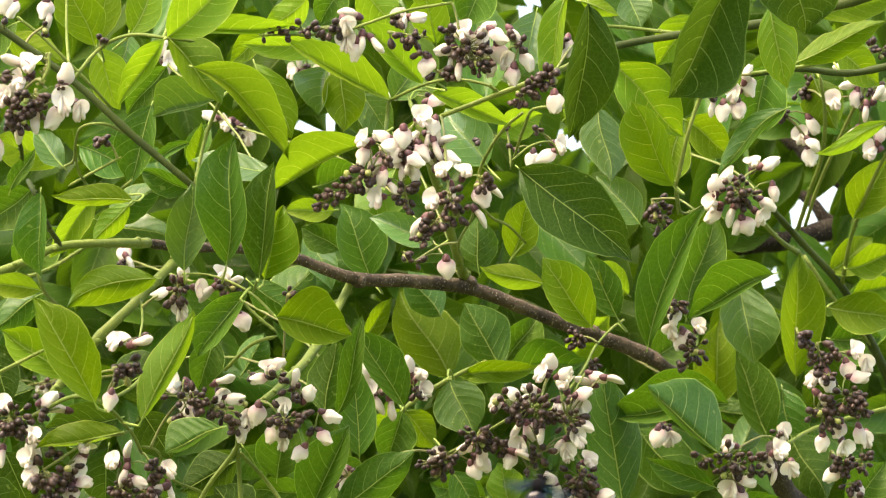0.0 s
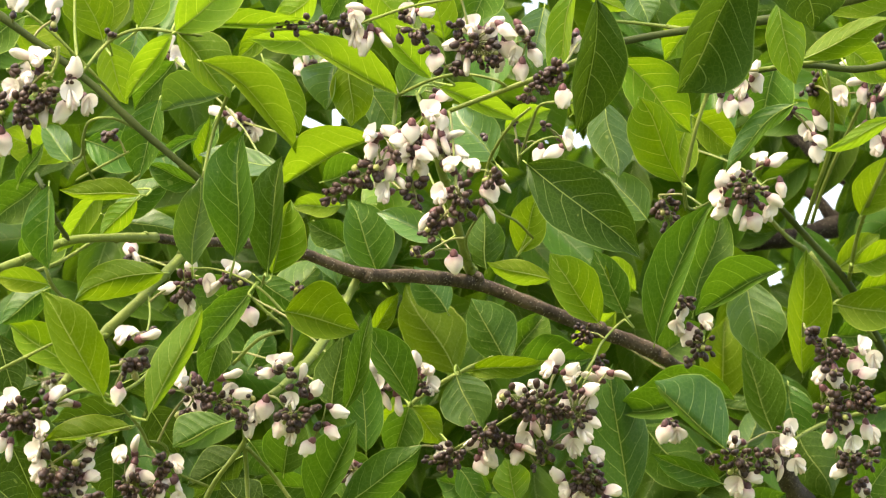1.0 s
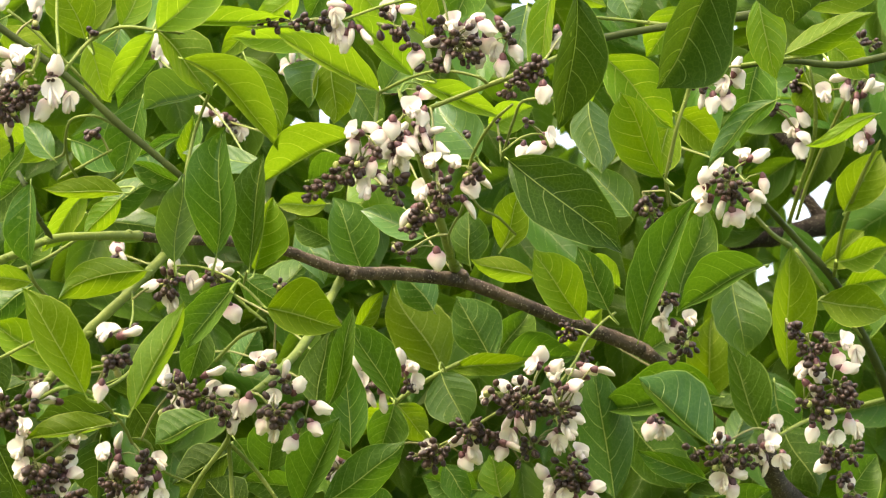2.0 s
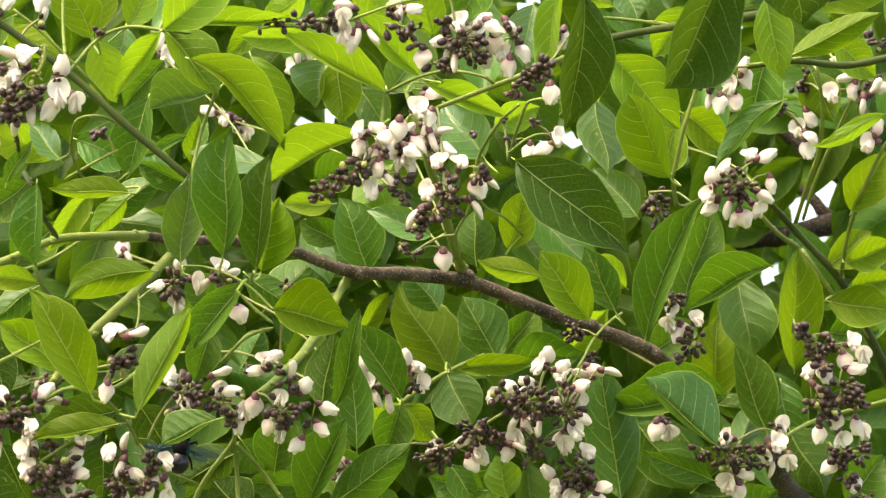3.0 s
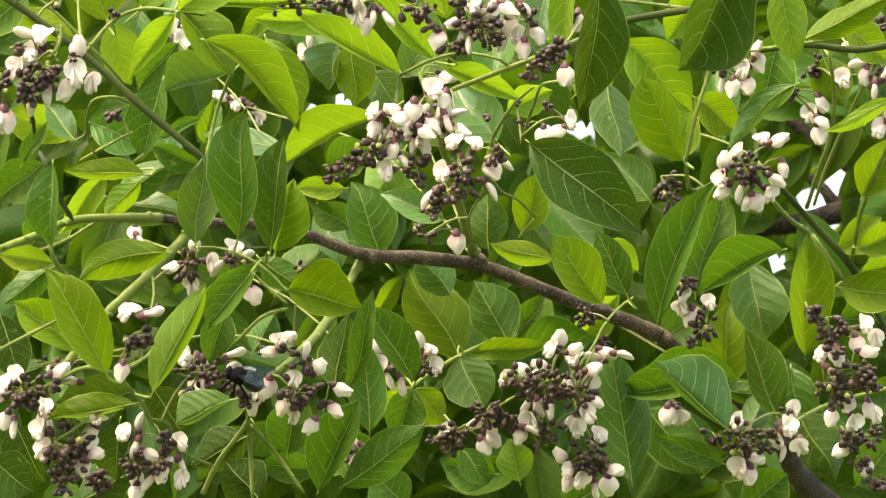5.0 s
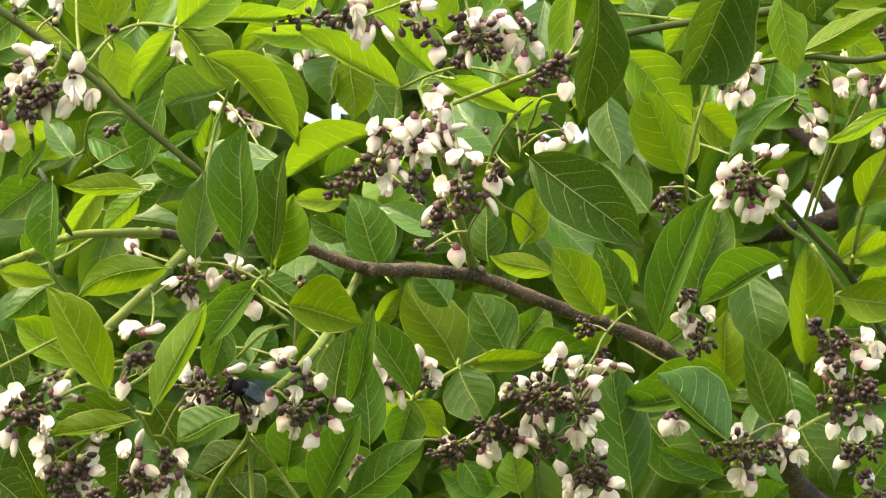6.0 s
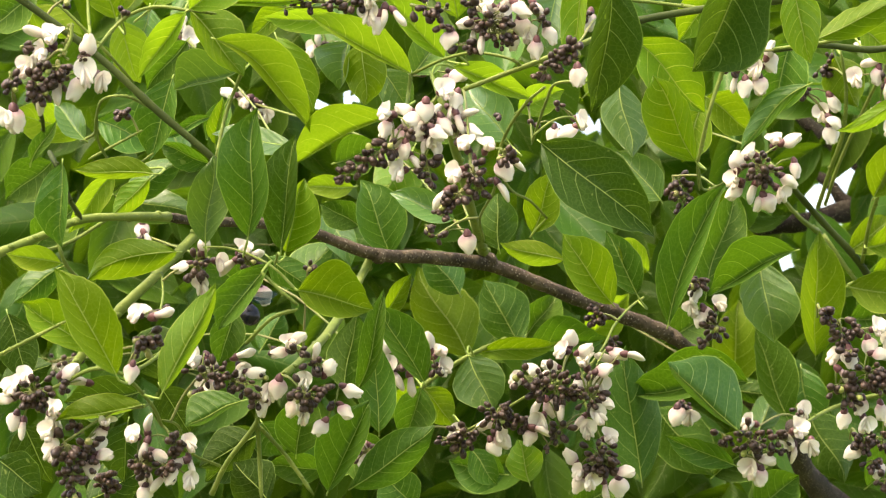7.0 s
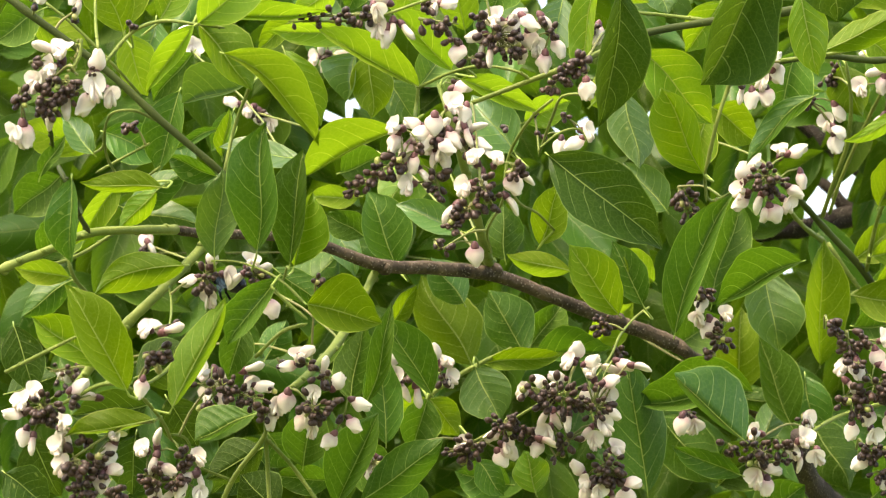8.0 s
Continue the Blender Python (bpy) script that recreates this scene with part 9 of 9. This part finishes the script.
def make_bee():
    bee = thing("carpenter_bee", (0, 0, 0), "large blue-black carpenter bee visiting the blossoms", "bee")
    bm = bmesh.new()
    egg(bm, (0.0010, 0, 0.0008), (0.0058, 0.0060, 0.0054), (0, 0, 0), 0.0, 16, 12)
    for v in bm.verts:
        v.co += v.co.normalized() * 0.0005 * noise.noise(v.co * 1500)
    part("thorax", bm, BEE_FUZZ, bee, "fuzzy black thorax")
    bm = bmesh.new()
    egg(bm, (-0.0085, 0, -0.0004), (0.0076, 0.0068, 0.0054), (0, -8, 0), -0.10, 18, 16)
    for v in bm.verts:
        ring = math.sin(v.co.x * 2 * math.pi / 0.0026)
        v.co.y *= 1 + 0.025 * ring
        v.co.z *= 1 + 0.025 * ring
    part("abdomen", bm, BEE_BODY, bee, "glossy blue-black segmented abdomen")
    bm = bmesh.new()
    egg(bm, (0.0076, 0, -0.0004), (0.0030, 0.0046, 0.0038), (0, 15, 0), 0.0, 14, 10)
    head = part("head", bm, BEE_FUZZ, bee)
    for s in (-1, 1):
        bm = bmesh.new()
        egg(bm, (0.0085, 0.0036 * s, 0.0002), (0.0014, 0.0012, 0.0025), (0, 10, 0), 0.0, 10, 8)
        part("eye", bm, BEE_BODY, head)
        bm = bmesh.new()
        tube(bm, [(0.0098, 0.0010 * s, 0.0012, 0.0003), (0.0120, 0.0024 * s, 0.0024, 0.00026), (0.0142, 0.0044 * s, 0.0016, 0.00024), (0.0155, 0.0062 * s, 0.0, 0.0002)], 5)
        part("antenna", bm, BEE_BODY, head)
        for k, (x0, x1) in enumerate(((0.0045, 0.0085), (0.0015, 0.0005), (-0.0012, -0.0085))):
            bm = bmesh.new()
            tube(bm, [(x0, 0.0030 * s, -0.0030, 0.0008), ((x0 + x1) / 2, 0.0062 * s, -0.0042, 0.0009), (x1, 0.0070 * s, -0.0082, 0.0007), (x1 - 0.001, 0.0066 * s, -0.0125, 0.00035)], 6, 0.25, 900.0)
            part("leg", bm, BEE_FUZZ, bee)
    wings = []
    for s in (-1, 1):
        bm = bmesh.new()
        for (span, chord, back) in ((0.0215, 0.0072, 0.0), (0.0150, 0.0062, 0.0042)):
            rows = []
            for i in range(11):
                t = i / 10
                w = chord * (0.22 + 0.78 * math.sin(math.pi * min(1.0, t * 0.92 + 0.02)) ** 0.7) * (1 - 0.25 * t)
                lead = 0.0016 - back * (0.6 + 0.4 * t) - 0.003 * t * t
                row = []
                for j in range(6):
                    f = j / 5
                    z = 0.0005 * math.sin(f * 9 + t * 6) + 0.0010 * t * t - back * 0.1
                    row.append(bm.verts.new((lead - w * f, s * span * t, z)))
                rows.append(row)
            for i in range(10):
                for j in range(5):
                    quad = (rows[i][j], rows[i][j + 1], rows[i + 1][j + 1], rows[i + 1][j])
                    bm.faces.new(quad if s < 0 else quad[::-1])
        wings.append(part("wing", bm, WING, bee, "iridescent blue-green wing"))
    return bee, wings


def bee_row(t, place, angle, away=0.8, tilt=0.35):
    """A pose of the bee: its head towards angle (degrees; 0 across, 90 down) and away, its back up and towards the viewer."""
    an = radians(angle)
    d = ACROSS * math.cos(an) - RISE * math.sin(an) - FACE * away
    return (t, Matrix.Translation(place) @ aim(d, FACE * 0.75 + RISE * (0.9 + tilt)) @ Matrix.Translation((0.0048, 0, 0)))


def wing_pose(side, beat, spread):
    """beat: degrees up; spread: 1 out for flight, 0 folded back over the abdomen."""
    sweep = side * (1 - spread) * 66
    return Matrix.Translation((0.0014, 0.0038 * side, 0.0042)) @ pose(0, 0, 0, 0, 0, sweep) @ pose(0, 0, 0, side * (beat * spread + 6), 0, 0)


bee, bee_wings = make_bee()
bee.scale = (1.04, 1.04, 1.04)


def motions():
    rows = bee_path()
    walk(bee, rows)
    rests = ((4.55, 6.22), (7.36, 7.54), (7.86, 8.1))
    for wing, side in zip(bee_wings, (-1, 1)):
        flaps = []
        for k in range(241):
            t = k / FPS
            spread = 1.0
            for a, b in rests:
                if a <= t <= b:
                    spread = max(0.0, 1 - 6 * min(t - a, b - t))
            flaps.append((t, wing_pose(side, 34 if k % 2 else -22, spread)))
        walk(wing, flaps)


motions()
